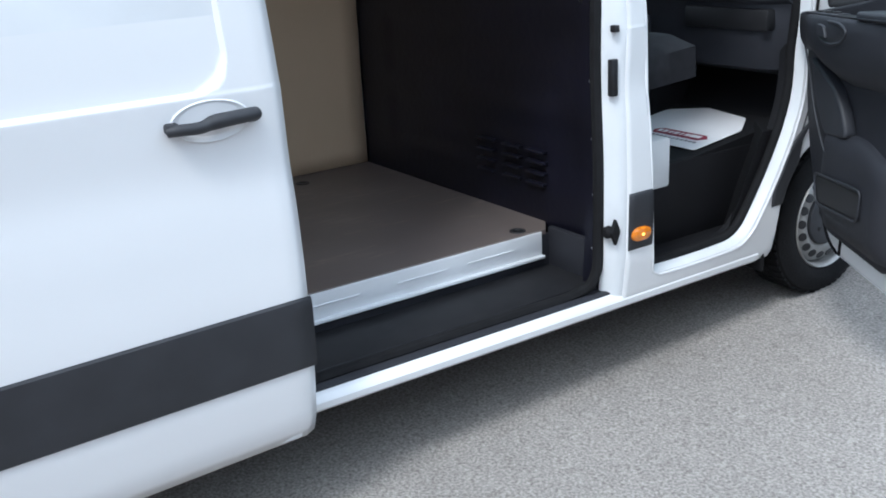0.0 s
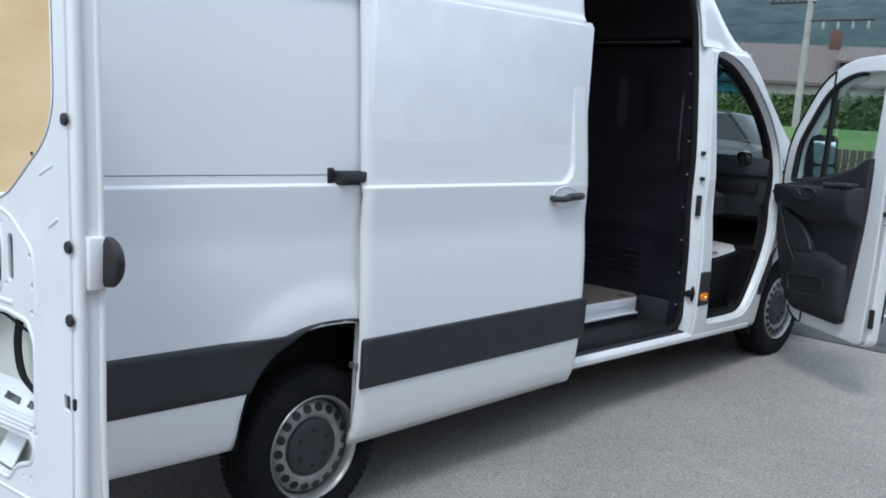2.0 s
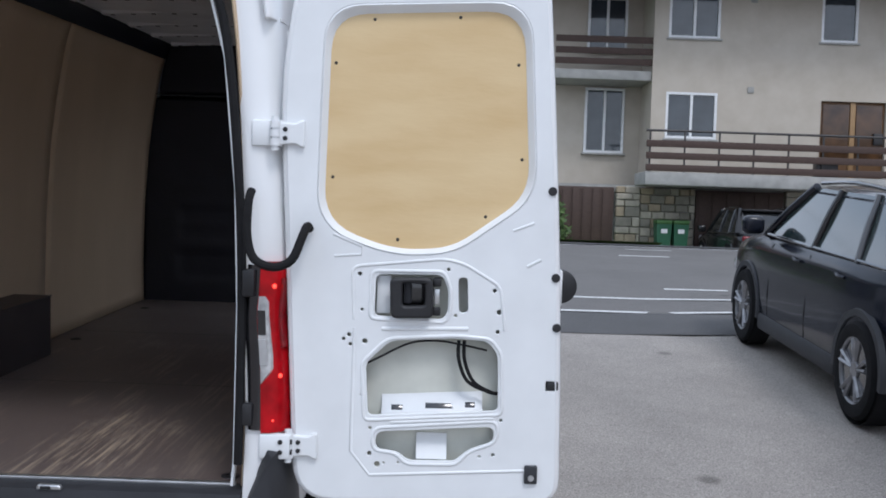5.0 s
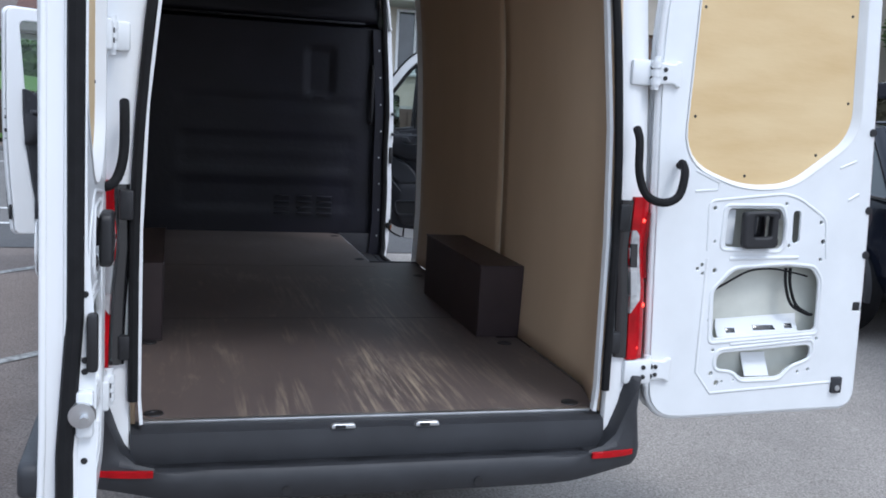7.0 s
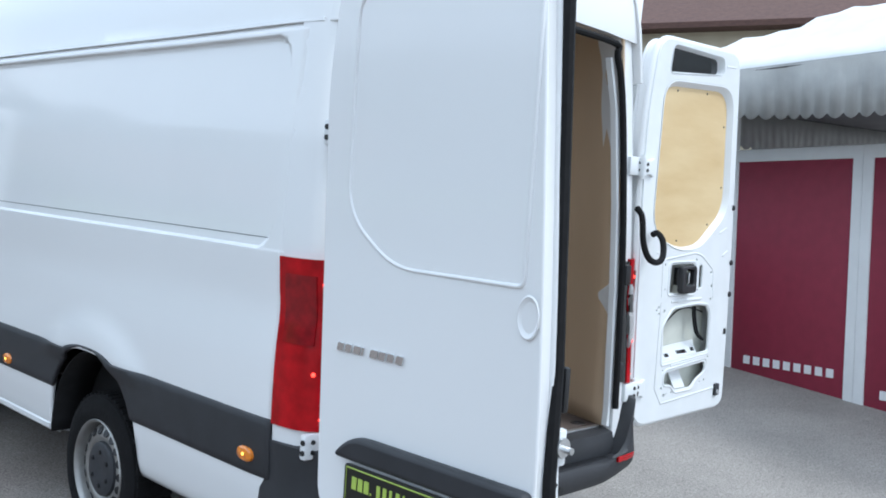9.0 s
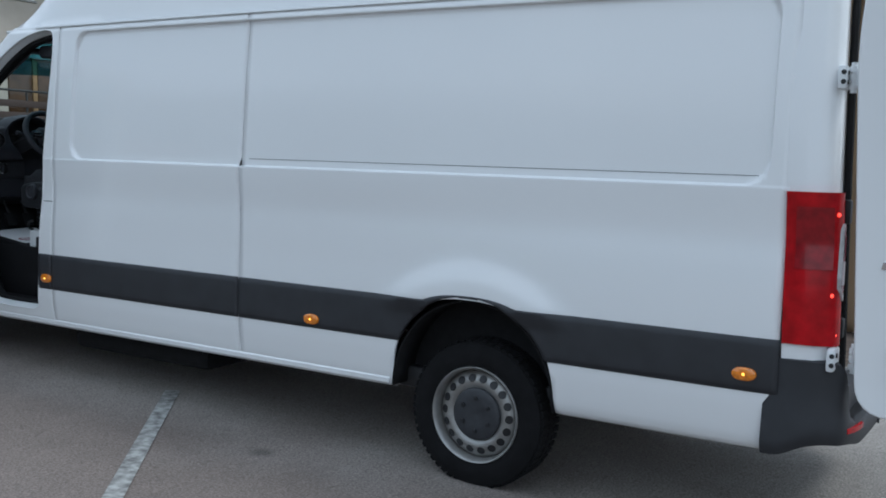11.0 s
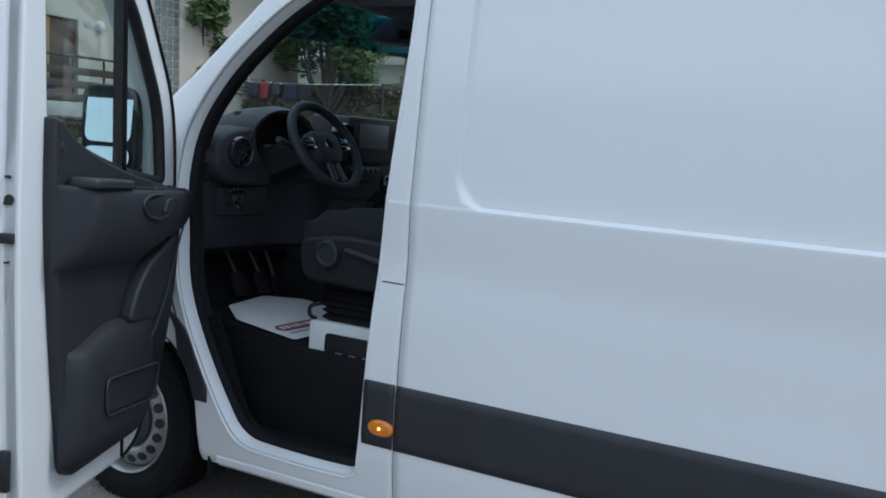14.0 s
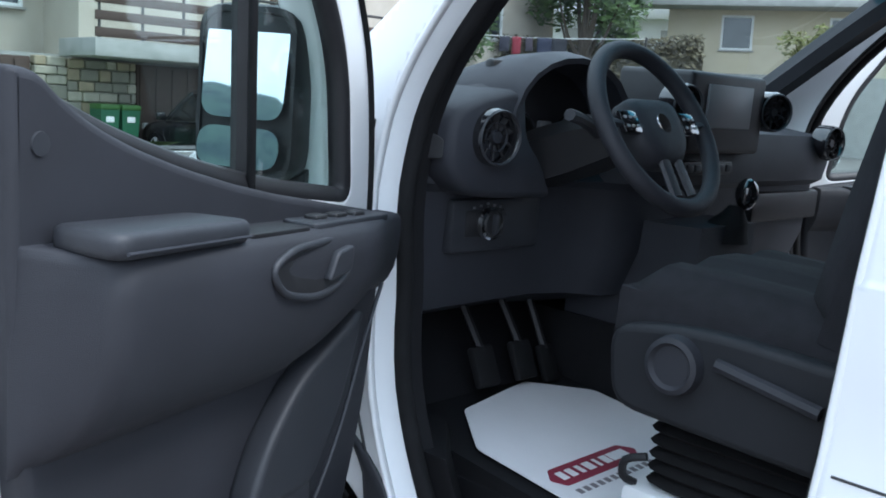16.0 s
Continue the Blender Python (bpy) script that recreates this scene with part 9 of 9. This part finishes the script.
# ---- sales tent with maroon wall panels ----
TENT = mat("white_tent_fabric", (0.70, 0.71, 0.71), 0.75, var=0.08, scale=3, bump=0.5, bscale=5)
TENT_SHADE = mat("tent_underside_painted_shade", (0.10, 0.095, 0.10), 0.85, var=0.1, scale=3)
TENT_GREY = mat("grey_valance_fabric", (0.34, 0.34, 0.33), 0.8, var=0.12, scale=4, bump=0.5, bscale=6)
tent = thing("sales_tent", "white fabric sales tent with maroon wall panels", "tent", m=Matrix.Translation((6.05, 0.74, 0.0)) @ Matrix.Rotation(radians(-10), 4, "Z"))
gz0 = ground_z(6.05, 0.74)
part("post", box(-0.07, 0.07, -0.07, 0.07, gz0 - 0.05, 2.75, 0.01), PVC, tent, "white square post")
for k in range(3):
    y0 = -0.10 - 1.45 * k
    pn = part("wall_panel", box(-0.03, 0.03, y0 - 1.35, y0, gz0 - 0.25 - 0.12 * k, 2.25, 0.005), MAROON, tent, "maroon printed wall panel")
    fr = part("panel_frame", mapped(plate([(y0 - 1.40, gz0 - 0.32 - 0.12 * k), (y0 + 0.05, gz0 - 0.20 - 0.12 * k), (y0 + 0.05, 2.34), (y0 - 1.40, 2.34)], [[(y0 - 1.30, gz0 - 0.18 - 0.12 * k), (y0 - 0.05, gz0 - 0.08 - 0.12 * k), (y0 - 0.05, 2.22), (y0 - 1.30, 2.22)]], 0.10, 0.01), lambda p: Vector((p.z, p.x, p.y))), PVC, pn, "white panel frame")
    for j in range(9):
        part("panel_mark", box(-0.036, -0.032, y0 - 0.20 - 0.115 * j - 0.075, y0 - 0.20 - 0.115 * j, gz0 + 0.05 - 0.12 * k, gz0 + 0.13 - 0.12 * k), PAPER, pn, "white printed mark")
EH = 2.95
A0, A1 = Vector((-0.9, 0.95)), Vector((5.0, -5.2))
def canopy_pt(x, y):
    u, v = min(x - A0.x, A1.x - x), min(A0.y - y, y - A1.y)
    d = min(u, v)
    return Vector((x, y, EH + 0.62 * d * (1 - 0.12 * d) + 0.05 * math.sin(x * 5) * math.sin(y * 4) * min(1, d)))
cx_, cy_ = span(A0.x, A1.x, 0.25), span(A1.y, A0.y, 0.25)
thick(part("canopy", skin(cx_, cy_, canopy_pt), TENT, tent, "white tent roof", 50), 0.01)
def valance(p0, p1, name):
    n = 44
    top, bot = [], []
    bm = bmesh.new()
    for k in range(n * 4 + 1):
        t = k / (n * 4)
        p = p0 + (p1 - p0) * t
        wob = 0.03 * math.sin(t * 23) + 0.02 * math.sin(t * 57)
        nr = Vector((-(p1 - p0).y, (p1 - p0).x)).normalized()
        q = p + nr * wob
        sc = 0.045 * abs(math.sin(math.pi * t * n))
        top.append(bm.verts.new((p.x, p.y, EH + 0.02)))
        bot.append(bm.verts.new((q.x, q.y, EH - 0.40 - sc + 0.04 * math.sin(t * 9))))
    for k in range(n * 4):
        bm.faces.new((top[k], top[k + 1], bot[k + 1], bot[k]))
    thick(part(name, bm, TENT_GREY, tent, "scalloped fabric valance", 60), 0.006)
valance(A0, Vector((A0.x, A1.y)), "valance")
valance(A0, Vector((A1.x, A0.y)), "valance")
part("eave_bar", tube([(A0.x + 0.03, A0.y - 0.03, EH), (A0.x + 0.03, A1.y, EH)], 0.03, 8), METAL_D, tent)
part("eave_bar", tube([(A0.x + 0.03, A0.y - 0.03, EH), (A1.x, A0.y - 0.03, EH)], 0.03, 8), METAL_D, tent)
# added sheet under the canopy; the shade there is in its dark colour
part("inner_liner", box(A0.x + 0.1, A1.x - 0.1, A1.y + 0.1, A0.y - 0.1, EH - 0.03, EH - 0.015), TENT_SHADE, tent, "dark sheet under the canopy, its shade painted in")

# ---- paper mats in the cab ----
def paper_mat(poly, zf, cx, cy, turn, label):
    th = thing("paper_floor_mat", label, "floor mat", "paper mats in the cab", LEAN)
    me = plate(round_poly(poly, 0.015, 3), (), 0.003)
    sheet = part("sheet", mapped(me, lambda p: Vector((p.x, p.y, zf(p.x, p.y) + p.z))), PAPER, th, "white paper sheet", 0)
    M = Matrix.Translation((cx, cy, 0)) @ Matrix.Rotation(radians(turn), 4, "Z")
    def lay(x, y, h):
        q = M @ Vector((x, y, 0))
        return Vector((q.x, q.y, zf(q.x, q.y) + 0.0025 + h))
    loz = round_poly([(-0.155, 0.0), (-0.135, -0.032), (0.125, -0.032), (0.155, 0.0), (0.125, 0.032), (-0.125, 0.032)], 0.006, 2)
    part("printed_lozenge", mapped(plate(loz, (), 0.001), lambda p: lay(p.x, p.y, p.z)), MAROON, th, "maroon printed lozenge", 0)
    for k, w in enumerate((0.020, 0.020, 0.013, 0.024, 0.010, 0.022, 0.030, 0.030)):
        x = -0.115 + 0.031 * k
        part("print_bar", mapped(plate([(x - w / 2, -0.014), (x + w / 2, -0.014), (x + w / 2, 0.014), (x - w / 2, 0.014)], (), 0.001), lambda p: lay(p.x, p.y, 0.0015 + p.z)), PAPER, th, "white printed bar", 0)
    for k in range(12):
        x = -0.13 + 0.024 * k
        part("print_bar", mapped(plate([(x - 0.007, -0.066), (x + 0.007, -0.066), (x + 0.007, -0.050), (x - 0.007, -0.050)], (), 0.001), lambda p: lay(p.x, p.y, p.z)), INKGREY, th, "grey printed bar", 0)


floor_z = lambda x, y: 0.889 + 0.118 * (y - 3.65)
paper_mat([(-0.64, 4.10), (-0.36, 4.15), (-0.22, 4.03), (-0.22, 3.66), (-0.76, 3.66), (-0.76, 3.95)], floor_z, -0.575, 3.775, 0, "white paper floor mat with maroon print on the driver side")
paper_mat([(0.24, 4.05), (0.40, 4.15), (0.66, 4.10), (0.76, 3.95), (0.76, 3.66), (0.24, 3.66)], floor_z, 0.56, 3.79, 0, "white paper floor mat with maroon print on the passenger side")

# ---- washing on a line before the hedge ----
wash = thing("washing_line", "dark and red washing hung on a line before the hedge", "laundry")
part("line", tube([(15.6, 19.75, 3.72), (17.0, 17.95, 3.66), (18.6, 15.9, 3.74)], 0.008, 5, smooth=4), PVC, wash, "thin clothes line")
for a in ((15.6, 19.75), (18.6, 15.9)):
    part("line_post", tube([(a[0], a[1], ground_z(*a) - 0.05), (a[0], a[1], 3.78)], 0.03, 8), METAL_D, wash, "line post")
for k, (g, w, h, col) in enumerate(((0.30, 0.26, 0.36, (0.03, 0.03, 0.045)), (0.36, 0.22, 0.42, (0.22, 0.02, 0.035)), (0.42, 0.18, 0.34, (0.045, 0.035, 0.05)), (0.50, 0.38, 0.46, (0.018, 0.022, 0.045)), (0.575, 0.36, 0.44, (0.015, 0.016, 0.022)))):
    cx, cy = 15.6 + 3.0 * g, 19.75 - 3.85 * g
    rows = []
    for j in range(5):
        f = j / 4
        rows.append([Vector((cx + 0.615 * w * (u - 0.5) + 0.02 * math.sin(5 * u + k) * f, cy - 0.788 * w * (u - 0.5) + 0.02 * math.sin(7 * u + 2 * k) * f, 3.675 - h * f - 0.015 * math.sin(3 * u + k) * f)) for u in (0, 0.2, 0.4, 0.6, 0.8, 1.0)])
    thick(part("cloth", loft(rows, closed=False, caps=False), mat("washing_cloth_" + "abcde"[k], col, 0.9, var=0.2, scale=8), wash, "hanging cloth", 60), 0.008)
